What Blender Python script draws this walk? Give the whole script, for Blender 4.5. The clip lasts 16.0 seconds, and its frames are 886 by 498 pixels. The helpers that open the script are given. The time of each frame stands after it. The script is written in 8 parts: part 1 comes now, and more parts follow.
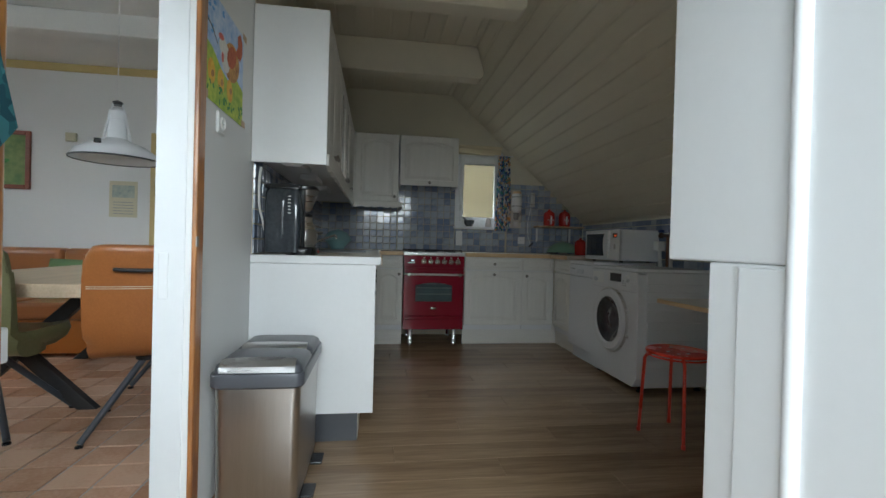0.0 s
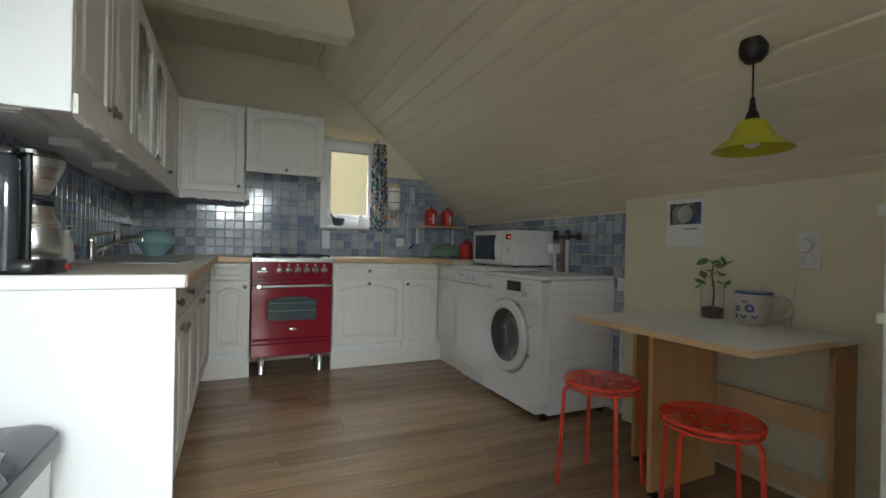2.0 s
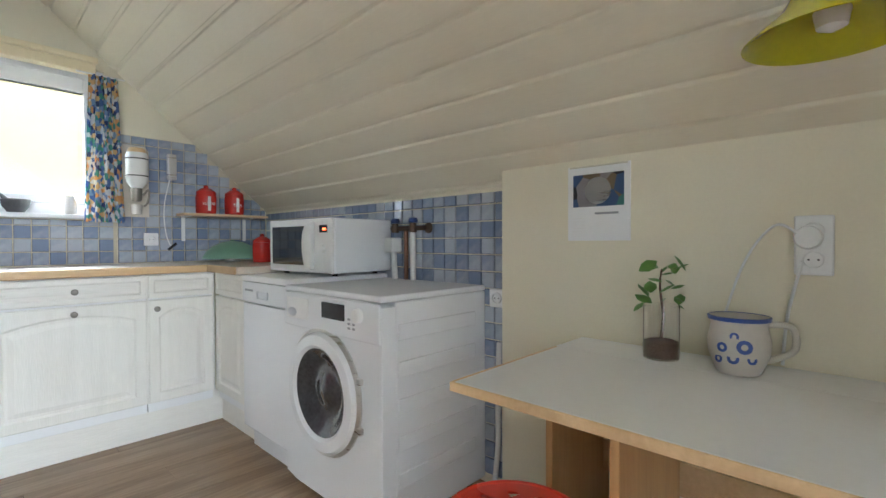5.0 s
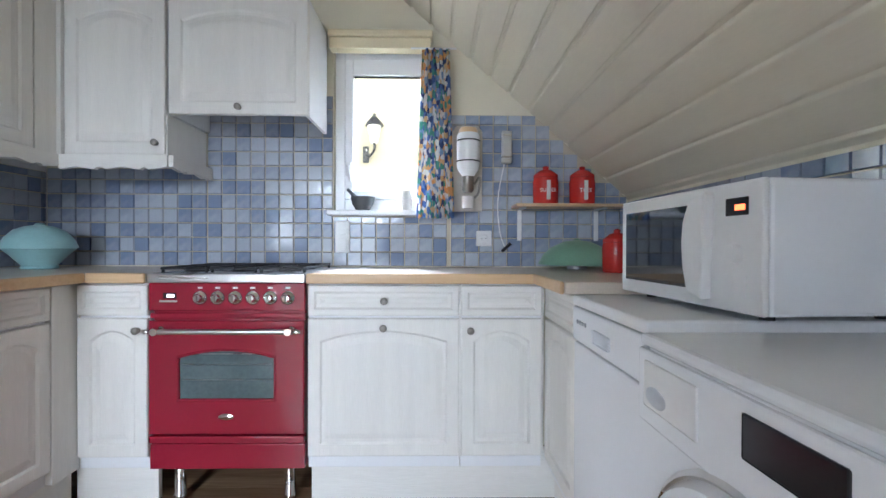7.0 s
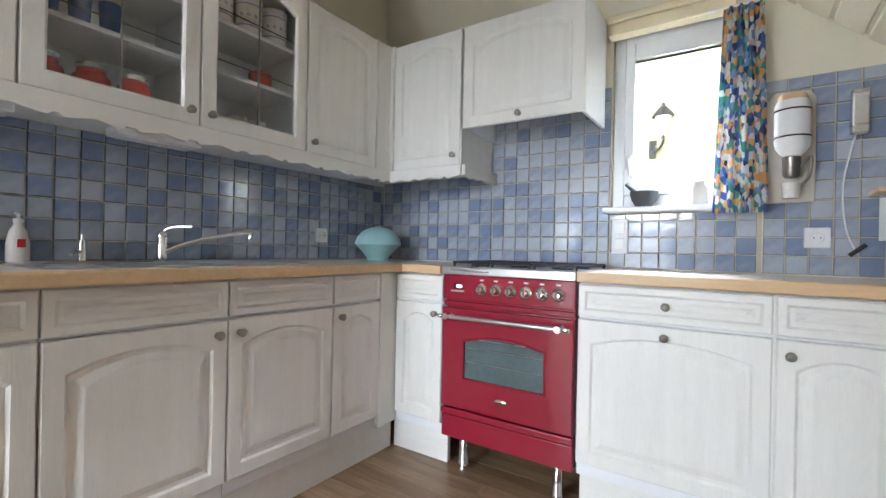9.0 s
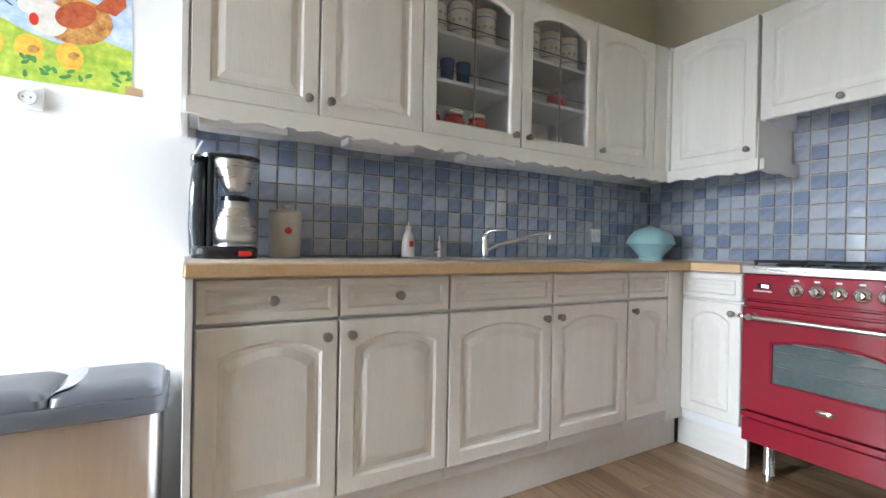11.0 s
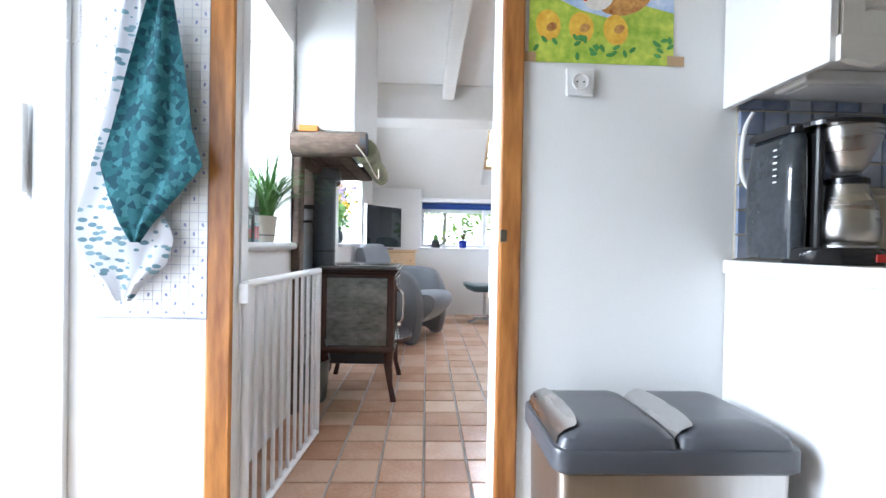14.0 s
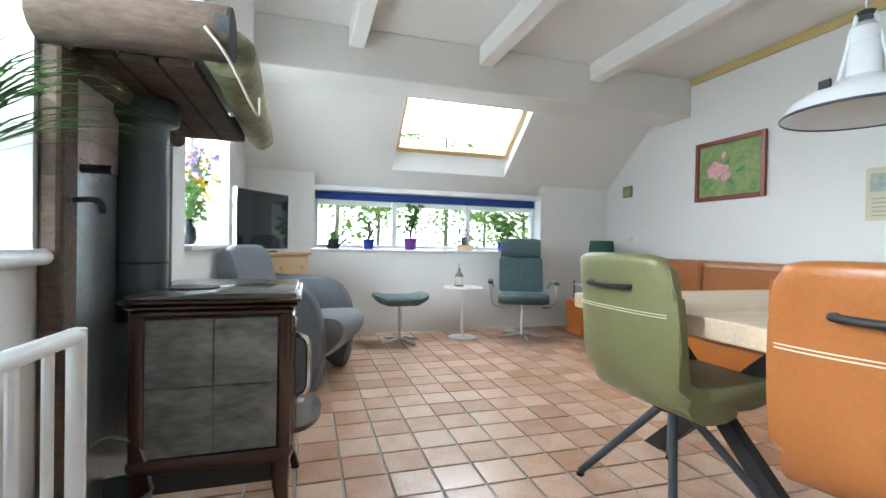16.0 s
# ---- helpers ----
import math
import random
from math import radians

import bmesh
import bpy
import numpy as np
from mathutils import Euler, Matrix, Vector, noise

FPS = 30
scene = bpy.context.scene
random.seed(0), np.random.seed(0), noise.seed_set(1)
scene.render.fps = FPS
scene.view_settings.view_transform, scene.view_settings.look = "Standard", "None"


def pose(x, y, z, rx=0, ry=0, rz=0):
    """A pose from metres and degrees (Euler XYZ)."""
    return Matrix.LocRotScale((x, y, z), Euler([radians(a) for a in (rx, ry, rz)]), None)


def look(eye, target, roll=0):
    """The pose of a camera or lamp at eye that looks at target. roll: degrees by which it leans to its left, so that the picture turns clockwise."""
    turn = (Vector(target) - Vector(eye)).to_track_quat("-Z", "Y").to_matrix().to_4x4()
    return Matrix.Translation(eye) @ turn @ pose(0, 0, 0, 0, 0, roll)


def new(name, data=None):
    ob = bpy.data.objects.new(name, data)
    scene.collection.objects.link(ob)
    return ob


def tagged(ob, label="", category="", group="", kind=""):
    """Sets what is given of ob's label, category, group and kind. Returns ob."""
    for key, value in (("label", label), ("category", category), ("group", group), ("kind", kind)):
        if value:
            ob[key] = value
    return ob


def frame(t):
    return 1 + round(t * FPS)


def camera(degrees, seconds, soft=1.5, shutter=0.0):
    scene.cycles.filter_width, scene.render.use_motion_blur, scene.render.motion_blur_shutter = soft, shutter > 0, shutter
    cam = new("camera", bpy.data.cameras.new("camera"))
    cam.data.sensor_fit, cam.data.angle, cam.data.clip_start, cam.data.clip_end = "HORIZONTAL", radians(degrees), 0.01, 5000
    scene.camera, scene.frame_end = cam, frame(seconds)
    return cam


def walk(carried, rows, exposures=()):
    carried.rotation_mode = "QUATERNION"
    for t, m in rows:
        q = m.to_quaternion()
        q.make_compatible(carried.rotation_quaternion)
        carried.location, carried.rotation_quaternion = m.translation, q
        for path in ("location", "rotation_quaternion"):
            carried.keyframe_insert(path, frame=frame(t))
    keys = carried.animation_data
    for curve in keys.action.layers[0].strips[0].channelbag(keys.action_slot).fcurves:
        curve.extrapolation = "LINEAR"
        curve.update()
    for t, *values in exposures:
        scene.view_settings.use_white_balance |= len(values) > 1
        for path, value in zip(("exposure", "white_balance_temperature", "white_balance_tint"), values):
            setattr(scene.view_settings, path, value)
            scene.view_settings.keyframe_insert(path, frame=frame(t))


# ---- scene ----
cam = camera(89.4, 16.0)
PATH = [
    (0, (0.596, 0.333, 0.976), (0.886, 2.312, 0.96), 1.5),
    (0.3, (0.604, 0.467, 0.986), (0.946, 2.438, 0.972), 1.4),
    (0.5, (0.635, 0.561, 0.996), (1.013, 2.524, 0.98), 1.3),
    (0.8, (0.659, 0.675, 1.008), (1.112, 2.623, 0.994), 1.2),
    (1, (0.684, 0.746, 1.018), (1.199, 2.679, 1.005), 1.2),
    (1.5, (0.723, 0.903, 1.013), (1.394, 2.787, 1.004), 1.2),
    (2, (0.753, 1.037, 1.001), (1.587, 2.854, 0.999), 1.1),
    (2.5, (0.789, 1.14, 1.007), (1.771, 2.882, 1.008), 1.1),
    (3, (0.838, 1.256, 0.995), (1.995, 2.888, 1.005), 1.1),
    (3.2, (0.863, 1.309, 1.004), (2.086, 2.892, 1.006), 1.0),
    (5.3, (1.516, 2.126, 1.04), (2.976, 3.493, 1.013), -0.2),
    (5.5, (1.589, 2.248, 1.05), (2.945, 3.717, 1.009), -0.3),
    (5.6, (1.633, 2.328, 1.044), (2.896, 3.879, 1.004), -0.4),
    (6, (1.783, 2.544, 1.068), (2.662, 4.341, 1.026), -0.2),
    (6.5, (1.888, 2.762, 1.052), (2.347, 4.708, 1.02), -0.0),
    (7, (1.945, 2.923, 1.017), (1.98, 4.923, 1.003), 0.2),
    (7.5, (1.979, 3.029, 1.005), (1.663, 5.004, 0.996), 0.4),
    (8, (1.989, 3.056, 1.003), (1.359, 4.955, 0.998), 0.6),
    (8.2, (1.992, 3.053, 0.997), (1.247, 4.91, 0.998), 0.8),
    (10.3, (1.92, 2.767, 0.975), (0.343, 3.996, 0.953), 1.4),
    (10.5, (1.927, 2.722, 0.973), (0.29, 3.87, 0.951), 1.5),
    (11, (1.891, 2.557, 0.962), (0.153, 3.547, 0.952), 1.1),
    (11.5, (1.855, 2.405, 0.961), (0.021, 3.204, 0.957), 1.0),
    (12, (1.785, 2.23, 0.963), (-0.128, 2.812, 0.949), 1.0),
    (12.5, (1.711, 2.078, 0.965), (-0.248, 2.479, 0.946), 1.0),
    (13, (1.623, 1.935, 0.948), (-0.363, 2.165, 0.927), 1.1),
    (13.5, (1.5, 1.812, 0.942), (-0.497, 1.929, 0.919), 1.2),
    (14, (1.272, 1.684, 0.941), (-0.727, 1.756, 0.919), 1.1),
    (14.5, (0.994, 1.597, 0.942), (-1.005, 1.658, 0.917), 1.3),
    (15, (0.62, 1.53, 0.934), (-1.375, 1.674, 0.909), 1.2),
    (15.2, (0.499, 1.519, 0.945), (-1.487, 1.751, 0.912), 1.6),
    (15.5, (0.302, 1.501, 0.942), (-1.664, 1.866, 0.92), 1.6),
    (15.8, (0.16, 1.531, 0.964), (-1.777, 2.032, 0.936), 1.2),
    (16, (0.06, 1.534, 0.961), (-1.853, 2.116, 0.939), 1.1),
]
walk(cam, [(t, look(eye, target, roll)) for t, eye, target, roll in PATH],
     [(0.0, -0.45, 6000, 3), (0.5, -0.3, 6050, 3), (1.5, 0.15, 6200, 3), (2.2, 0.65, 6250, 3), (3.2, 1.5, 6250, 3), (5.5, 1.75, 5750, 8), (7.0, 1.75, 5500, 11), (8.2, 1.85, 5700, 11), (10.5, 2.1, 5900, 9), (11.5, 2.05, 5750, 9), (12.5, 1.7, 5700, 10), (14.5, 1.0, 5700, 10), (16.0, 0.85, 5850, 3)])

# ---- light ----
world = bpy.data.worlds.new("sky")
scene.world = world
world.use_nodes = True
wn = world.node_tree.nodes
sky = wn.new("ShaderNodeTexSky")
sky.sky_type, sky.sun_disc = "NISHITA", False
sky.sun_elevation, sky.sun_rotation = radians(48), radians(160)
sky.air_density, sky.dust_density = 1.0, 3.0
world.node_tree.links.new(sky.outputs[0], wn["Background"].inputs[0])
wn["Background"].inputs[1].default_value = 0.06

sun = new("sun", bpy.data.lights.new("sun", "SUN"))
sun.data.energy, sun.data.angle, sun.data.color = 0.35, radians(25), (1.0, 0.96, 0.9)
sun.matrix_world = look((1.5, -6, 9), (0.5, 0, 0))


def window_light(name, where, towards, w, h, watts, tint=(0.93, 0.97, 1.0)):
    li = new(name, bpy.data.lights.new(name, "AREA"))
    li.data.shape, li.data.size, li.data.size_y = "RECTANGLE", w, h
    li.data.energy, li.data.color = watts, tint
    li.matrix_world = look(where, towards)
    return li


window_light("door_daylight", (0.70, -0.06, 1.05), (0.9, 3, 0.95), 0.95, 1.85, 7)
window_light("porch_daylight", (1.05, -3.1, 2.8), (1.0, 2.8, 0.3), 4.0, 2.2, 540)
window_light("back_window_daylight", (1.75, 6.05, 2.95), (1.55, 4.0, 0.8), 1.3, 0.8, 170)
window_light("west_pane_daylight", (-0.22, 0.36, 1.4), (3, 0.36, 1.2), 0.4, 1.0, 3)
window_light("south_window_daylight", (-0.62, 0.45, 1.45), (-0.7, 3, 1.0), 1.0, 1.0, 12)
window_light("far_window_daylight", (-3.1, 0.45, 1.4), (-3.1, 3, 1.0), 1.0, 0.95, 15)
window_light("skylight_daylight", (-5.05, 3.02, 3.2), (-4.1, 3.02, 1.9), 3.6, 2.4, 195)
window_light("long_window_daylight", (-5.7, 2.9, 2.9), (-3.4, 2.9, 0.4), 3.0, 0.9, 58)


# ---- tools ----
def thing(name, at, label, category, group="", rz=0.0, kind=""):
    ob = new(name)
    ob.empty_display_size = 0.1
    ob.matrix_world = pose(*at, 0, 0, rz)
    return tagged(ob, label, category, group, kind)


def part(name, bm, material, parent=None, label="", smooth=False, keep=False):
    me = bpy.data.meshes.new(name)
    bmesh.ops.recalc_face_normals(bm, faces=bm.faces) if not keep else None
    bm.to_mesh(me)
    bm.free()
    me.materials.append(material)
    if smooth:
        me.shade_smooth()
        me.set_sharp_from_angle(angle=radians(40))
    ob = new(name, me)
    ob.parent = parent
    if label:
        ob["label"] = label
    return ob


def struct(name, bm, material, label="", smooth=False):
    return tagged(part(name, bm, material, None, label, smooth), kind="structure")


def solo(name, bm, material, label, category, group="", smooth=False):
    return tagged(part(name, bm, material, None, label, smooth), category=category, group=group)


def box(x0, x1, y0, y1, z0, z1, bev=0.0, seg=2, bm=None, m=None):
    out = bm or bmesh.new()
    tmp = bmesh.new()
    vs = [tmp.verts.new((x, y, z)) for z in (z0, z1) for y in (y0, y1) for x in (x0, x1)]
    for f in ((0, 2, 3, 1), (4, 5, 7, 6), (0, 1, 5, 4), (2, 6, 7, 3), (0, 4, 6, 2), (1, 3, 7, 5)):
        tmp.faces.new([vs[i] for i in f])
    if bev:
        bmesh.ops.bevel(tmp, geom=list(tmp.edges), offset=bev, segments=seg, affect="EDGES", profile=0.5)
    return merge(out, tmp, m)


def merge(out, tmp, m=None):
    back = {}
    for v in tmp.verts:
        back[v] = out.verts.new(m @ v.co if m else v.co)
    for f in tmp.faces:
        try:
            out.faces.new([back[v] for v in f.verts])
        except ValueError:
            pass
    tmp.free()
    return out


def lathe(profile, seg=24, m=None, bm=None, cap=True):
    """Turns (radius, z) pairs round z."""
    out = bm or bmesh.new()
    tmp = bmesh.new()
    rings = []
    for r, z in profile:
        if r < 1e-5:
            rings.append([tmp.verts.new((0, 0, z))])
        else:
            rings.append([tmp.verts.new((r * math.cos(2 * math.pi * i / seg), r * math.sin(2 * math.pi * i / seg), z)) for i in range(seg)])
    for a, b in zip(rings, rings[1:]):
        for i in range(seg):
            j = (i + 1) % seg
            q = [a[i % len(a)], a[j % len(a)], b[j % len(b)], b[i % len(b)]]
            q = list(dict.fromkeys(q))
            if len(q) > 2:
                tmp.faces.new(q)
    if cap:
        for ring in (rings[0], rings[-1]):
            if len(ring) > 2:
                tmp.faces.new(ring)
    return merge(out, tmp, m)


def tube(points, r, seg=10, bm=None, r_end=None, cap=True):
    """A round bar along points."""
    out = bm or bmesh.new()
    tmp = bmesh.new()
    pts = [Vector(p) for p in points]
    rings, side = [], None
    for i, p in enumerate(pts):
        d = (pts[min(i + 1, len(pts) - 1)] - pts[max(i - 1, 0)]).normalized()
        if side is None:
            side = d.orthogonal().normalized()
        side = (side - d * side.dot(d)).normalized()
        up = d.cross(side)
        rr = r if r_end is None else r + (r_end - r) * i / (len(pts) - 1)
        rings.append([tmp.verts.new(p + rr * (math.cos(2 * math.pi * k / seg) * side + math.sin(2 * math.pi * k / seg) * up)) for k in range(seg)])
    for a, b in zip(rings, rings[1:]):
        for k in range(seg):
            tmp.faces.new((a[k], a[(k + 1) % seg], b[(k + 1) % seg], b[k]))
    if cap:
        tmp.faces.new(rings[0])
        tmp.faces.new(rings[-1])
    return merge(out, tmp)


def curve(p, n=8):
    """Smooth points through p."""
    p = [Vector(q) for q in p]
    res = []
    for i in range(len(p) - 1):
        a, b, c, d = p[max(i - 1, 0)], p[i], p[i + 1], p[min(i + 2, len(p) - 1)]
        for k in range(n):
            t = k / n
            res.append(0.5 * ((2 * b) + (c - a) * t + (2 * a - 5 * b + 4 * c - d) * t * t + (3 * b - a - 3 * c + d) * t ** 3))
    return res + [p[-1]]


def slab(poly, d0, d1, axis="y", bm=None, bev=0.0):
    """A flat outline of (u, v) pushed from d0 to d1 along an axis: y takes u = x, v = z; x takes u = y, v = z; z takes u = x, v = y."""
    place = {"y": lambda u, v, d: (u, d, v), "x": lambda u, v, d: (d, u, v), "z": lambda u, v, d: (u, v, d)}[axis]
    out = bm or bmesh.new()
    tmp = bmesh.new()
    a = [tmp.verts.new(place(u, v, d0)) for u, v in poly]
    b = [tmp.verts.new(place(u, v, d1)) for u, v in poly]
    n = len(poly)
    tmp.faces.new(a)
    tmp.faces.new(b[::-1])
    for i in range(n):
        tmp.faces.new((a[i], b[i], b[(i + 1) % n], a[(i + 1) % n]))
    if bev:
        bmesh.ops.recalc_face_normals(tmp, faces=tmp.faces)
        bmesh.ops.bevel(tmp, geom=list(tmp.edges), offset=bev, segments=2, affect="EDGES", profile=0.5)
    return merge(out, tmp)


def loft(loops, bm=None, cap_ends=(True, True)):
    out = bm or bmesh.new()
    tmp = bmesh.new()
    rings = [[tmp.verts.new(p) for p in lp] for lp in loops]
    n = len(rings[0])
    for a, b in zip(rings, rings[1:]):
        for k in range(n):
            tmp.faces.new((a[k], a[(k + 1) % n], b[(k + 1) % n], b[k]))
    if cap_ends[0]:
        tmp.faces.new(rings[0])
    if cap_ends[1]:
        tmp.faces.new(rings[-1])
    return merge(out, tmp)


def rounded(w, d, r, n=5, cx=0.0, cy=0.0):
    """A rounded rectangle, w by d, as (x, y) pairs."""
    pts = []
    for sx, sy, a0 in ((1, 1, 0), (-1, 1, 90), (-1, -1, 180), (1, -1, 270)):
        for k in range(n + 1):
            a = radians(a0 + 90 * k / n)
            pts.append((cx + sx * (w / 2 - r) + r * math.cos(a), cy + sy * (d / 2 - r) + r * math.sin(a)))
    return pts


# ---- materials ----
def mat(name, col, rough=0.5, metal=0.0, var=0.10, big=3.0, fine=70.0, bump=0.08, stretch=(1, 1, 1), tint=None, coat=0.0, per_object=0.0, rvar=0.12, island=False):
    """A surface with broad and fine variation of colour, gloss and relief."""
    m = bpy.data.materials.new(name)
    m.use_nodes = True
    nt = m.node_tree
    N, L = nt.nodes, nt.links.new
    bs = N["Principled BSDF"]
    tc, mp = N.new("ShaderNodeTexCoord"), N.new("ShaderNodeMapping")
    mp.inputs["Scale"].default_value = stretch
    L(tc.outputs["Object"], mp.inputs[0])
    n1, n2 = N.new("ShaderNodeTexNoise"), N.new("ShaderNodeTexNoise")
    for n, s in ((n1, big), (n2, fine)):
        n.inputs["Scale"].default_value, n.inputs["Detail"].default_value = s, 5
        L(mp.outputs[0], n.inputs["Vector"])
    mixn = N.new("ShaderNodeMath")
    mixn.operation = "MULTIPLY_ADD"
    mixn.inputs[1].default_value = 0.45
    L(n2.outputs["Fac"], mixn.inputs[0])
    half = N.new("ShaderNodeMath")
    half.operation = "MULTIPLY"
    half.inputs[1].default_value = 0.55
    L(n1.outputs["Fac"], half.inputs[0])
    L(half.outputs[0], mixn.inputs[2])
    fac = mixn.outputs[0]
    if per_object:
        oi, add = N.new("ShaderNodeNewGeometry" if island else "ShaderNodeObjectInfo"), N.new("ShaderNodeMath")
        add.operation = "MULTIPLY_ADD"
        add.inputs[1].default_value = per_object
        L(oi.outputs["Random Per Island" if island else "Random"], add.inputs[0])
        sub = N.new("ShaderNodeMath")
        sub.operation = "SUBTRACT"
        sub.inputs[1].default_value = per_object / 2
        L(fac, sub.inputs[0])
        L(sub.outputs[0], add.inputs[2])
        fac = add.outputs[0]
    ramp = N.new("ShaderNodeValToRGB")
    lo = [c * (1 - var) for c in col]
    hi = [min(1, c * (1 + var)) for c in col]
    if tint:
        lo = list(tint)
    ramp.color_ramp.elements[0].position, ramp.color_ramp.elements[1].position = 0.3, 0.7
    ramp.color_ramp.elements[0].color = (*lo, 1)
    ramp.color_ramp.elements[1].color = (*hi, 1)
    L(fac, ramp.inputs[0])
    L(ramp.outputs[0], bs.inputs["Base Color"])
    rr = N.new("ShaderNodeMapRange")
    rr.inputs["To Min"].default_value, rr.inputs["To Max"].default_value = max(0.02, rough - rvar * rough), min(1, rough + rvar * rough)
    L(n1.outputs["Fac"], rr.inputs[0])
    L(rr.outputs[0], bs.inputs["Roughness"])
    bs.inputs["Metallic"].default_value = metal
    bs.inputs["Coat Weight"].default_value = coat
    if bump:
        bp = N.new("ShaderNodeBump")
        bp.inputs["Strength"].default_value, bp.inputs["Distance"].default_value = bump, 0.01
        L(n2.outputs["Fac"], bp.inputs["Height"])
        L(bp.outputs[0], bs.inputs["Normal"])
    return m


def glass(name, col=(1, 1, 1), rough=0.0, ior=1.45):
    m = bpy.data.materials.new(name)
    m.use_nodes = True
    bs = m.node_tree.nodes["Principled BSDF"]
    bs.inputs["Base Color"].default_value = (*col, 1)
    bs.inputs["Transmission Weight"].default_value, bs.inputs["Roughness"].default_value, bs.inputs["IOR"].default_value = 1.0, rough, ior
    return m


def wood(name, c1, c2, rough=0.45, along="x", ring=9.0, per_object=0.0, bump=0.06, coat=0.0):
    """Grain drawn out along an axis."""
    st = {"x": (0.6, 9, 9), "y": (9, 0.6, 9), "z": (9, 9, 0.6)}[along]
    return mat(name, c2, rough, 0, 0.05, ring / 6, ring * 1.2, bump, st, tint=c1, coat=coat, per_object=per_object)


M = {}
M["wall"] = mat("white_wall_paint", (0.80, 0.80, 0.79), 0.75, var=0.03, big=1.2, fine=140, bump=0.05)
M["cream_wall"] = mat("cream_wall_paint", (0.75, 0.70, 0.55), 0.7, var=0.03, big=1.5, fine=120, bump=0.08)
M["ceiling"] = mat("ivory_ceiling_paint", (0.75, 0.69, 0.55), 0.42, var=0.04, big=2.0, fine=40, bump=0.05, stretch=(4, 0.5, 4))
M["white_ceiling"] = mat("white_ceiling_paint", (0.80, 0.79, 0.76), 0.6, var=0.03, big=2.0, fine=60, bump=0.05)
M["gloss"] = mat("white_gloss_paint", (0.80, 0.81, 0.82), 0.32, var=0.015, big=3, fine=40, bump=0.012, rvar=0.05)
M["limed"] = mat("limed_oak", (0.81, 0.79, 0.74), 0.45, var=0.02, big=3.0, fine=26, bump=0.11, stretch=(9, 9, 0.8), tint=(0.745, 0.725, 0.675))
M["limed_h"] = mat("limed_oak_across", (0.81, 0.79, 0.74), 0.45, var=0.02, big=3.0, fine=26, bump=0.11, stretch=(0.8, 9, 9), tint=(0.745, 0.725, 0.675))
M["panel"] = mat("white_laminate", (0.80, 0.80, 0.80), 0.4, var=0.02, big=3, fine=50, bump=0.02)
M["beech"] = wood("beech_edge", (0.60, 0.40, 0.21), (0.72, 0.52, 0.30), 0.4, "x", 8)
M["worktop"] = mat("beige_worktop_laminate", (0.62, 0.54, 0.45), 0.32, var=0.10, big=5, fine=220, bump=0.02)
M["pine"] = mat("varnished_pine", (0.56, 0.245, 0.065), 0.35, var=0.06, big=2.2, fine=11, bump=0.12, stretch=(5, 5, 0.7), tint=(0.14, 0.038, 0.010), coat=0.3)
M["pine_h"] = wood("varnished_pine_across", (0.36, 0.15, 0.05), (0.55, 0.27, 0.09), 0.35, "y", 8, coat=0.3)
M["plank"] = wood("brown_oak_laminate", (0.18, 0.112, 0.062), (0.36, 0.245, 0.145), 0.26, "x", 7, per_object=0.20, bump=0.04)
M["tile"] = mat("blue_glazed_tile", (0.40, 0.43, 0.49), 0.09, var=0.08, big=5, fine=30, bump=0.12, tint=(0.21, 0.26, 0.38), per_object=0.62, coat=0.5)
M["grout"] = mat("sand_grout", (0.52, 0.46, 0.34), 0.9, var=0.1, big=8, fine=200, bump=0.2)
M["terra"] = mat("terracotta_tile", (0.60, 0.405, 0.29), 0.22, var=0.08, big=7, fine=60, bump=0.10, tint=(0.47, 0.265, 0.165), per_object=0.5)
M["terra_far"] = mat("terracotta_tile_far", (0.60, 0.405, 0.29), 0.22, var=0.08, big=7, fine=60, bump=0.10, tint=(0.47, 0.265, 0.165), per_object=0.5, island=True)
M["terra_grout"] = mat("grey_grout", (0.40, 0.375, 0.345), 0.9, var=0.12, big=8, fine=200, bump=0.2)
M["steel"] = mat("brushed_steel", (0.62, 0.61, 0.60), 0.28, 1.0, var=0.05, big=4, fine=30, bump=0.03, stretch=(1, 1, 12))
M["chrome"] = mat("chrome", (0.78, 0.78, 0.78), 0.08, 1.0, var=0.02, bump=0.0)
M["pewter"] = mat("pewter_knob", (0.30, 0.28, 0.25), 0.35, 1.0, var=0.2, bump=0.1)
M["red_enamel"] = mat("burgundy_enamel", (0.26, 0.012, 0.030), 0.14, var=0.04, bump=0.01, coat=0.4)
M["red_paint"] = mat("red_paint", (0.72, 0.055, 0.028), 0.28, var=0.06, bump=0.02)
M["red_pot"] = mat("red_glaze", (0.52, 0.028, 0.022), 0.2, var=0.08, bump=0.02)
M["white_enamel"] = mat("white_appliance_enamel", (0.82, 0.83, 0.85), 0.22, var=0.015, bump=0.01)
M["white_plastic"] = mat("white_plastic", (0.78, 0.78, 0.77), 0.4, var=0.03, bump=0.02)
M["grey_plastic"] = mat("grey_plastic", (0.30, 0.31, 0.33), 0.4, var=0.05, bump=0.03)
M["dark_plastic"] = mat("dark_grey_plastic", (0.060, 0.062, 0.07), 0.35, var=0.08, bump=0.02)
M["lid_grey"] = mat("bin_lid_grey", (0.085, 0.088, 0.10), 0.32, var=0.06, bump=0.02)
M["black"] = mat("black_plastic", (0.015, 0.015, 0.017), 0.2, var=0.1, bump=0.01)
M["iron"] = mat("black_iron", (0.03, 0.03, 0.032), 0.5, 0.3, var=0.15, bump=0.1)
M["brass"] = mat("aged_brass", (0.42, 0.30, 0.14), 0.35, 1.0, var=0.15)
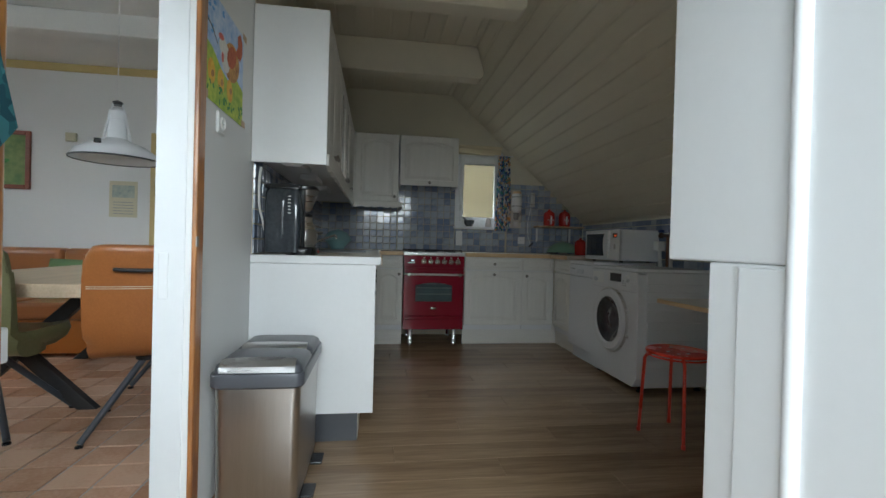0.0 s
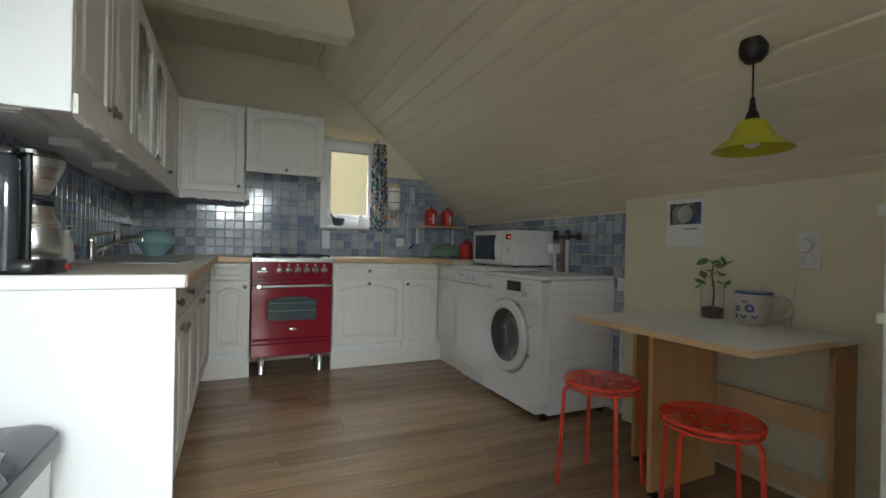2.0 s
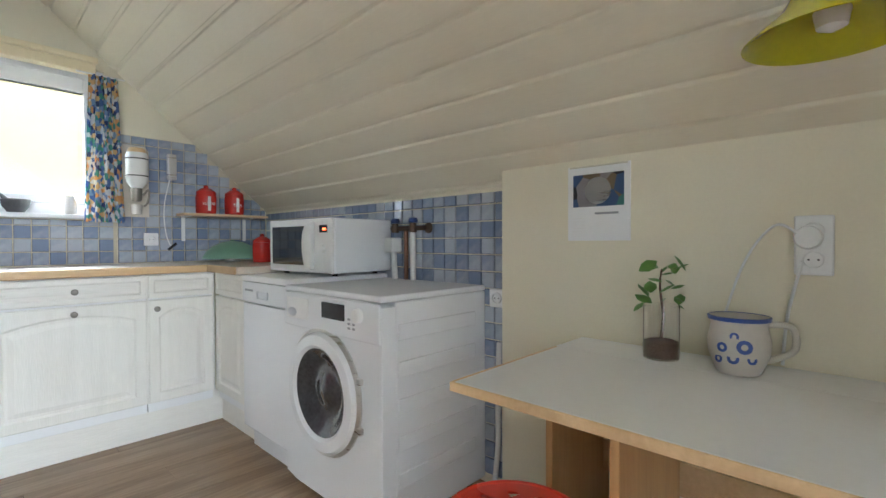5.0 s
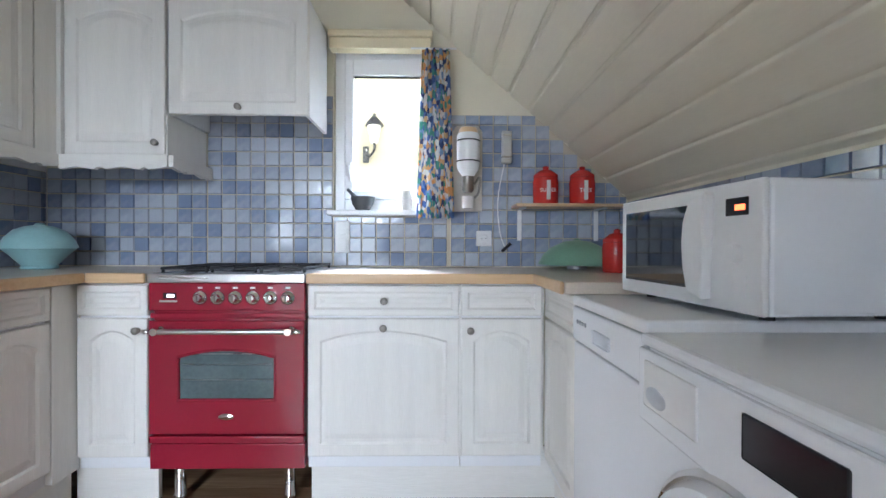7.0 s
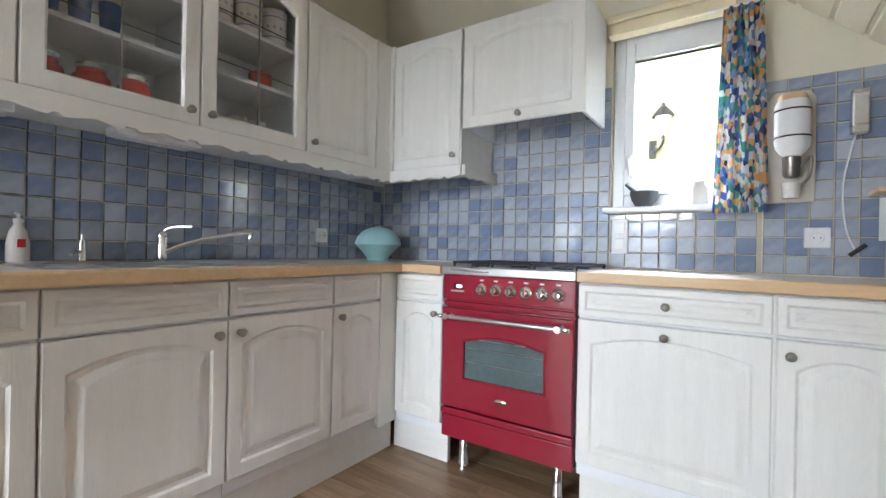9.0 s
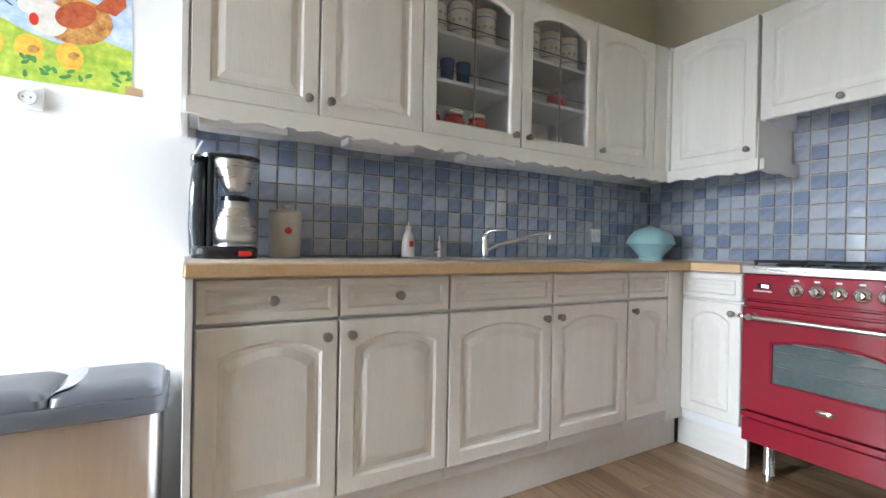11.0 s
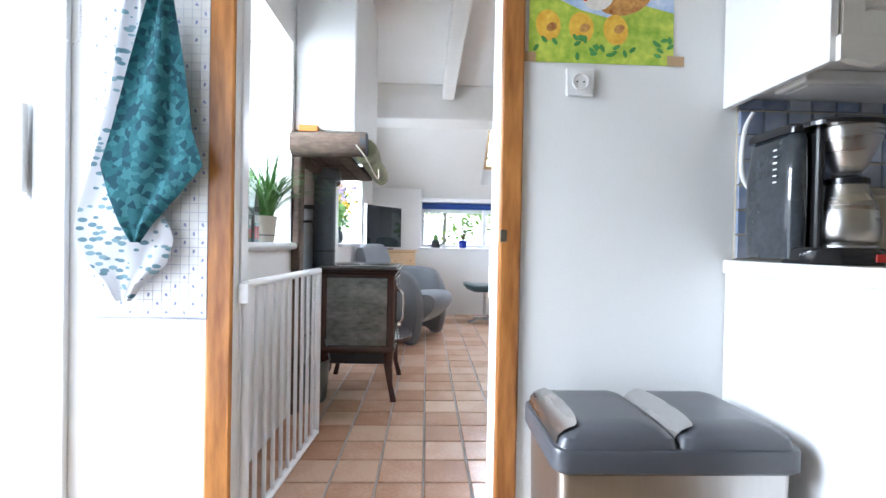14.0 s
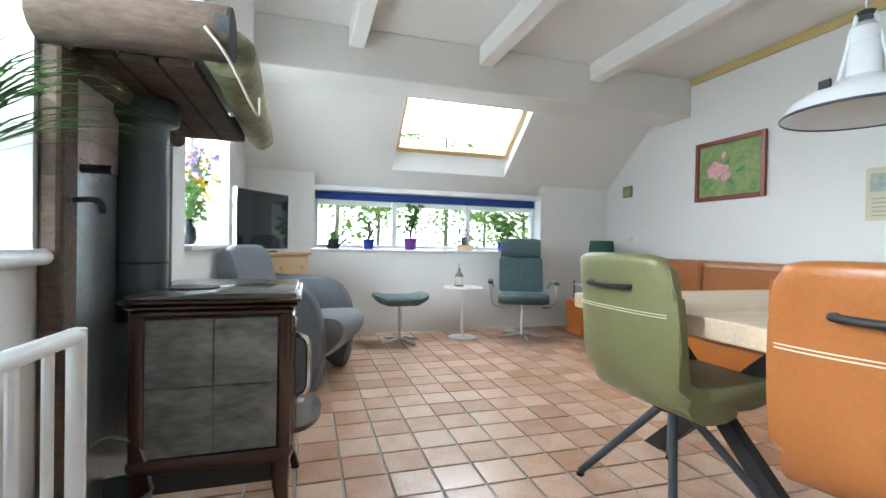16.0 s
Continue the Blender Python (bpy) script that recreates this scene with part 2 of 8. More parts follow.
M["dark_glass"] = mat("dark_oven_glass", (0.02, 0.024, 0.028), 0.05, var=0.1, bump=0.0, coat=0.5)
M["pane"] = glass("window_glass")
M["soapstone"] = mat("grey_soapstone", (0.23, 0.235, 0.215), 0.36, var=0.35, big=9, fine=34, bump=0.12, stretch=(1, 0.6, 1.5), tint=(0.045, 0.052, 0.058))
M["brown_enamel"] = mat("dark_brown_enamel", (0.055, 0.022, 0.016), 0.16, var=0.15, bump=0.02, coat=0.5)
M["log"] = mat("weathered_log", (0.13, 0.09, 0.065), 0.85, var=0.3, big=3, fine=22, bump=0.6, stretch=(3, 1, 3), tint=(0.035, 0.024, 0.018))
M["moss"] = mat("mossy_log", (0.34, 0.37, 0.20), 0.9, var=0.3, big=9, fine=26, bump=0.9, tint=(0.20, 0.18, 0.15))
M["endgrain"] = mat("dark_end_grain", (0.07, 0.075, 0.08), 0.8, var=0.25, big=9, fine=60, bump=0.4)
M["felt"] = mat("grey_wool_felt", (0.20, 0.21, 0.23), 0.95, var=0.12, big=4, fine=260, bump=0.3)
M["teal_leather"] = mat("dark_teal_leather", (0.06, 0.10, 0.108), 0.34, var=0.15, big=4, fine=90, bump=0.14)
M["tan_leather"] = mat("tan_leather", (0.34, 0.122, 0.034), 0.33, var=0.14, big=3, fine=110, bump=0.10)
M["olive_leather"] = mat("olive_leather", (0.17, 0.165, 0.075), 0.38, var=0.14, big=3, fine=110, bump=0.10)
M["orange_leather"] = mat("orange_leather", (0.47, 0.15, 0.02), 0.4, var=0.10, big=3, fine=100, bump=0.08)
M["oak"] = wood("pale_oak", (0.48, 0.36, 0.24), (0.66, 0.53, 0.38), 0.5, "x", 8)
M["blue_fabric"] = mat("blue_blind_fabric", (0.035, 0.085, 0.34), 0.85, var=0.15, big=6, fine=200, bump=0.2)
M["soil"] = mat("brown_soil", (0.10, 0.05, 0.03), 0.95, var=0.4, big=20, fine=120, bump=0.6)
M["leaf"] = mat("green_leaf", (0.13, 0.28, 0.05), 0.45, var=0.3, big=8, fine=40, bump=0.1, per_object=0.3)
M["grass_leaf"] = mat("bright_blade", (0.09, 0.22, 0.05), 0.5, var=0.3, big=6, fine=30, bump=0.05)
M["stitch"] = mat("pale_thread", (0.62, 0.58, 0.48), 0.8, var=0.1)

# ---- the place ----
CEIL = 2.62
BACK, WEST, NORTH, SOUTH = 5.20, -4.70, 5.12, 0.95


def slope_z(x):
    return 1.30 + 0.87 * (2.88 - x)


KNEE = 2.88 - (CEIL - 1.30) / 0.87


def wall_with_holes(u0, u1, z0, z1, d0, d1, axis, holes):
    """A wall between u0 and u1 with holes (u0, u1, z0, z1)."""
    bm = bmesh.new()
    us = sorted({u0, u1, *[h[0] for h in holes], *[h[1] for h in holes]})
    zs = sorted({z0, z1, *[h[2] for h in holes], *[h[3] for h in holes]})
    for a, b in zip(us, us[1:]):
        run = None
        for c, d in zip(zs, zs[1:]):
            um, zm = (a + b) / 2, (c + d) / 2
            if any(h[0] < um < h[1] and h[2] < zm < h[3] for h in holes):
                if run:
                    box(*(run if axis == "y" else (run[2], run[3], run[0], run[1], run[4], run[5])), bm=bm)
                run = None
            else:
                run = (a, b, d0, d1, run[4] if run else c, d)
        if run:
            box(*(run if axis == "y" else (run[2], run[3], run[0], run[1], run[4], run[5])), bm=bm)
    return bm


DOOR_A, DOOR_B, DOOR_H = 1.147, 1.885, 1.845
struct("wall_divider", wall_with_holes(DOOR_A, BACK, 0, CEIL, -0.108, 0.0, "x", [(DOOR_A, DOOR_B, 0, DOOR_H)]), M["wall"], "white plastered partition wall with scuffs beside the doorway")
struct("wall_divider_south", wall_with_holes(0.0, DOOR_A - 0.001, 0, CEIL, -0.075, 0.0, "x", [(0.16, 0.60, 0.85, 1.95)]), M["wall"], "thin white wall between the outer door and the doorway")
struct("wall_south_kitchen", wall_with_holes(-0.12, 3.1, 0, CEIL, -0.15, 0.0, "y", [(0.2, 1.2, 0, 2.0)]), M["wall"])
struct("wall_north_kitchen", wall_with_holes(-0.12, 3.1, 0, 2.75, BACK, BACK + 0.25, "y", [(1.43, 1.97, 1.19, 2.03)]), M["cream_wall"], "cream gable wall above the tiles")
# Thin cream slab on the white wall; its colour paints in a yellow light cast
struct("wall_warm_cast", box(0.0005, 0.0045, 2.556, BACK - 0.001, 2.085, CEIL - 0.002), M["cream_wall"], "thin slab coloured with the warm light cast above the wall units")
struct("wall_east_kitchen", box(2.93, 3.1, 0, BACK, 0, 1.45), M["cream_wall"])
struct("wall_low_east", box(2.865, 2.929, 0, 3.02, 0, 1.42), M["cream_wall"], "low cream wall under the sloping ceiling")
struct("wall_north_living", box(WEST - 0.3, -0.109, NORTH, NORTH + 0.25, 0, 2.75), M["wall"], "white plastered wall behind the sofa")
struct("wall_south_living", wall_with_holes(WEST - 0.3, -0.076, 0, 2.75, SOUTH - 0.4, SOUTH, "y", [(-1.157, -0.15, 0.90, 2.0), (-3.75, -2.45, 0.90, 1.95)]), M["wall"])
struct("wall_west_living", wall_with_holes(SOUTH - 0.4, NORTH + 0.25, 0, 1.72, WEST - 0.3, WEST, "x", [(1.60, 4.19, 0.88, 1.72)]), M["wall"], "white low wall with a long window")


def boards(name, width, start, x0, x1, y0, y1, f, material, label, thick=0.022, g=0.0075):
    """Ceiling boards parted by flat sunk joints; f gives the height at x."""
    bm = bmesh.new()
    x = start
    while x < x1 - 1e-6:
        a, b = max(x, x0), min(x + width, x1)
        x += width
        if b - a < 3 * g:
            continue
        pts = [(a + g, f(a + g) + 0.002), (a + g + 0.002, f(a + g + 0.002)), (b - g - 0.002, f(b - g - 0.002)), (b - g, f(b - g) + 0.002), (b - g + 0.0005, f(b - g) + 0.012), (b, f(b) + 0.012), (b, f(b) + thick), (a, f(a) + thick), (a, f(a) + 0.012), (a + g - 0.0005, f(a + g) + 0.012)]
        slab(pts, y0, y1, "y", bm)
    return struct(name, bm, material, label)


boards("ceiling_slope", 0.098, 1.338, KNEE, 3.1, 0.0, BACK, slope_z, M["ceiling"], "ivory painted sloping board ceiling")
boards("ceiling_flat", 0.13, -0.12, -0.12, KNEE, 0.0, BACK, lambda x: CEIL, M["ceiling"], "ivory painted flat board ceiling")
LIV_X = -3.85


def west_z(x):
    return 1.67 + 0.853 * (x - WEST)


def west_slab(y0, y1, xa, xb, bm):
    return slab([(xa, west_z(xa)), (xb, west_z(xb)), (xb, west_z(xb) + 0.12), (xa, west_z(xa) + 0.12)], y0, y1, "y", bm)


bm = bmesh.new()
SKY_A, SKY_B, SKY_X0, SKY_X1 = 2.37, 3.68, -4.635, -3.93
west_slab(SOUTH - 0.4, SKY_A, WEST - 0.35, -3.4, bm)
west_slab(SKY_B, NORTH + 0.2, WEST - 0.35, -3.4, bm)
west_slab(SKY_A, SKY_B, WEST - 0.35, SKY_X0, bm)
west_slab(SKY_A, SKY_B, SKY_X1, -3.4, bm)
struct("ceiling_west_slope", bm, M["white_ceiling"], "white sloping ceiling with a skylight")
struct("ceiling_living", box(-3.5, -0.109, SOUTH - 0.4, NORTH + 0.2, CEIL, CEIL + 0.1), M["white_ceiling"], "flat white ceiling between beams")
# flat backing above the kitchen boards keeps the roof closed
struct("roof_kitchen", slab([(-0.12, CEIL + 0.05), (KNEE, CEIL + 0.05), (3.2, slope_z(3.2) + 0.05), (3.2, slope_z(3.2) + 0.15), (KNEE, CEIL + 0.2), (-0.12, CEIL + 0.2)], -0.15, BACK + 0.25, "y"), M["ceiling"])

tagged(solo("purlin", box(-3.85, -3.46, SOUTH, NORTH, 2.25, CEIL, 0.012), M["white_ceiling"], "white boxed purlin under the roof slope", "beam"), kind="structure")
for y in (1.88, 2.95, 4.02):
    tagged(solo("beam_living", box(-3.455, -0.125, y - 0.06, y + 0.06, 2.46, CEIL - 0.002, 0.008), M["white_ceiling"], "white painted ceiling beam in the living room", "beam", "living room beams"), kind="structure")
for y in (2.93, 4.02):
    bm = slab([(0.002, 2.355), (1.40, 2.355), (1.425, 2.375), (1.43, 2.41), (1.38, 2.59), (1.36, CEIL - 0.004), (0.002, CEIL - 0.004)], y - 0.07, y + 0.07, "y", bev=0.008)
    tagged(solo("beam_kitchen", bm, M["ceiling"], "ivory painted ceiling beam ending at the slope", "beam", "kitchen beams"), kind="structure")

# floors below their boards and tiles
struct("floor", box(-0.06, 3.1, -0.15, BACK, -0.08, -0.012), M["plank"], "dark bed under the laminate floor")
struct("floor_living", box(WEST - 0.3, -0.06, SOUTH - 0.4, NORTH + 0.2, -0.08, -0.008), M["terra_grout"], "grey grout between terracotta tiles")

# doorway: pine casing on the kitchen side, white reveal
casing = new("door_1")
tagged(casing, "open doorway with worn varnished pine casing", "doorway", kind="structure")
part("casing_post", box(-0.016, 0.014, DOOR_B + 0.002, DOOR_B + 0.066, 0, DOOR_H + 0.05, 0.008), M["pine"], casing, "worn pine post")
part("casing_post", box(-0.03, 0.006, DOOR_A - 0.078, DOOR_A - 0.002, 0, DOOR_H + 0.05, 0.008), M["pine"], casing, "worn pine post")
part("casing_head", box(-0.03, 0.013, DOOR_A - 0.001, DOOR_B + 0.001, DOOR_H - 0.02, DOOR_H + 0.05, 0.008), M["pine_h"], casing, "dark pine head")
part("reveal", box(-0.111, -0.018, DOOR_B - 0.004, DOOR_B + 0.01, 0, DOOR_H, 0.003), M["gloss"], casing, "white painted jamb")
part("reveal", box(-0.079, -0.032, DOOR_A - 0.01, DOOR_A + 0.006, 0, DOOR_H, 0.003), M["gloss"], casing, "white painted jamb")
part("strike_plate", box(-0.095, -0.065, DOOR_B - 0.010, DOOR_B - 0.003, 0.78, 0.93, 0.003), M["gloss"], casing, "painted strike plate")
part("hinge", box(-0.002, 0.0155, DOOR_B + 0.004, DOOR_B + 0.024, 0.95, 0.985, 0.002), M["pewter"], casing, "worn metal hinge leaf")

# ---- kitchen units ----
def arch_loop(w, h, inset, arch, depth, n=9):
    """A panel outline from the bottom left corner, with a top that rises by arch in the middle."""
    x0, x1, z0, z1 = inset, w - inset, inset, h - inset
    pts = [(x0 + (x1 - x0) * k / (n - 1), z0) for k in range(n)]
    pts += [(x1, z0 + (z1 - arch - z0) * k / 4) for k in range(1, 4)]
    for k in range(n):
        u = k / (n - 1)
        pts.append((x1 + (x0 - x1) * u, z1 - arch + arch * math.sin(math.pi * u) ** 0.8))
    pts += [(x0, z1 - arch + (z0 - z1 + arch) * k / 4) for k in range(1, 4)]
    return [(x, depth, z) for x, z in pts]


def panel_front(w, h, arch=0.04, rim=0.055, bm=None, pane=False):
    """A door or drawer front in the xz plane, its face at y = 0 and its back at y = 0.02."""
    loops = [arch_loop(w, h, 0.0, 0, 0.02), arch_loop(w, h, 0.0, 0, 0.004), arch_loop(w, h, 0.004, 0, 0.0),
             arch_loop(w, h, rim - 0.008, arch, 0.0), arch_loop(w, h, rim, arch, 0.007)]
    if pane:
        loops += [arch_loop(w, h, rim, arch, 0.02)]
        out = loft(loops, bm, (False, False))
        return loft([loops[-1], loops[0]], out, (False, False))
    loops += [arch_loop(w, h, rim + 0.012, arch, 0.007), arch_loop(w, h, rim + 0.034, arch, 0.0005)]
    return loft(loops, bm)


def knob_mesh():
    return lathe([(0.0, 0.027), (0.009, 0.026), (0.0145, 0.021), (0.014, 0.015), (0.007, 0.011), (0.0065, 0.004), (0.011, 0.001), (0.011, 0.0)], 16, pose(0, 0, 0, 90, 0, 0))


def knob(parent, x, z):
    ob = part("knob", knob_mesh(), M["pewter"], parent, "round pewter knob", True)
    ob.location = (x, 0, z)
    return ob


def base_unit(at, rz, w, drawer=True, hinge="l", label="limed oak base unit with an arched door and a drawer", knob_on=True, drawer_knob=True, depth=0.54):
    """A floor unit; its front faces -y before the turn."""
    t = thing("base_cabinet", at, label, "cabinet", "kitchen base units", rz)
    part("body", box(0.001, w - 0.001, 0.022, depth, 0.15, 0.868, 0.002), M["panel"], t)
    g = 0.0025
    zd = 0.735 if drawer else 0.862
    d = part("door", panel_front(w - 2 * g, zd - 0.20), M["limed"], t)
    d.location = (g, 0, 0.20)
    if knob_on:
        knob(d, 0.035 if hinge == "r" else w - 2 * g - 0.035, zd - 0.20 - 0.045)
    if drawer:
        dr = part("drawer_front", panel_front(w - 2 * g, 0.118, 0, 0.032), M["limed_h"], t)
        dr.location = (g, 0, 0.745)
        if drawer_knob:
            knob(dr, w / 2, 0.059)
    return t


FRONT = 0.57
ys = (2.572, 2.955, 3.34, 3.815, 4.265, 4.55)
for i, (a, b) in enumerate(zip(ys, ys[1:])):
    base_unit((FRONT, a, 0), 90, b - a, True, "lrlrr"[i], drawer_knob=i < 2, label="limed oak base unit below the sink worktop")
base_unit((FRONT + 0.003, 4.655, 0), 0, 0.272, True, "l", "narrow limed oak base unit beside the cooker", drawer_knob=False)
base_unit((1.452, 4.655, 0), 0, 0.59, True, "x", "wide limed oak unit with arched panel and drawer", knob_on=False)
k = knob(bpy.data.objects["base_cabinet.006"], 0.295, 0.70)
base_unit((2.045, 4.655, 0), 0, 0.32, True, "r", "narrow limed oak base unit in the corner", drawer_knob=False)
base_unit((2.37, 4.65, 0), -90, 0.385, True, "x", "limed oak corner unit beside the dishwasher", knob_on=False, drawer_knob=False)
for name, b in (("filler", box(2.0402, 2.0470, 4.659, 4.676, 0.20, 0.866)), ("filler", box(2.3632, 2.3692, 4.658, 4.72, 0.20, 0.866)), ("filler", box(FRONT - 0.03, FRONT + 0.001, 4.551, 4.675, 0.15, 0.866, 0.002)),):
    tagged(solo("corner_filler", b, M["limed"], "limed oak corner filler strip", "filler"), kind="structure")
# end panel beside the bin
solo("end_panel", box(0.004, FRONT + 0.022, 2.550, 2.570, 0.145, 0.870, 0.002), M["panel"], "white end panel of the sink units", "panel")
solo("plinth", box(0.06, FRONT - 0.05, 2.60, 4.70, 0.0, 0.149, 0.002), M["limed_h"], "limed plinth under the sink units", "plinth")
solo("plinth", box(FRONT - 0.045, 0.846, 4.72, 4.745, 0.0, 0.198, 0.002), M["limed_h"], "limed plinth beside the cooker", "plinth")
solo("plinth", box(1.453, 2.44, 4.72, 4.745, 0.0, 0.198, 0.002), M["limed_h"], "limed plinth under the back units", "plinth")
solo("plinth", box(2.43, 2.45, 4.27, 4.718, 0.0, 0.198, 0.002), M["limed_h"], "limed plinth under the corner unit", "plinth")
solo("plinth_cover", box(0.30, FRONT - 0.052, 2.575, 2.598, 0.0, 0.143, 0.002), M["dark_plastic"], "dark end of the plinth beside the bin", "plinth")


def worktop(name, x0, x1, y0, y1, edges, label):
    t = thing(name, (0, 0, 0), label, "worktop")
    part("top", box(x0, x1, y0, y1, 0.872, 0.909, 0.004), M["worktop"], t)
    for e in edges:
        part("edge_strip", box(*e, 0.871, 0.9105, 0.006), M["beech"], t, "beech edge strip")
    return t


worktop("sink_worktop", 0.006, 0.612, 2.556, BACK - 0.006, [(0.611, 0.622, 2.548, 4.64)], "beige laminate worktop with a beech edge")
solo("worktop_end_cap", box(0.004, 0.618, 2.540, 2.5555, 0.8705, 0.9108, 0.006), M["panel"], "white end edge of the sink worktop", "worktop edge")
worktop("back_worktop", 0.6235, 0.846, 4.645, BACK - 0.006, [(0.624, 0.846, 4.631, 4.644)], "short worktop between the corner and the cooker")
worktop("back_worktop", 1.453, 2.925, 4.645, BACK - 0.006, [(1.453, 2.335, 4.631, 4.644)], "beige worktop with a beech edge in the corner")
worktop("side_worktop", 2.336, 2.925, 4.262, 4.6435, [(2.322, 2.335, 4.262, 4.6435)], "short worktop return beside the dishwasher")


def pelmet(name, length, label):
    """A scalloped strip along x, hanging from z = 0."""
    pts = [(0, 0.0), (length, 0.0)]
    n = max(40, int(length / 0.012))
    low = []
    for i in range(n + 1):
        u = i / n * length
        s = (u % 0.19) / 0.19
        low.append((length - u, -0.050 - 0.014 * abs(math.sin(math.pi * s)) + (0.010 if 0.42 < s < 0.58 else 0)))
    bm = slab(pts + low, 0, 0.02, "y")
    return part(name, bm, M["limed_h"], None, label)


def wall_unit(at, rz, w, h=0.68, hinge="l", pane=False, depth=0.31, label="limed oak wall unit with an arched door", hollow=0.0):
    t = thing("wall_cabinet", at, label, "cabinet", "kitchen wall units", rz)
    if pane:
        bm = box(0.001, 0.017, 0.022, depth, 0, h)
        box(w - 0.017, w - 0.001, 0.022, depth, 0, h, bm=bm)
        box(0.0175, w - 0.0175, 0.022, depth, 0, 0.018, bm=bm)
        box(0.0175, w - 0.0175, 0.022, depth, h - 0.018, h, bm=bm)
        box(0.0175, w - 0.0175, depth - 0.012, depth - 0.002, 0.0185, h - 0.0185, bm=bm)
        part("body", bm, M["panel"], t)
        for z in (0.235, 0.43):
            part("shelf", box(0.019, w - 0.019, 0.05, depth - 0.016, z, z + 0.016, 0.002), M["panel"], t)
            part("gallery_rail", tube([(0.02, 0.045, z + 0.05), (w - 0.02, 0.045, z + 0.05)], 0.0025, 6), M["dark_plastic"], t, "thin dark rail")
    else:
        body = box(0.001, w - 0.001, 0.022, depth, hollow, h, 0.002)
        if hollow:
            box(0.001, 0.017, 0.022, depth - 0.006, 0, hollow - 0.0005, bm=body)
            box(w - 0.017, w - 0.001, 0.022, depth - 0.006, 0, hollow - 0.0005, bm=body)
        part("body", body, M["panel"], t)
    d = part("door", panel_front(w - 0.005, h - 0.004, 0.045, 0.06, None, pane), M["limed"], t)
    d.location = (0.0025, 0, 0.002)
    if pane:
        g = part("pane", box(0.05, w - 0.055, 0.011, 0.014, 0.05, h - 0.055), M["pane"], d, "clear glass pane")
        g.visible_shadow = False
        part("glazing_bar", box(w / 2 - 0.004, w / 2 - 0.001, 0.008, 0.017, 0.055, h - 0.06), M["pewter"], d, "lead strip")
    knob(d, {"r": 0.035, "x": w / 2}.get(hinge, w - 0.04), 0.05 if hinge != "x" else 0.03)
    return t


UP, UPZ = 0.345, 1.40
yu = (2.553, 2.94, 3.337, 3.823, 4.29, 4.74)
for i, (a, b) in enumerate(zip(yu, yu[1:])):
    wall_unit((UP, a, UPZ), 90, b - a, 0.68, "lrlrr"[i], i in (2, 3), 0.335, "limed oak wall unit with glazed door and crockery" if i in (2, 3) else "limed oak wall unit with an arched door")
tagged(solo("wall_unit_filler", box(0.02, UP, 4.742, 4.845, UPZ, UPZ + 0.68, 0.002), M["limed"], "limed oak corner post between wall units", "filler"), kind="structure")
wall_unit((UP + 0.015, 4.86, UPZ), 0, 0.43, 0.68, "l", label="limed oak wall unit in the corner", depth=0.33)
wall_unit((0.80, 4.86, 1.575), 0, 0.60, 0.505, "x", label="limed oak cooker hood unit with a lifting door", depth=0.33, hollow=0.20)
tagged(solo("wall_unit_filler", box(0.30, 0.3605, 4.846, 4.90, UPZ, UPZ + 0.68, 0.002), M["limed"], "limed oak corner post between wall units", "filler"), kind="structure")
p = pelmet("light_pelmet", 4.84 - 2.545, "scalloped limed oak strip under the wall units")
p.matrix_world = pose(UP + 0.012, 2.545, UPZ - 0.001, 0, 0, 90)
tagged(p, category="pelmet")
p = pelmet("light_pelmet", 0.45, "scalloped limed oak strip in the corner")
p.matrix_world = pose(UP + 0.013, 4.84, UPZ - 0.001)
tagged(p, category="pelmet")
p = pelmet("light_pelmet", 0.34, "scalloped limed oak return beside the cooker hood")
p.matrix_world = pose(0.81, 5.19, UPZ - 0.001, 0, 0, -90)
tagged(p, category="pelmet")
solo("cabinet_side", box(0.791, 0.798, 4.862, 5.19, UPZ, 1.574, 0.001), M["limed"], "limed oak side of the corner wall unit", "panel")
solo("end_panel", box(0.004, UP + 0.001, 2.530, 2.551, UPZ - 0.055, UPZ + 0.68, 0.003), M["panel"], "white end panel of the wall units", "panel")
solo("bottom_panel", box(0.006, UP - 0.01, 2.556, 4.85, UPZ - 0.022, UPZ - 0.002), M["panel"], "white bottom board under the wall units", "panel")
for y in (2.72, 3.22, 3.75):
    t = thing("under_cabinet_lamp", (0.18, y, UPZ - 0.0225), "slim white lamp under the wall unit", "lamp", "under-cabinet lamps")
    part("housing", box(-0.05, 0.05, -0.14, 0.14, -0.032, 0, 0.006), M["white_plastic"], t)
    part("diffuser", box(-0.035, 0.035, -0.12, 0.12, -0.036, -0.0325, 0.002), M["panel"], t)


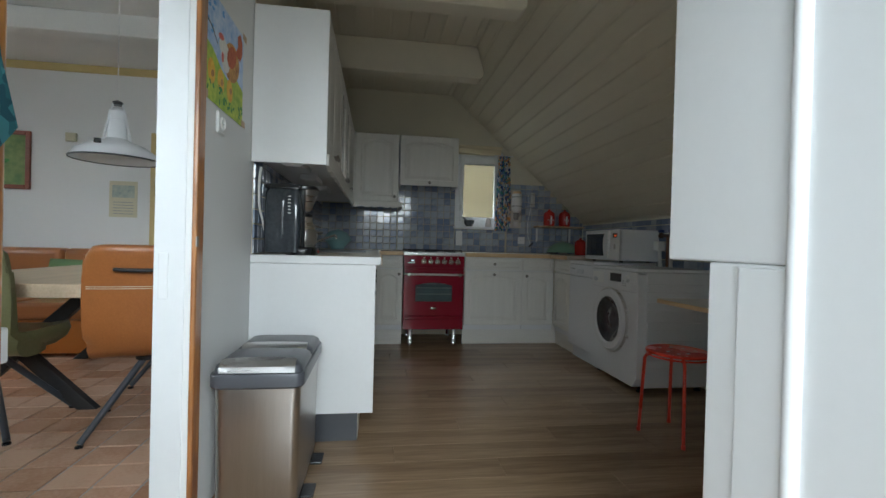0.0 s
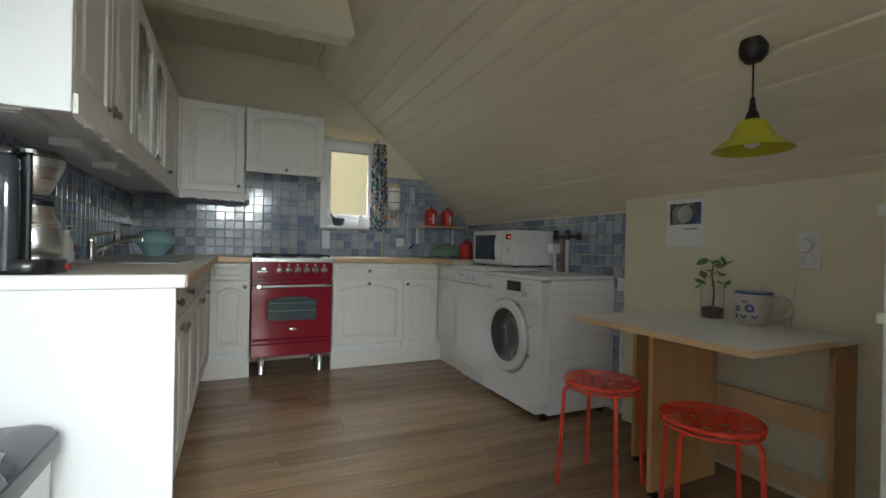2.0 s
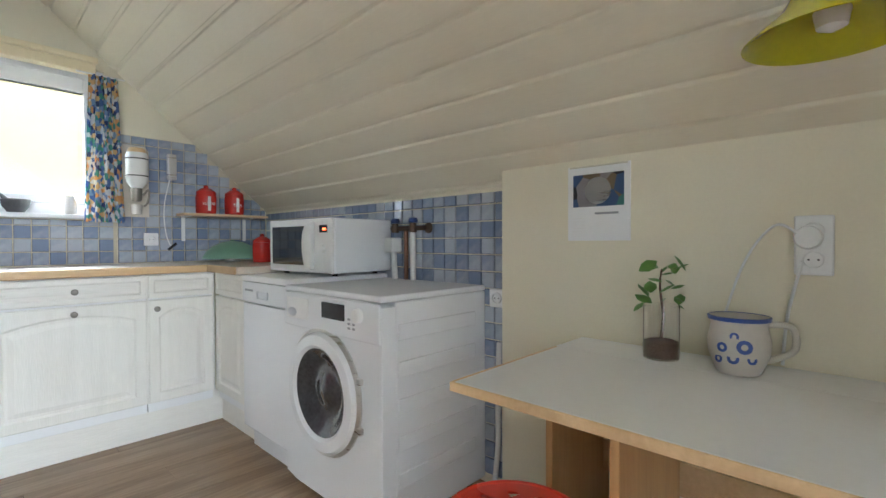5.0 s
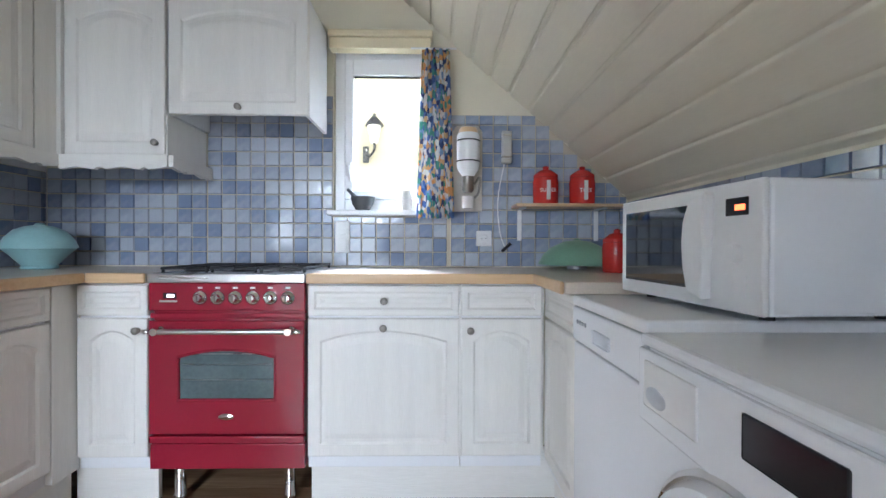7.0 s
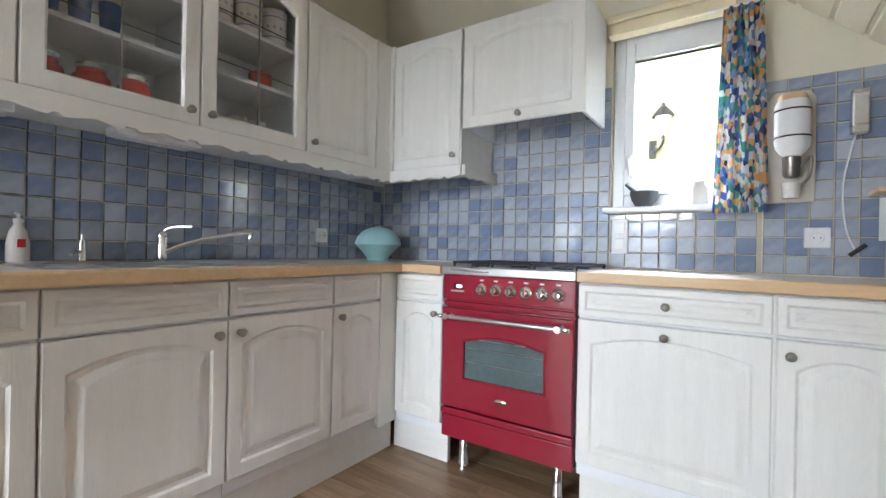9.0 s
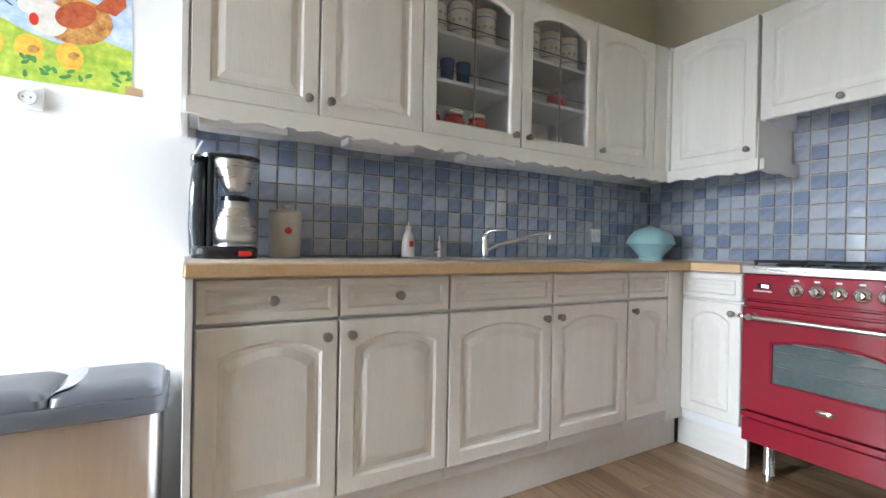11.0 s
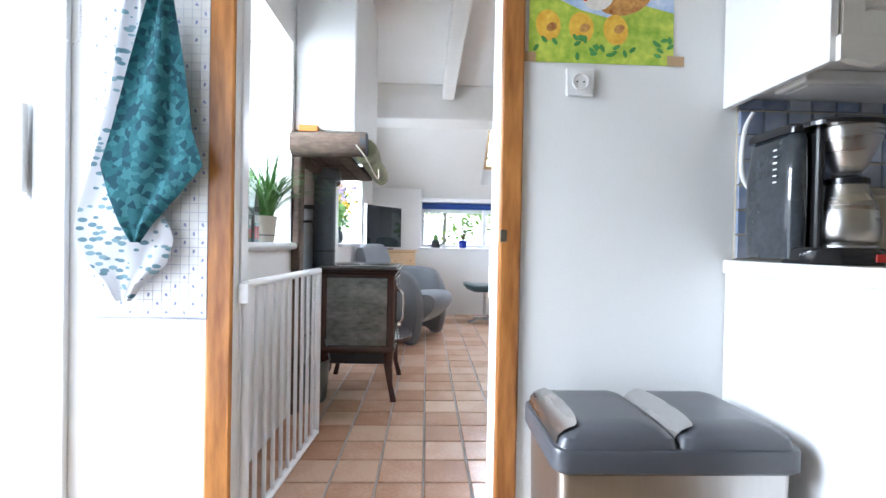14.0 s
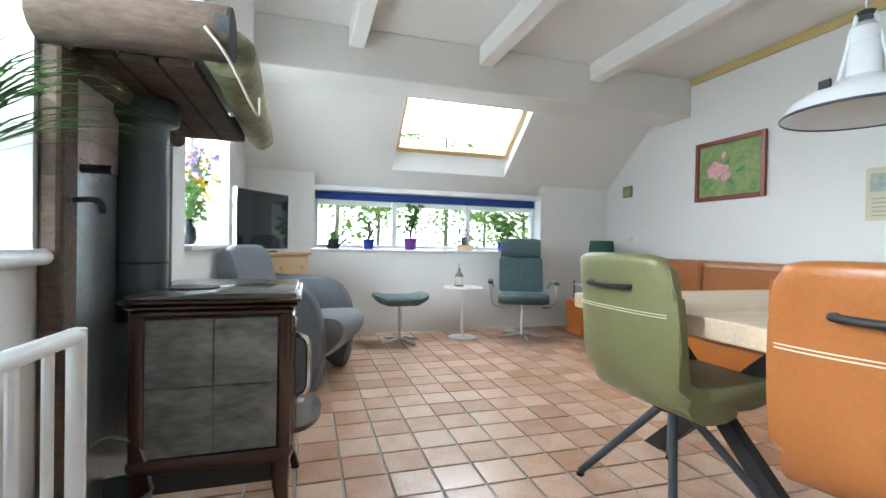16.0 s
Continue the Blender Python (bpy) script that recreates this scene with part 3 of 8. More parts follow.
# ---- cooker ----
def cooker():
    t = thing("range_cooker", (0.851, 4.64, 0), "burgundy range cooker with steel hob and chrome legs", "cooker")
    w = 0.595
    part("body", box(0.004, w - 0.004, 0.035, 0.55, 0.155, 0.868, 0.003), M["red_enamel"], t)
    part("control_panel", box(0, w, 0.012, 0.034, 0.765, 0.872, 0.004), M["red_enamel"], t)
    part("trim_strip", box(0.002, w - 0.002, 0.016, 0.034, 0.735, 0.756, 0.004), M["red_enamel"], t)
    d = part("oven_door", bmesh_door(w), M["red_enamel"], t, smooth=False)
    wnd = part("window", box(0.115, w - 0.115, 0.012, 0.016, 0.425, 0.66), M["oven_glass"], d, "grey-green oven window")
    bm = bmesh.new()
    for z in (0.50, 0.56, 0.60):
        tube([(0.13, 0.0115, z), (w - 0.13, 0.0115, z)], 0.0012, 6, bm)
    part("rack", bm, M["steel"], d, "steel oven racks behind the glass")
    part("badge", lathe([(0.0, 0.004), (0.022, 0.003), (0.03, 0.0)], 20, pose(w / 2, 0.003, 0.36, 90, 0, 0) @ Matrix.Diagonal((1, 0.4, 1, 1))), M["chrome"], d, "oval chrome badge", True)
    h = part("handle", tube([(0.035, -0.035, 0.693), (w - 0.035, -0.035, 0.693)], 0.010, 14), M["steel"], d, "steel bar handle", True)
    for x in (0.05, w - 0.05):
        part("bracket", lathe([(0.0, 0.0), (0.014, 0.0), (0.016, 0.01), (0.010, 0.02), (0.009, 0.045), (0.014, 0.05)], 14, pose(x, -0.045, 0.693, -90, 0, 0)), M["chrome"], h, "chrome handle bracket", True)
    for x in (0.018, w - 0.018):
        part("end_cap", lathe([(0.0, 0.0), (0.009, 0.002), (0.011, 0.012), (0.008, 0.022), (0.0, 0.026)], 14, pose(x - 0.013, -0.035, 0.693, 0, 90, 0)), M["chrome"], h, "chrome knob end", True)
    part("drawer", box(0.002, w - 0.002, 0.014, 0.034, 0.155, 0.252, 0.004), M["red_enamel"], t)
    part("drawer_lip", box(0.002, w - 0.002, 0.004, 0.030, 0.258, 0.285, 0.005), M["red_enamel"], t)
    for i in range(6):
        x = 0.195 + i * 0.0668
        kb = part("control_knob", lathe([(0.0, 0.032), (0.012, 0.031), (0.015, 0.026), (0.016, 0.014), (0.024, 0.010), (0.028, 0.004), (0.028, 0.0)], 22, pose(x, 0.012, 0.815, 90, 0, 0)), M["chrome"], t, "chrome control knob", True)
        part("grip", box(x - 0.0035, x + 0.0035, -0.026, -0.018, 0.802, 0.828, 0.002), M["pewter"], kb)
        part("mark", box(x - 0.009, x + 0.009, 0.0105, 0.0118, 0.850, 0.857), M["white_plastic"], t, "pale printed symbol")
    part("clock", box(0.055, 0.105, 0.0095, 0.0118, 0.812, 0.834, 0.001), M["black"], t, "small dark clock display")
    part("digits", box(0.071, 0.098, 0.0085, 0.0094, 0.817, 0.828), M["display"], t, "lit clock digits")
    part("label_strip", box(0.04, 0.108, 0.0105, 0.0118, 0.798, 0.805), M["steel"], t, "small steel badge")
    part("hob", box(-0.002, w + 0.002, 0.0, 0.555, 0.873, 0.908, 0.004), M["steel"], t, "brushed steel hob")
    for gx in (0.105, w / 2, w - 0.105):
        bm = bmesh.new()
        for y in (0.07, 0.27, 0.48):
            tube([(gx - 0.09, y, 0.925), (gx + 0.09, y, 0.925)], 0.006, 6, bm)
        for dx in (-0.085, 0.0, 0.085):
            tube([(gx + dx, 0.06, 0.925), (gx + dx, 0.49, 0.925)], 0.006, 6, bm)
        for dx in (-0.085, 0.085):
            for y in (0.07, 0.48):
                tube([(gx + dx, y, 0.907), (gx + dx, y, 0.925)], 0.006, 6, bm)
        part("pan_support", bm, M["iron"], t, "black iron pan support")
        for y in (0.16, 0.38):
            part("burner", lathe([(0.045, 0.9085), (0.045, 0.914), (0.034, 0.919), (0.0, 0.9205)], 20, pose(gx, y, 0)), M["iron"], t, "black gas burner", True)
    for x in (0.08, w - 0.08):
        for y in (0.085, 0.48):
            part("leg", lathe([(0.024, 0.0), (0.024, 0.028), (0.021, 0.032), (0.021, 0.156)], 18, pose(x, y, 0)), M["chrome"], t, "round chrome leg", True)
    return t


def bmesh_door(w):
    """The oven door: a slab with an arched opening, face at y = 0.004."""
    def lp(x0, x1, z0, z1, arch, y, n=9):
        p = [(x0 + (x1 - x0) * k / (n - 1), y, z0) for k in range(n)]
        p += [(x1, y, z0 + (z1 - arch - z0) * k / 4) for k in range(1, 4)]
        p += [(x1 + (x0 - x1) * k / (n - 1), y, z1 - arch + arch * math.sin(math.pi * k / (n - 1)) ** 0.9) for k in range(n)]
        return p + [(x0, y, z1 - arch + (z0 - z1 + arch) * k / 4) for k in range(1, 4)]
    loops = [lp(0.002, w - 0.002, 0.292, 0.728, 0, 0.034), lp(0.002, w - 0.002, 0.292, 0.728, 0, 0.008), lp(0.006, w - 0.006, 0.296, 0.724, 0, 0.004),
             lp(0.108, w - 0.108, 0.418, 0.622, 0.028, 0.004), lp(0.112, w - 0.112, 0.422, 0.618, 0.028, 0.0015), lp(0.118, w - 0.118, 0.428, 0.612, 0.028, 0.0045), lp(0.12, w - 0.12, 0.43, 0.61, 0.028, 0.030)]
    return loft(loops, None, (True, False))


def glow(name, col, strength):
    m = bpy.data.materials.new(name)
    m.use_nodes = True
    bs = m.node_tree.nodes["Principled BSDF"]
    bs.inputs["Base Color"].default_value = (*col, 1)
    bs.inputs["Emission Color"].default_value = (*col, 1)
    bs.inputs["Emission Strength"].default_value = strength
    return m


M["oven_glass"] = mat("oven_glass", (0.085, 0.115, 0.12), 0.06, var=0.35, big=5, bump=0.0, coat=0.5)
M["display"] = glow("pale_display", (0.9, 0.8, 0.95), 1.5)
M["red_display"] = glow("orange_display", (1.0, 0.12, 0.03), 1.5)
cooker()


# ---- washing machine, dishwasher, microwave ----
M["silver"] = mat("silver_plastic", (0.60, 0.62, 0.65), 0.3, 0.3, var=0.04)
M["smoked"] = mat("smoky_glass", (0.055, 0.058, 0.066), 0.10, var=0.5, big=9, bump=0.0, coat=0.5)


def washer_body(w, d, h, cx, cz, r):
    """The casing, with a round hole in its front for the drum."""
    bm = box(0, w, 0.06, d, 0.035, h - 0.024, 0.008)
    n = 40
    ring = [(cx + r * math.cos(2 * math.pi * k / n), cz + r * math.sin(2 * math.pi * k / n)) for k in range(n)]
    rim = []
    for x, z in ring:
        a = math.atan2(z - cz, x - cx)
        c, q = math.cos(a), math.sin(a)
        reach = min(((w if c > 0 else 0.0) - cx) / c if abs(c) > 1e-6 else 9, ((h - 0.024 if q > 0 else 0.035) - cz) / q if abs(q) > 1e-6 else 9)
        rim.append((cx + c * reach, cz + q * reach))
    return loft([[(x, 0.0595, z) for x, z in rim], [(x, 0.002, z) for x, z in rim], [(cx + (x - cx) * 0.994, 0.0, cz + (z - cz) * 0.994) for x, z in rim], [(x, 0.0, z) for x, z in ring], [(x, 0.055, z) for x, z in ring]], bm, (False, False))


def washer():
    t = thing("washing_machine", (2.352, 3.79, 0), "white front-loading washing machine against the tiles", "washing machine", rz=-90)
    w, d, h = 0.65, 0.56, 0.85
    body = part("body", washer_body(w, d, h, 0.295, 0.455, 0.165), M["white_enamel"], t)
    part("lid", box(-0.002, w + 0.002, -0.006, d, h - 0.023, h, 0.008), M["white_enamel"], t)
    for z in (0.20, 0.33, 0.46, 0.59, 0.72):
        part("side_rib", box(w - 0.001, w + 0.005, 0.07, d - 0.07, z - 0.028, z + 0.028, 0.0045), M["white_enamel"], body)
    part("fascia", box(0.002, w - 0.002, -0.010, 0.001, h - 0.165, h - 0.026, 0.005), M["white_enamel"], t)
    part("display", box(0.30, 0.45, -0.0125, -0.0095, h - 0.105, h - 0.045, 0.003), M["black"], t, "black display")
    part("detergent_drawer", box(0.03, 0.20, -0.0125, -0.0095, h - 0.13, h - 0.045, 0.003), M["white_plastic"], t)
    part("drawer_grip", lathe([(0.0, 0.004), (0.03, 0.003), (0.036, 0.0)], 20, pose(0.075, -0.0125, h - 0.105, 90, 0, 0) @ Matrix.Diagonal((1, 0.5, 1, 1))), M["silver"], t, smooth=True)
    part("program_dial", lathe([(0.0, 0.02), (0.02, 0.019), (0.024, 0.014), (0.026, 0.0)], 24, pose(0.535, -0.0095, h - 0.075, 90, 0, 0)), M["white_plastic"], t, "white dial", True)
    for k in range(5):
        part("button", box(0.47 + 0.028 * (k % 2), 0.485 + 0.028 * (k % 2), -0.0115, -0.0095, h - 0.13 + 0.016 * (k // 2), h - 0.122 + 0.016 * (k // 2)), M["grey_plastic"], t)
    cx, cz, R = 0.295, 0.455, 0.232
    m = pose(cx, 0, cz, 90, 0, 0)
    door = part("door", lathe([(R, 0.0), (R, 0.012), (R - 0.012, 0.030), (R - 0.05, 0.034), (R - 0.062, 0.024), (R - 0.064, -0.02)], 56, m, cap=False), M["white_enamel"], t, "round white door ring", True)
    part("chrome_ring", lathe([(R + 0.014, 0.0), (R + 0.014, 0.008), (R + 0.004, 0.016), (R - 0.004, 0.012), (R - 0.006, 0.0)], 56, m, cap=False), M["steel"], door, "grey metal rim", True)
    part("glass_bowl", lathe([(R - 0.063, 0.022), (R - 0.075, 0.020), (R - 0.10, -0.004), (0.09, -0.018), (0.05, -0.006), (0.0, 0.006)], 48, m, cap=False), M["smoked"], door, "smoky glass bowl", True)
    for a in (-22, 22):
        part("hinge", box(cx + R - 0.002, cx + R + 0.02, -0.016, 0.002, cz + R * math.sin(radians(a)) - 0.012, cz + R * math.sin(radians(a)) + 0.012, 0.003), M["steel"], door)
    for x in (0.05, w - 0.05):
        for y in (0.06, d - 0.06):
            part("foot", lathe([(0.022, 0.0), (0.022, 0.012), (0.012, 0.014), (0.012, 0.036)], 14, pose(x, y, 0)), M["black"], t)
    return t


washer()


def dishwasher():
    t = thing("dishwasher", (2.362, 4.258, 0), "white freestanding dishwasher under the microwave", "dishwasher", rz=-90)
    w, d = 0.464, 0.55
    part("body", box(0, w, 0.02, d, 0.10, 0.842, 0.004), M["white_enamel"], t)
    part("top", box(-0.001, w + 0.001, -0.004, d + 0.01, 0.843, 0.872, 0.006), M["panel"], t)
    part("door", box(0.003, w - 0.003, 0.0, 0.0195, 0.115, 0.735, 0.005), M["white_enamel"], t)
    part("control_strip", box(0.003, w - 0.003, -0.004, 0.0195, 0.742, 0.840, 0.005), M["white_enamel"], t)
    part("grip", box(w / 2 - 0.055, w / 2 + 0.055, -0.0055, -0.0035, 0.765, 0.80, 0.006), M["silver"], t, "recessed grip")
    for k in range(4):
        part("button", lathe([(0.006, 0), (0.006, 0.003), (0.0, 0.004)], 10, pose(0.05 + 0.022 * k, -0.004, 0.80, 90, 0, 0)), M["grey_plastic"], t)
    part("kick_plate", box(0.005, w - 0.005, 0.05, 0.07, 0.0, 0.099), M["white_enamel"], t)
    return t


dishwasher()


def microwave():
    t = thing("microwave_oven", (2.505, 4.255, 0.8735), "white microwave oven with a dark glass door", "microwave", rz=-86)
    w, d, h = 0.53, 0.37, 0.272
    part("casing", box(0, w, 0.014, d, 0.014, h, 0.007), M["white_enamel"], t)
    part("front_frame", box(0, w, 0.0, 0.0135, 0.014, h, 0.005), M["white_plastic"], t)
    part("door_glass", slab([(0.03, 0.05), (0.345, 0.05), (0.325, 0.11), (0.32, 0.15), (0.33, 0.21), (0.348, 0.238), (0.03, 0.238)], -0.003, 0.0, "y"), M["dark_glass"], t, "dark glass door window")
    part("door_handle", slab([(0.345, 0.045), (0.395, 0.03), (0.405, 0.26), (0.352, 0.245), (0.330, 0.20), (0.325, 0.15), (0.33, 0.10)], -0.028, -0.001, "y", bev=0.006), M["white_plastic"], t, "curved white door handle")
    part("display", box(0.435, 0.495, -0.0025, 0.0, 0.205, 0.24, 0.002), M["black"], t, "black display")
    part("digits", box(0.462, 0.488, -0.0035, -0.0026, 0.215, 0.226), M["red_display"], t, "glowing orange digits")
    part("dial", lathe([(0.0, 0.016), (0.017, 0.015), (0.02, 0.0)], 22, pose(0.462, -0.0005, 0.13, 90, 0, 0)), M["white_plastic"], t, "white dial", True)
    for k in range(6):
        part("button", box(0.435 + 0.033 * (k % 2), 0.458 + 0.033 * (k % 2), -0.0015, 0.0, 0.045 + 0.018 * (k // 2), 0.055 + 0.018 * (k // 2)), M["white_plastic"], t)
    for x in (0.06, w - 0.06):
        for y in (0.06, d - 0.06):
            part("foot", lathe([(0.014, 0.0), (0.014, 0.014)], 12, pose(x, y, 0)), M["black"], t)
    return t


microwave()


# ---- folding table, stools, fridge ----
def folding_table():
    t = thing("folding_table", (2.18, 1.88, 0), "white folding table with beech edges against the wall", "table")
    part("fixed_top", box(0.50, 0.68, 0.0, 0.80, 0.682, 0.704, 0.003), M["panel"], t)
    leaf = part("leaf", box(0.008, 0.497, 0.008, 0.792, 0.682, 0.704, 0.003), M["panel"], t)
    part("edge", box(0.0, 0.0075, 0.0, 0.80, 0.6815, 0.7045, 0.003), M["beech"], leaf, "beech edge")
    part("edge", box(0.008, 0.497, 0.0, 0.0075, 0.6815, 0.7045, 0.003), M["beech"], leaf, "beech edge")
    part("edge", box(0.008, 0.497, 0.7925, 0.80, 0.6815, 0.7045, 0.003), M["beech"], leaf, "beech edge")
    part("side_panel", box(0.52, 0.67, 0.02, 0.04, 0.03, 0.681, 0.002), M["beech_v"], t, "beech side")
    part("side_panel", box(0.30, 0.67, 0.70, 0.72, 0.03, 0.681, 0.002), M["beech_v"], t, "beech side")
    part("gate_leg", box(0.10, 0.50, 0.44, 0.46, 0.03, 0.675, 0.002), M["beech_v"], t, "beech gate panel")
    part("stretcher", box(0.62, 0.64, 0.041, 0.699, 0.30, 0.40, 0.002), M["beech"], t)
    part("stretcher", box(0.62, 0.64, 0.041, 0.699, 0.05, 0.12, 0.002), M["beech"], t)
    for x, y in ((0.54, 0.03), (0.64, 0.03), (0.33, 0.71), (0.64, 0.71), (0.13, 0.45)):
        part("castor", lathe([(0.0, -0.012), (0.014, -0.012), (0.015, 0.0), (0.014, 0.012), (0.0, 0.012)], 14, pose(x, y, 0.0152, 90, 0, 0)), M["black"], t, "black castor", True)
    return t


M["beech_v"] = wood("beech_board", (0.46, 0.245, 0.09), (0.58, 0.35, 0.15), 0.45, "z", 8)
folding_table()


def stool(at, rz):
    t = thing("stool", at, "red metal stool with a pierced round seat", "stool", "red stools", rz)
    seat = bmesh.new()
    tmp = bmesh.new()
    R, rings = 0.152, 30
    holes = [(0.05 * math.cos(radians(a)), 0.05 * math.sin(radians(a))) for a in range(0, 360, 72)] + [(0.105 * math.cos(radians(a + 18)), 0.105 * math.sin(radians(a + 18))) for a in range(0, 360, 36)]
    n = 46
    grid = {}
    for i in range(n + 1):
        for j in range(n + 1):
            x, y = (2 * i / n - 1) * R, (2 * j / n - 1) * R
            # square grid eased onto a disc
            u, v = x / R, y / R
            dx, dy = R * u * math.sqrt(1 - v * v / 2), R * v * math.sqrt(1 - u * u / 2)
            grid[i, j] = (dx, dy)
    vert = {}

    def vv(i, j, z):
        if (i, j, z) not in vert:
            x, y = grid[i, j]
            sag = -0.006 * (1 - (x * x + y * y) / R ** 2)
            vert[i, j, z] = tmp.verts.new((x, y, z + sag))
        return vert[i, j, z]
    for i in range(n):
        for j in range(n):
            x = sum(grid[a, b][0] for a in (i, i + 1) for b in (j, j + 1)) / 4
            y = sum(grid[a, b][1] for a in (i, i + 1) for b in (j, j + 1)) / 4
            if any((x - p) ** 2 + (y - q) ** 2 < 0.0125 ** 2 for p, q in holes):
                continue
            for z in (0.449, 0.447):
                tmp.faces.new((vv(i, j, z), vv(i + 1, j, z), vv(i + 1, j + 1, z), vv(i, j + 1, z)))
    merge(seat, tmp)
    s = part("seat", seat, M["red_paint"], t, "pierced red seat", True)
    part("rim", tube([(R * math.cos(radians(a)), R * math.sin(radians(a)), 0.444) for a in range(0, 361, 12)], 0.008, 8), M["red_paint"], t, smooth=True)
    for a in (45, 135, 225, 315):
        c, sn = math.cos(radians(a)), math.sin(radians(a))
        part("leg", tube(curve([(0.075 * c, 0.075 * sn, 0.432), (0.125 * c, 0.125 * sn, 0.430), (0.158 * c, 0.158 * sn, 0.405), (0.163 * c, 0.163 * sn, 0.36), (0.182 * c, 0.182 * sn, 0.008)], 6), 0.0085, 8), M["red_paint"], t, smooth=True)
        part("foot", lathe([(0.0105, 0.0), (0.0105, 0.02)], 10, pose(0.1825 * c, 0.1825 * sn, 0)), M["red_paint"], t)
    part("ring", tube([(0.150 * math.cos(radians(a)), 0.150 * math.sin(radians(a)), 0.425) for a in range(0, 361, 15)], 0.005, 6), M["red_paint"], t)
    return t


stool((2.19, 2.50, 0), 20)
stool((2.215, 2.03, 0), 48)


def fridge():
    t = thing("fridge", (2.28, 1.618, 0), "white upright freezer with a bar handle", "fridge", rz=-90)
    w, d, h = 0.60, 0.58, 1.25
    part("body", box(0, w, 0.05, d, 0.02, h - 0.03, 0.005), M["white_enamel"], t)
    part("door", box(0.0, w, 0.0, 0.046, 0.06, h - 0.085, 0.008), M["white_enamel"], t)
    part("control_panel", box(0.0, w, 0.0, 0.05, h - 0.08, h - 0.025, 0.006), M["white_plastic"], t)
    part("badge", box(0.10, 0.17, -0.002, 0.0, h - 0.060, h - 0.045), M["blue_fabric"], t, "small blue badge")
    part("top", box(-0.001, w + 0.001, 0.0, d, h - 0.0245, h, 0.006), M["white_plastic"], t)
    hd = part("handle", box(0.055, 0.08, -0.05, -0.033, 0.82, 1.16, 0.006), M["white_plastic"], t, "white bar handle")
    for z in (0.845, 1.12):
        part("bracket", box(0.0, 0.078, -0.034, 0.0, z - 0.014, z + 0.014, 0.003), M["white_plastic"], hd)
    for x in (0.05, w - 0.05):
        for y in (0.08, d - 0.05):
            part("foot", lathe([(0.018, 0), (0.018, 0.021)], 12, pose(x, y, 0)), M["black"], t)
    return t


fridge()


# ---- stable door, open into the kitchen ----
def stable_door():
    t = thing("door_2", (1.148, 0.06, 0), "white half door standing open into the kitchen", "door", kind="structure")
    part("panel", box(0.004, 0.04, 0.0, 0.799, 0.015, 2.0, 0.003), M["gloss"], t)
    part("bead", tube([(0.002, 0.795, 0.02), (0.002, 0.795, 1.995)], 0.012, 12), M["gloss"], t, smooth=True)
    part("upper_stile", box(0.0, 0.044, 0.80, 1.059, 0.961, 2.0, 0.004), M["gloss"], t)
    lower = part("lower_stile", box(0.0, 0.044, 0.80, 0.953, 0.015, 0.960, 0.004), M["gloss"], t)
    part("moulding", box(-0.004, 0.0, 0.80, 0.888, 0.02, 0.955, 0.003), M["gloss"], lower)
    return t


stable_door()


# ---- pedal bin ----
def pedal_bin():
    t = thing("waste_bin", (0.19, 2.235, 0), "brushed steel double pedal bin with a grey lid", "bin")
    w, d, h = 0.29, 0.52, 0.455
    lo = [[(x, y, z) for x, y in rounded(w * s, d * s, 0.03)] for z, s in ((0.02, 0.95), (0.03, 0.97), (h, 1.0))]
    part("body", loft(lo), M["steel_v"], t, "brushed steel body", True)
    rim = [[(x, y, z) for x, y in rounded(w + e, d + e, 0.035)] for z, e in ((h + 0.001, 0.012), (h + 0.01, 0.03), (h + 0.05, 0.03), (h + 0.055, 0.026))]
    part("rim", loft(rim), M["lid_grey"], t, "dark grey rim", True)
    for s in (-1, 1):
        cy = s * d / 4
        ring = []
        for z, e in ((0.056, 0.0), (0.075, -0.012), (0.085, -0.05), (0.089, -0.12)):
            ring.append([(x, y, h + z + 0.012 * (1 - (2 * (y - cy) / (d / 2)) ** 2) * (z - 0.056) / 0.03) for x, y in rounded(w + 0.015 + e, d / 2 + 0.005 + e, 0.03, cy=cy)])
        lid = part("lid", loft(ring), M["lid_grey"], t, "domed grey lid", True)
        bm = bmesh.new()
        n = 18
        edge = [(-0.1345, 0.0575), (-0.1285, 0.077), (-0.109, 0.0885), (-0.088, 0.095), (-0.07, 0.0985)]
        cols = []
        for k in range(n + 1):
            x = -0.128 + 0.256 * k / n
            reach = 0.55 + 0.45 * math.sqrt(max(0, 1 - (x / 0.13) ** 2))
            cols.append([bm.verts.new((x, cy - 0.1345 + (y + 0.1345) * reach, h + z)) for y, z in edge])
        for a, b in zip(cols, cols[1:]):
            for i in range(len(edge) - 1):
                bm.faces.new((a[i], b[i], b[i + 1], a[i + 1]))
        part("trim", bm, M["steel"], lid, "polished steel band", True)
    for s in (-1, 1):
        part("pedal", box(w / 2 - 0.005, w / 2 + 0.045, s * 0.13 - 0.045, s * 0.13 + 0.045, 0.012, 0.024, 0.004), M["black"], t, "black pedal")
    part("base", box(-w / 2 + 0.01, w / 2 - 0.01, -d / 2 + 0.01, d / 2 - 0.01, 0.0, 0.02, 0.003), M["black"], t)
    return t


M["steel_v"] = mat("brushed_bin_steel", (0.56, 0.54, 0.52), 0.34, 1.0, var=0.06, big=5, fine=40, bump=0.03, stretch=(10, 10, 0.4))
pedal_bin()


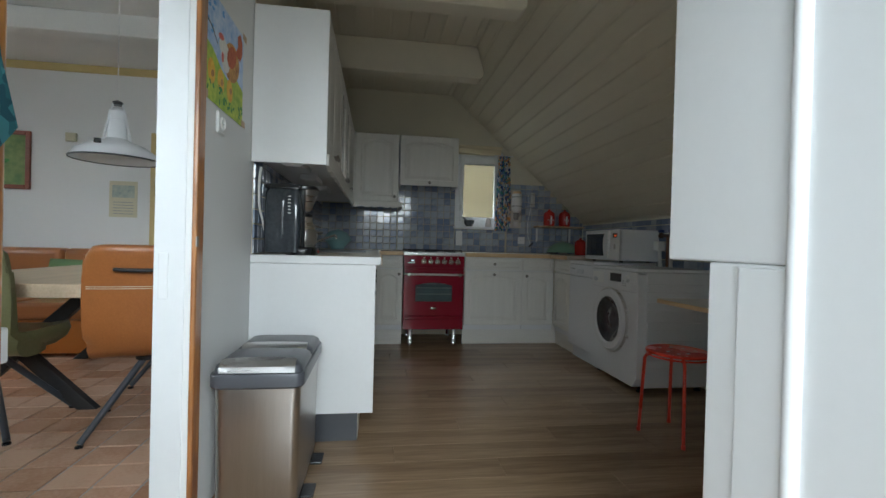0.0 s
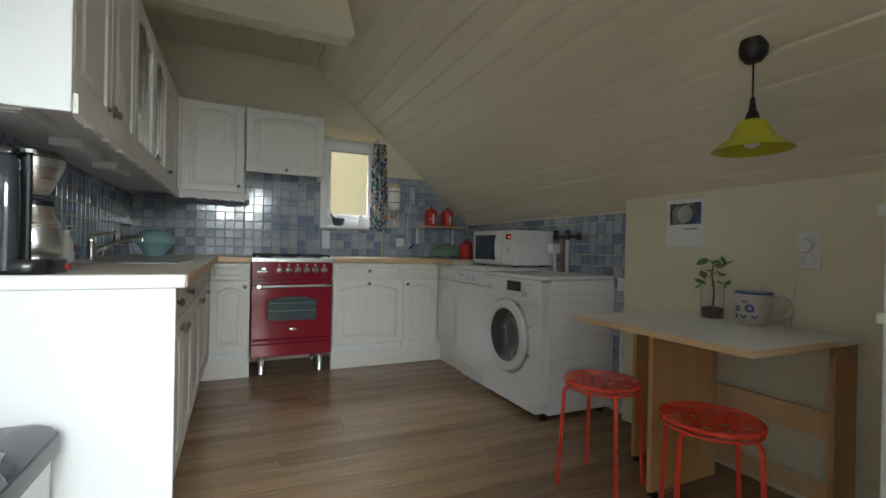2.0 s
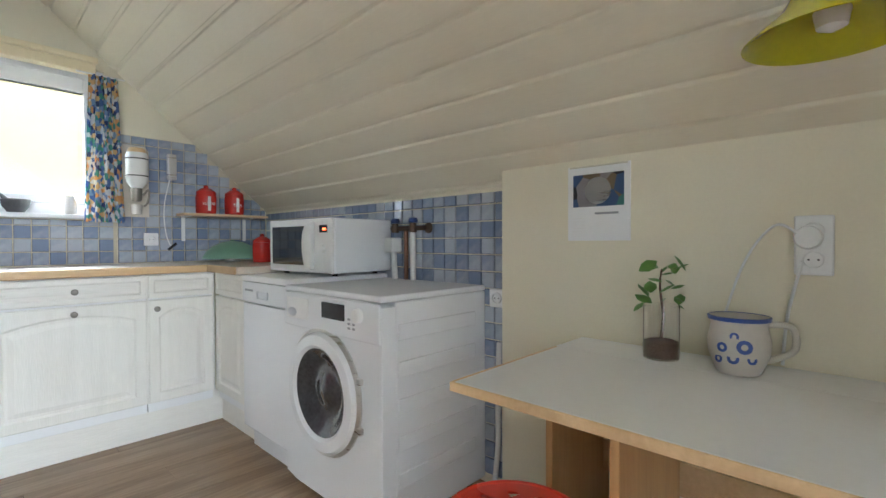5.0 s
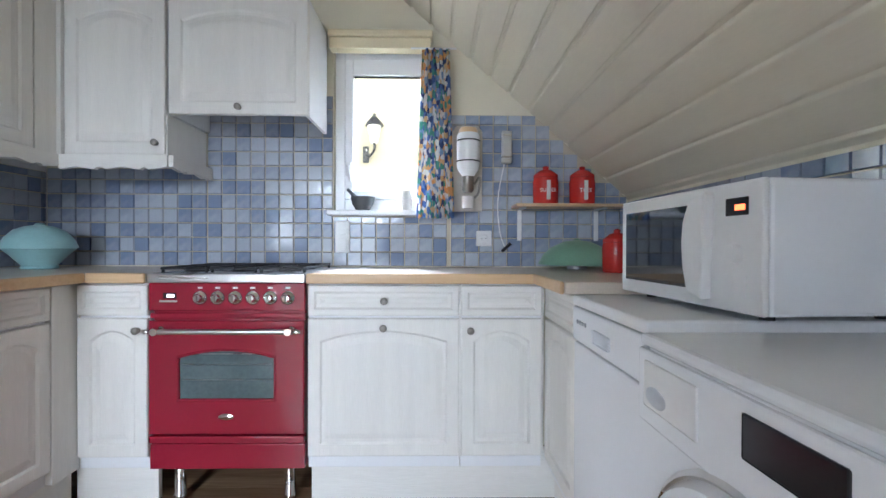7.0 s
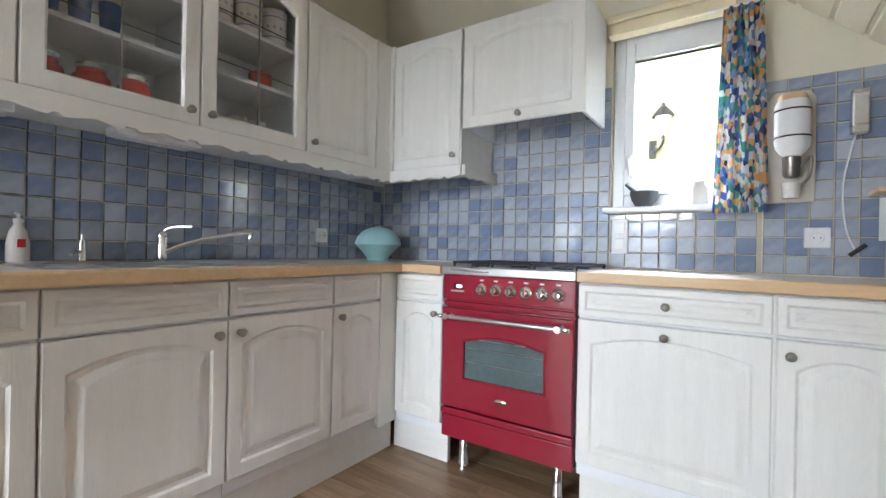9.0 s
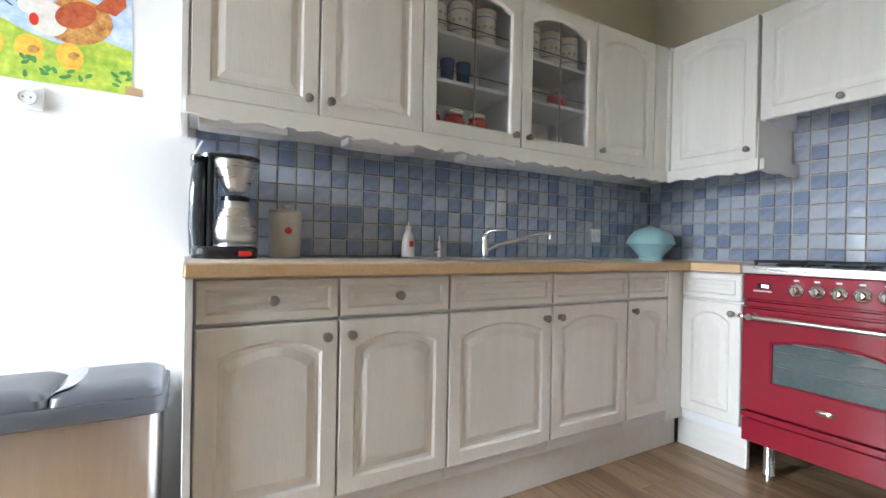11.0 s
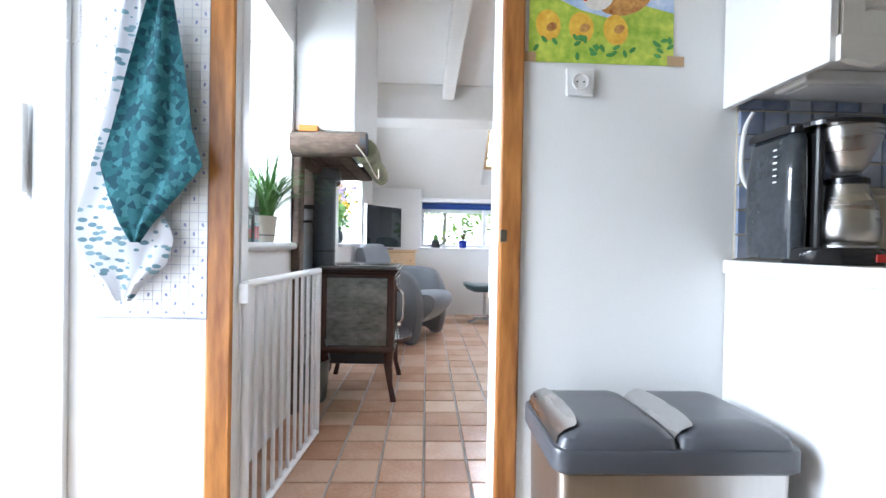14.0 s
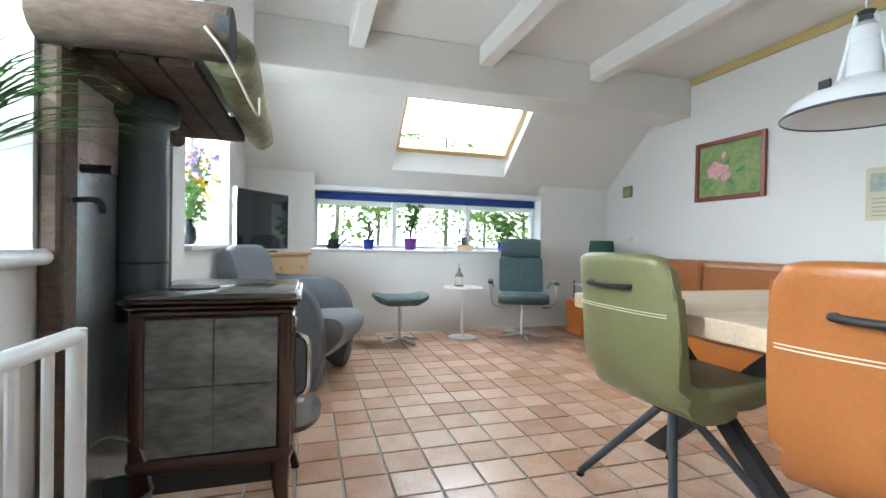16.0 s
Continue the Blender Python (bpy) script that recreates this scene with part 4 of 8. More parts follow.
# ---- back window, blind box, curtain ----
def back_window():
    t = thing("window_1", (0, BACK, 0), "white casement window with the sill at tile height", "window", kind="structure")
    t["kind"] = "structure"
    x0, x1, z0, z1 = 1.432, 1.968, 1.192, 2.028
    fr = bmesh.new()
    for b in ((x0, x0 + 0.05, 0.03, 0.11, z0, z1), (x1 - 0.05, x1, 0.03, 0.11, z0, z1), (x0 + 0.0505, x1 - 0.0505, 0.03, 0.11, z0, z0 + 0.06), (x0 + 0.0505, x1 - 0.0505, 0.03, 0.11, z1 - 0.06, z1)):
        box(*b, 0.004, bm=fr)
    f = part("window_frame", fr, M["gloss"], t)
    sa = bmesh.new()
    a0, a1, c0, c1 = x0 + 0.052, x1 - 0.052, z0 + 0.062, z1 - 0.062
    for b in ((a0, a0 + 0.04, 0.02, 0.07, c0, c1), (a1 - 0.04, a1, 0.02, 0.07, c0, c1), (a0 + 0.0405, a1 - 0.0405, 0.02, 0.07, c0, c0 + 0.045), (a0 + 0.0405, a1 - 0.0405, 0.02, 0.07, c1 - 0.08, c1)):
        box(*b, 0.004, bm=sa)
    s = part("sash", sa, M["gloss"], t)
    g = part("pane", box(a0 + 0.038, a1 - 0.038, 0.044, 0.048, c0 + 0.04, c1 - 0.075), M["pane"], s, "clear pane")
    g.visible_shadow = False
    part("gasket", box(a0 + 0.04, a1 - 0.04, 0.036, 0.043, c1 - 0.088, c1 - 0.081), M["black"], s, "black gasket")
    h = part("handle", tube([(a0 + 0.02, -0.01, 1.42), (a0 + 0.035, -0.02, 1.34)], 0.008, 8), M["white_plastic"], s, "white window handle")
    part("handle_plate", box(a0 + 0.008, a0 + 0.034, -0.004, 0.019, 1.37, 1.44, 0.003), M["white_plastic"], h)
    part("window_sill", box(x0 - 0.02, x1 + 0.05, -0.085, 0.03, 1.166, 1.191, 0.006), M["gloss"], t, "white sill board")
    return t


back_window()
M["cream_gloss"] = mat("cream_gloss_paint", (0.78, 0.68, 0.46), 0.35, var=0.05, bump=0.04)
t = thing("blind_box", (1.42, 5.13, 1.985), "cream wooden pelmet board above the window", "pelmet")
part("board", box(0, 0.50, 0.0, 0.069, 0.0, 0.055, 0.005), M["cream_gloss"], t)
part("crown", box(-0.005, 0.51, -0.012, 0.069, 0.056, 0.09, 0.008), M["cream_gloss"], t)

# ---- small things in the kitchen ----
def blades(n, r, h, spread, m, droop=0.5, width=0.004, rnd=None):
    """A tuft of arching grass blades."""
    rnd = rnd or random.Random(3)
    bm = bmesh.new()
    for _ in range(n):
        a, b = rnd.uniform(0, 2 * math.pi), rnd.uniform(0.2, 1) * spread
        hh, rr = h * rnd.uniform(0.6, 1.0), r * math.sqrt(rnd.random())
        x, y, w = rr * math.cos(a + 1), rr * math.sin(a + 1), width * rnd.uniform(0.7, 1.2)
        side = Vector((-math.sin(a), math.cos(a), 0))
        prev = None
        for k in range(7):
            u = k / 6
            p = Vector((x + math.cos(a) * b * u ** 1.6, y + math.sin(a) * b * u ** 1.6, hh * (u - droop * b / spread * u ** 3 * 0.6)))
            ww = w * (1 - u) ** 0.7 + 0.0004
            pair = (bm.verts.new(m @ (p - side * ww)), bm.verts.new(m @ (p + side * ww)))
            if prev:
                bm.faces.new((prev[0], prev[1], pair[1], pair[0]))
            prev = pair
    return bm


def leaves(spots, size, m=Matrix(), seed=5, cup=0.25):
    """Small cupped leaves at spots of (x, y, z)."""
    rnd = random.Random(seed)
    bm = bmesh.new()
    for p in spots:
        s = size * rnd.uniform(0.6, 1.2)
        rot = m @ Matrix.Translation(p) @ Euler((rnd.uniform(-0.9, 0.9), rnd.uniform(-0.9, 0.9), rnd.uniform(0, 6.28))).to_matrix().to_4x4()
        mid = [Vector((0, s * (k / 3 - 0.5) * 2, cup * s * (1 - abs(k / 3 - 0.5) * 2))) for k in range(4)]
        wid = (0.05, 0.55, 0.5, 0.05)
        vs = [(bm.verts.new(rot @ (q - Vector((s * w, 0, cup * s * w)))), bm.verts.new(rot @ q), bm.verts.new(rot @ (q + Vector((s * w, 0, -cup * s * w))))) for q, w in zip(mid, wid)]
        for a, b in zip(vs, vs[1:]):
            bm.faces.new((a[0], a[1], b[1], b[0]))
            bm.faces.new((a[1], a[2], b[2], b[1]))
    return bm


def socket_plate(at, rz, label="white wall socket", double=False):
    t = thing("wall_socket", at, label, "socket", "wall sockets", rz)
    h = 0.15 if double else 0.078
    part("plate", box(-0.039, 0.039, -0.012, 0.0, -h / 2, h / 2, 0.004), M["white_plastic"], t)
    for z in ((-0.036, 0.036) if double else (0.0,)):
        s = part("recess", lathe([(0.0, 0.001), (0.019, 0.001), (0.021, 0.006), (0.024, 0.006), (0.024, 0.0)], 20, pose(0, -0.012, z, 90, 0, 0)), M["white_plastic"], t, smooth=True)
        for x in (-0.0095, 0.0095):
            part("contact_hole", lathe([(0.0025, 0), (0.0025, 0.001), (0, 0.001)], 8, pose(x, -0.0131, z, 90, 0, 0)), M["black"], s)
    return t


socket_plate((0.001, 2.11, 1.408), 90, "white wall socket under the poster")
socket_plate((0.018, 4.66, 1.045), 90, "white socket on the tiles above the sink")
socket_plate((2.19, BACK - 0.014, 1.055), 0, "white socket on the tiles under the grinder")
t = thing("light_switch", (1.48, BACK - 0.014, 1.06), "tall white switch on the tiles below the window", "switch")
part("plate", box(-0.036, 0.036, -0.012, 0.0, -0.08, 0.08, 0.004), M["white_plastic"], t)
for z in (-0.036, 0.036):
    part("rocker", box(-0.022, 0.022, -0.016, -0.0125, z - 0.026, z + 0.026, 0.002), M["white_plastic"], t)


def sink():
    t = thing("kitchen_sink", (0.31, 3.76, 0.91), "stainless steel inset sink with two bowls", "sink")
    rim = bmesh.new()
    for b in ((-0.20, 0.20, -0.42, -0.40), (-0.20, 0.20, 0.40, 0.42), (-0.20, -0.17, -0.399, 0.399), (0.17, 0.20, -0.399, 0.399), (-0.169, 0.169, -0.02, 0.02)):
        box(*b, 0.0, 0.006, 0.0025, bm=rim)
    part("rim", rim, M["steel"], t)
    for y in (-0.21, 0.21):
        part("bowl", loft([[(x, yy, z) for x, yy in rounded(0.335 * s, 0.37 * s, 0.05, cy=y)] for z, s in ((0.0045, 1.0), (0.003, 0.95), (0.0005, 0.6))]), M["steel"], t, "polished steel bowl", True)
    return t


sink()


def tap():
    t = thing("mixer_tap", (0.085, 3.82, 0.91), "chrome mixer tap with a long swung spout", "tap")
    part("body", lathe([(0.026, 0.0), (0.026, 0.006), (0.019, 0.012), (0.018, 0.085), (0.02, 0.09), (0.02, 0.11), (0.014, 0.118), (0.0, 0.12)], 20), M["chrome"], t, smooth=True)
    part("lever", tube(curve([(0, 0, 0.115), (0.03, 0.02, 0.135), (0.09, 0.07, 0.14)], 5), 0.007, 10), M["chrome"], t, smooth=True)
    part("spout", tube(curve([(0.012, 0.01, 0.04), (0.06, 0.07, 0.075), (0.14, 0.20, 0.115), (0.17, 0.26, 0.125), (0.172, 0.265, 0.098)], 6), 0.0095, 12), M["chrome"], t, smooth=True)
    return t


tap()
t = thing("filter_tap", (0.075, 3.57, 0.91), "small chrome side tap", "tap")
part("body", lathe([(0.016, 0.0), (0.012, 0.01), (0.01, 0.075), (0.005, 0.08), (0.004, 0.1), (0, 0.102)], 16), M["chrome"], t, smooth=True)
part("spout", tube(curve([(0, 0, 0.035), (0.03, -0.03, 0.04), (0.05, -0.045, 0.028)], 4), 0.006, 8), M["chrome"], t, smooth=True)

M["soap"] = mat("pale_soap_bottle", (0.74, 0.70, 0.66), 0.25, var=0.05, bump=0.0)
t = thing("soap_bottle", (0.10, 3.40, 0.91), "white pump soap bottle with a red mark", "soap bottle")
b = part("bottle", lathe([(0.026, 0.0), (0.029, 0.01), (0.029, 0.06), (0.022, 0.10), (0.012, 0.118), (0.012, 0.126), (0, 0.126)], 20), M["soap"], t, smooth=True)
part("mark", box(0.0275, 0.0305, -0.008, 0.012, 0.05, 0.075, 0.001), M["red_pot"], b, "red leaf mark")
part("pump", lathe([(0.013, 0.127), (0.013, 0.138), (0.004, 0.14), (0.004, 0.158), (0.0, 0.158)], 14), M["white_plastic"], t, smooth=True)
part("spout", tube([(0, 0, 0.155), (0.025, -0.012, 0.154)], 0.004, 8), M["white_plastic"], t)

M["cream_pot"] = mat("cream_stoneware", (0.62, 0.57, 0.49), 0.3, var=0.06, bump=0.03)


M["tank"] = mat("smoked_plastic", (0.035, 0.042, 0.05), 0.08, var=0.4, big=14, bump=0.0, coat=0.6)


def coffee_maker():
    t = thing("coffee_maker", (0.22, 2.665, 0.91), "steel and black filter coffee maker on the worktop", "coffee maker")
    part("base", loft([[(x, y, z) for x, y in rounded(0.15 * s, 0.20 * s, 0.06)] for z, s in ((0, 0.97), (0.005, 1), (0.032, 1), (0.04, 0.94))]), M["black"], t, "black base", True)
    part("hot_plate", lathe([(0.062, 0.041), (0.062, 0.046), (0.0, 0.046)], 24, pose(0.0, 0.03, 0)), M["steel"], t)
    part("switch", box(0.068, 0.078, 0.035, 0.075, 0.008, 0.026, 0.002), M["red_pot"], t, "red switch")
    part("tower", box(-0.10, 0.02, -0.056, -0.036, 0.03, 0.335, 0.008), M["black"], t, "black water tank tower")
    part("water_tank", loft([[(x, y, z) for x, y in rounded(wd, dp, 0.026, 5, cx=-0.078, cy=-0.080 + 0.5 * (0.05 - dp))] for z, wd, dp in ((0.005, 0.150, 0.040), (0.012, 0.166, 0.050), (0.10, 0.172, 0.055), (0.22, 0.172, 0.053), (0.30, 0.166, 0.046), (0.318, 0.15, 0.04))]), M["tank"], t, "tall smoky water tank", True)
    part("tank_lid", loft([[(x, y, z) for x, y in rounded(0.17 * q, 0.05 * q, 0.02, 5, cx=-0.078, cy=-0.08)] for z, q in ((0.3185, 1.0), (0.333, 1.0), (0.34, 0.9))]), M["black"], t, "black tank lid", True)
    for k in range(6):
        part("level_mark", box(-0.05, -0.038, -0.1125, -0.1115, 0.20 + 0.016 * k, 0.204 + 0.016 * k), M["white_plastic"], t, "pale level mark")
    part("jug", lathe([(0.055, 0.048), (0.066, 0.06), (0.068, 0.09), (0.058, 0.145), (0.044, 0.172), (0.042, 0.19), (0.0, 0.192)], 28, pose(0, 0.03, 0)), M["steel"], t, "steel thermos jug", True)
    part("jug_lid", lathe([(0.045, 0.192), (0.045, 0.205), (0.03, 0.212), (0, 0.212)], 24, pose(0, 0.03, 0)), M["black"], t, smooth=True)
    part("jug_handle", tube(curve([(-0.045, 0.03, 0.185), (-0.095, 0.03, 0.175), (-0.10, 0.03, 0.12), (-0.068, 0.03, 0.08)], 5), 0.009, 8), M["black"], t, smooth=True)
    part("filter_funnel", lathe([(0.030, 0.222), (0.04, 0.235), (0.066, 0.30), (0.07, 0.325), (0, 0.325)], 28, pose(0, 0.03, 0)), M["steel"], t, "steel filter funnel", True)
    part("lid", loft([[(x, y, z) for x, y in rounded(0.145 * s, 0.19 * s, 0.06, cy=0.01)] for z, s in ((0.326, 1), (0.336, 1), (0.342, 0.9))]), M["black"], t, "black lid", True)
    return t


coffee_maker()
t = thing("storage_canister", (0.13, 2.875, 0.91), "cream stoneware canister with a red badge", "canister")
b = part("body", lathe([(0.050, 0.0), (0.054, 0.006), (0.060, 0.16), (0.058, 0.165), (0, 0.165)], 28), M["cream_pot"], t, smooth=True)
part("badge", lathe([(0.013, 0), (0.013, 0.003), (0, 0.003)], 16, pose(0.0555, 0.0, 0.10, 0, 90, 0)), M["red_pot"], b, "round red badge")
part("lid", lathe([(0.060, 0.166), (0.060, 0.175), (0.02, 0.182), (0.012, 0.185), (0.012, 0.198), (0, 0.2)], 28), M["cream_pot"], t, smooth=True)
t = thing("power_cord", (0.02, 2.60, 0.91), "pale cord under the wall unit end", "cable")
part("cord", tube(curve([(0.012, 0.0, 0.42), (0.012, -0.025, 0.36), (0.014, -0.028, 0.24), (0.02, 0.02, 0.16), (0.05, 0.05, 0.01)], 6), 0.006, 8), M["white_plastic"], t, smooth=True)

M["turquoise"] = mat("turquoise_glaze", (0.36, 0.60, 0.61), 0.3, var=0.06, bump=0.02)
t = thing("lidded_dish", (0.20, 4.93, 0.91), "turquoise ceramic lidded dish in the corner", "dish")
part("bowl", lathe([(0.062, 0.0), (0.066, 0.006), (0.062, 0.016), (0.095, 0.055), (0.128, 0.090), (0, 0.090)], 32), M["turquoise"], t, smooth=True)
part("lid", lathe([(0.135, 0.091), (0.134, 0.100), (0.118, 0.135), (0.09, 0.168), (0.05, 0.187), (0.02, 0.192), (0.015, 0.20), (0, 0.202)], 32), M["turquoise"], t, smooth=True)

# window sill things
t = thing("mortar", (1.585, 5.155, 1.1915), "grey stone mortar with a pestle", "mortar")
part("bowl", lathe([(0.035, 0.0), (0.036, 0.006), (0.052, 0.03), (0.06, 0.066), (0.053, 0.068), (0.04, 0.03), (0, 0.02)], 24), M["endgrain"], t, smooth=True)
part("pestle", tube([(0.0, 0, 0.03), (-0.075, -0.01, 0.105)], 0.011, 10, r_end=0.008), M["endgrain"], t, smooth=True)
t = thing("glass_jar", (1.80, 5.155, 1.1915), "small pale jar on the window sill", "jar")
part("body", lathe([(0.032, 0), (0.034, 0.005), (0.03, 0.07), (0.02, 0.085), (0.02, 0.1), (0, 0.1)], 20), M["soap"], t, smooth=True)


def curtain():
    t = thing("curtain", (1.945, 5.085, 1.15), "narrow curtain with a bright multicoloured pattern", "curtain")
    n, h, w = 40, 0.815, 0.185
    bm = bmesh.new()
    rows = []
    for k in range(13):
        z = h * k / 12
        pinch = 0.72 + 0.28 * (1 - k / 12)
        rows.append([bm.verts.new(((u / n - 0.5) * w * pinch, 0.018 * math.sin(u / n * 2 * math.pi * 4) * (1 - 0.3 * k / 12) + 0.004 * math.sin(u * 1.7 + k), z)) for u in range(n + 1)])
    for a, b in zip(rows, rows[1:]):
        for i in range(n):
            bm.faces.new((a[i], a[i + 1], b[i + 1], b[i]))
    geo = bmesh.ops.solidify(bm, geom=list(bm.faces), thickness=0.002)
    part("cloth", bm, M["curtain"], t, smooth=True)
    part("rod", tube([(-0.12, 0.0, h + 0.002), (0.1, 0.0, h + 0.002)], 0.005, 8), M["white_plastic"], t)
    return t


def patches(name, cols, scale, rough=0.85, ground=None, thr=None, stretch=(1, 1, 1)):
    """Cells of several colours, as on printed cloth."""
    m = bpy.data.materials.new(name)
    m.use_nodes = True
    N, L = m.node_tree.nodes, m.node_tree.links.new
    bs = N["Principled BSDF"]
    tc, mp, vo = N.new("ShaderNodeTexCoord"), N.new("ShaderNodeMapping"), N.new("ShaderNodeTexVoronoi")
    mp.inputs["Scale"].default_value = stretch
    vo.inputs["Scale"].default_value = scale
    L(tc.outputs["Object"], mp.inputs[0])
    L(mp.outputs[0], vo.inputs["Vector"])
    sep, ramp = N.new("ShaderNodeSeparateColor"), N.new("ShaderNodeValToRGB")
    L(vo.outputs["Color"], sep.inputs[0])
    ramp.color_ramp.interpolation = "CONSTANT"
    while len(ramp.color_ramp.elements) < len(cols):
        ramp.color_ramp.elements.new(0.5)
    for i, (e, c) in enumerate(zip(ramp.color_ramp.elements, cols)):
        e.position, e.color = i / len(cols), (*c, 1)
    L(sep.outputs[0], ramp.inputs[0])
    out = ramp.outputs[0]
    if ground:
        mix, cmp = N.new("ShaderNodeMix"), N.new("ShaderNodeMath")
        mix.data_type = "RGBA"
        cmp.operation = "LESS_THAN"
        cmp.inputs[1].default_value = thr
        L(vo.outputs["Distance"], cmp.inputs[0])
        L(cmp.outputs[0], mix.inputs[0])
        mix.inputs[6].default_value = (*ground, 1)
        L(out, mix.inputs[7])
        out = mix.outputs[2]
    L(out, bs.inputs["Base Color"])
    bs.inputs["Roughness"].default_value = rough
    nz, bp = N.new("ShaderNodeTexNoise"), N.new("ShaderNodeBump")
    nz.inputs["Scale"].default_value = 180
    bp.inputs["Strength"].default_value, bp.inputs["Distance"].default_value = 0.25, 0.003
    L(nz.outputs[0], bp.inputs["Height"])
    L(bp.outputs[0], bs.inputs["Normal"])
    return m


M["curtain"] = patches("printed_curtain", [(0.10, 0.18, 0.42), (0.75, 0.40, 0.16), (0.78, 0.77, 0.72), (0.10, 0.34, 0.28), (0.25, 0.38, 0.58), (0.72, 0.52, 0.26), (0.05, 0.08, 0.20), (0.74, 0.76, 0.75)], 52, stretch=(1, 1, 0.75))
curtain()

t = thing("coffee_grinder", (2.105, BACK - 0.0135, 1.19), "wall coffee grinder with a white jar on a cream board", "grinder")
part("board", slab([(-0.075, 0.0), (0.075, 0.0), (0.075, 0.40), (0.055, 0.43), (-0.055, 0.43), (-0.075, 0.40)], -0.016, 0.0, "y", bev=0.004), M["cream_pot"], t)
part("hopper", lathe([(0.03, 0.17), (0.052, 0.20), (0.056, 0.225), (0.056, 0.36), (0.05, 0.375), (0, 0.375)], 24, pose(0, -0.072, 0)), M["white_plastic"], t, "white ceramic hopper", True)
part("lid", lathe([(0.046, 0.376), (0.046, 0.392), (0.04, 0.402), (0, 0.404)], 24, pose(0, -0.072, 0)), M["beech"], t, "brown wooden lid", True)
for z in (0.235, 0.335):
    part("band", lathe([(0.0575, z), (0.0575, z + 0.006)], 24, pose(0, -0.072, 0), cap=False), M["black"], t, "dark band")
part("mill", lathe([(0.02, 0.09), (0.028, 0.10), (0.03, 0.168), (0, 0.169)], 18, pose(0, -0.06, 0)), M["pewter"], t, smooth=True)
part("crank", tube(curve([(0.03, -0.07, 0.13), (0.055, -0.09, 0.16), (0.05, -0.095, 0.09), (0.03, -0.10, 0.06)], 5), 0.006, 8), M["pewter"], t, smooth=True)
part("cup", lathe([(0.026, 0.012), (0.030, 0.07), (0.027, 0.07), (0.024, 0.016), (0, 0.016)], 18, pose(0, -0.06, 0)), M["soap"], t, smooth=True)
t = thing("can_opener", (2.30, BACK - 0.0135, 1.43), "steel wall-mounted tool beside the grinder", "tool")
part("blade", box(-0.024, 0.024, -0.05, -0.008, 0.0, 0.16, 0.006), M["steel"], t)
part("mount", box(-0.01, 0.01, -0.008, 0.0, 0.05, 0.13, 0.002), M["pewter"], t)
part("cord", tube(curve([(-0.01, -0.02, 0.0), (-0.04, -0.012, -0.18), (-0.03, -0.012, -0.34), (0.0, -0.015, -0.43)], 5), 0.003, 6), M["white_plastic"], t)
part("grip", tube([(-0.02, -0.018, -0.44), (0.025, -0.018, -0.40)], 0.008, 8), M["black"], t)


def shelf():
    t = thing("wall_shelf", (2.33, BACK - 0.013, 1.205), "small wooden shelf on white brackets", "shelf")
    part("board", box(0.0, 0.54, -0.15, 0.0, 0.0, 0.016, 0.003), M["beech"], t)
    for x in (0.03, 0.42):
        bm = box(x, x + 0.022, -0.006, 0.0, -0.16, -0.0005, 0.001)
        box(x, x + 0.022, -0.13, -0.0065, -0.007, -0.0005, 0.001, bm=bm)
        part("bracket", bm, M["white_plastic"], t, "white metal bracket")
    return t


shelf()


def lettering(name, words, size, radius, z, material, parent):
    """White capitals wrapped round a jar of the given radius."""
    cu = bpy.data.curves.new(name, "FONT")
    cu.body, cu.size, cu.align_x, cu.align_y = words, size, "CENTER", "CENTER"
    cu.resolution_u, cu.extrude = 2, 0.0006
    tmp = bpy.data.objects.new(name, cu)
    bpy.context.scene.collection.objects.link(tmp)
    me = bpy.data.meshes.new_from_object(tmp.evaluated_get(bpy.context.evaluated_depsgraph_get()))
    bpy.data.objects.remove(tmp)
    bm = bmesh.new()
    bm.from_mesh(me)
    for v in bm.verts:
        a, r = v.co.x / radius, radius + v.co.z
        v.co = (r * math.sin(a), -r * math.cos(a), z + v.co.y)
    return part(name, bm, material, parent, "white painted capitals")


def jar(at, s, label, words="", group="red jars on the shelf"):
    t = thing("red_jar", at, label, "jar", group)
    b = part("body", lathe([(0.054 * s, 0.0), (0.058 * s, 0.006), (0.060 * s, 0.10 * s), (0.056 * s, 0.125 * s), (0, 0.125 * s)], 28), M["red_pot"], t, smooth=True)
    part("lid", lathe([(0.058 * s, 0.126 * s), (0.056 * s, 0.14 * s), (0.03 * s, 0.16 * s), (0.012 * s, 0.165 * s), (0.014 * s, 0.178 * s), (0, 0.184 * s)], 28), M["red_pot"], t, smooth=True)
    if words:
        part("bar", box(-0.009, 0.009, -0.0612 * s, -0.055 * s, 0.018 * s, 0.108 * s, 0.001), M["white_plastic"], b, "white upright painted bar")
        lettering("lettering", words, 0.026, 0.0606 * s, 0.062 * s, M["white_plastic"], b)
    return t


jar((2.485, 5.11, 1.2215), 1.03, "red enamel sugar jar with white lettering on the shelf", "SUIKER")
jar((2.665, 5.11, 1.2215), 1.03, "red enamel tea jar with white lettering on the shelf", "THEE")
jar((2.690, 4.745, 0.9105), 0.98, "plain red canister on the worktop", "", "worktop canisters")
M["green_glass"] = mat("green_gauze", (0.20, 0.36, 0.25), 0.35, var=0.12, big=5, fine=150, bump=0.1)
t = thing("food_cover", (2.60, 4.98, 0.9105), "domed green food cover on a small foot", "food cover")
part("foot", lathe([(0.05, 0.0), (0.045, 0.004), (0.045, 0.022), (0, 0.022)], 20), M["steel"], t, smooth=True)
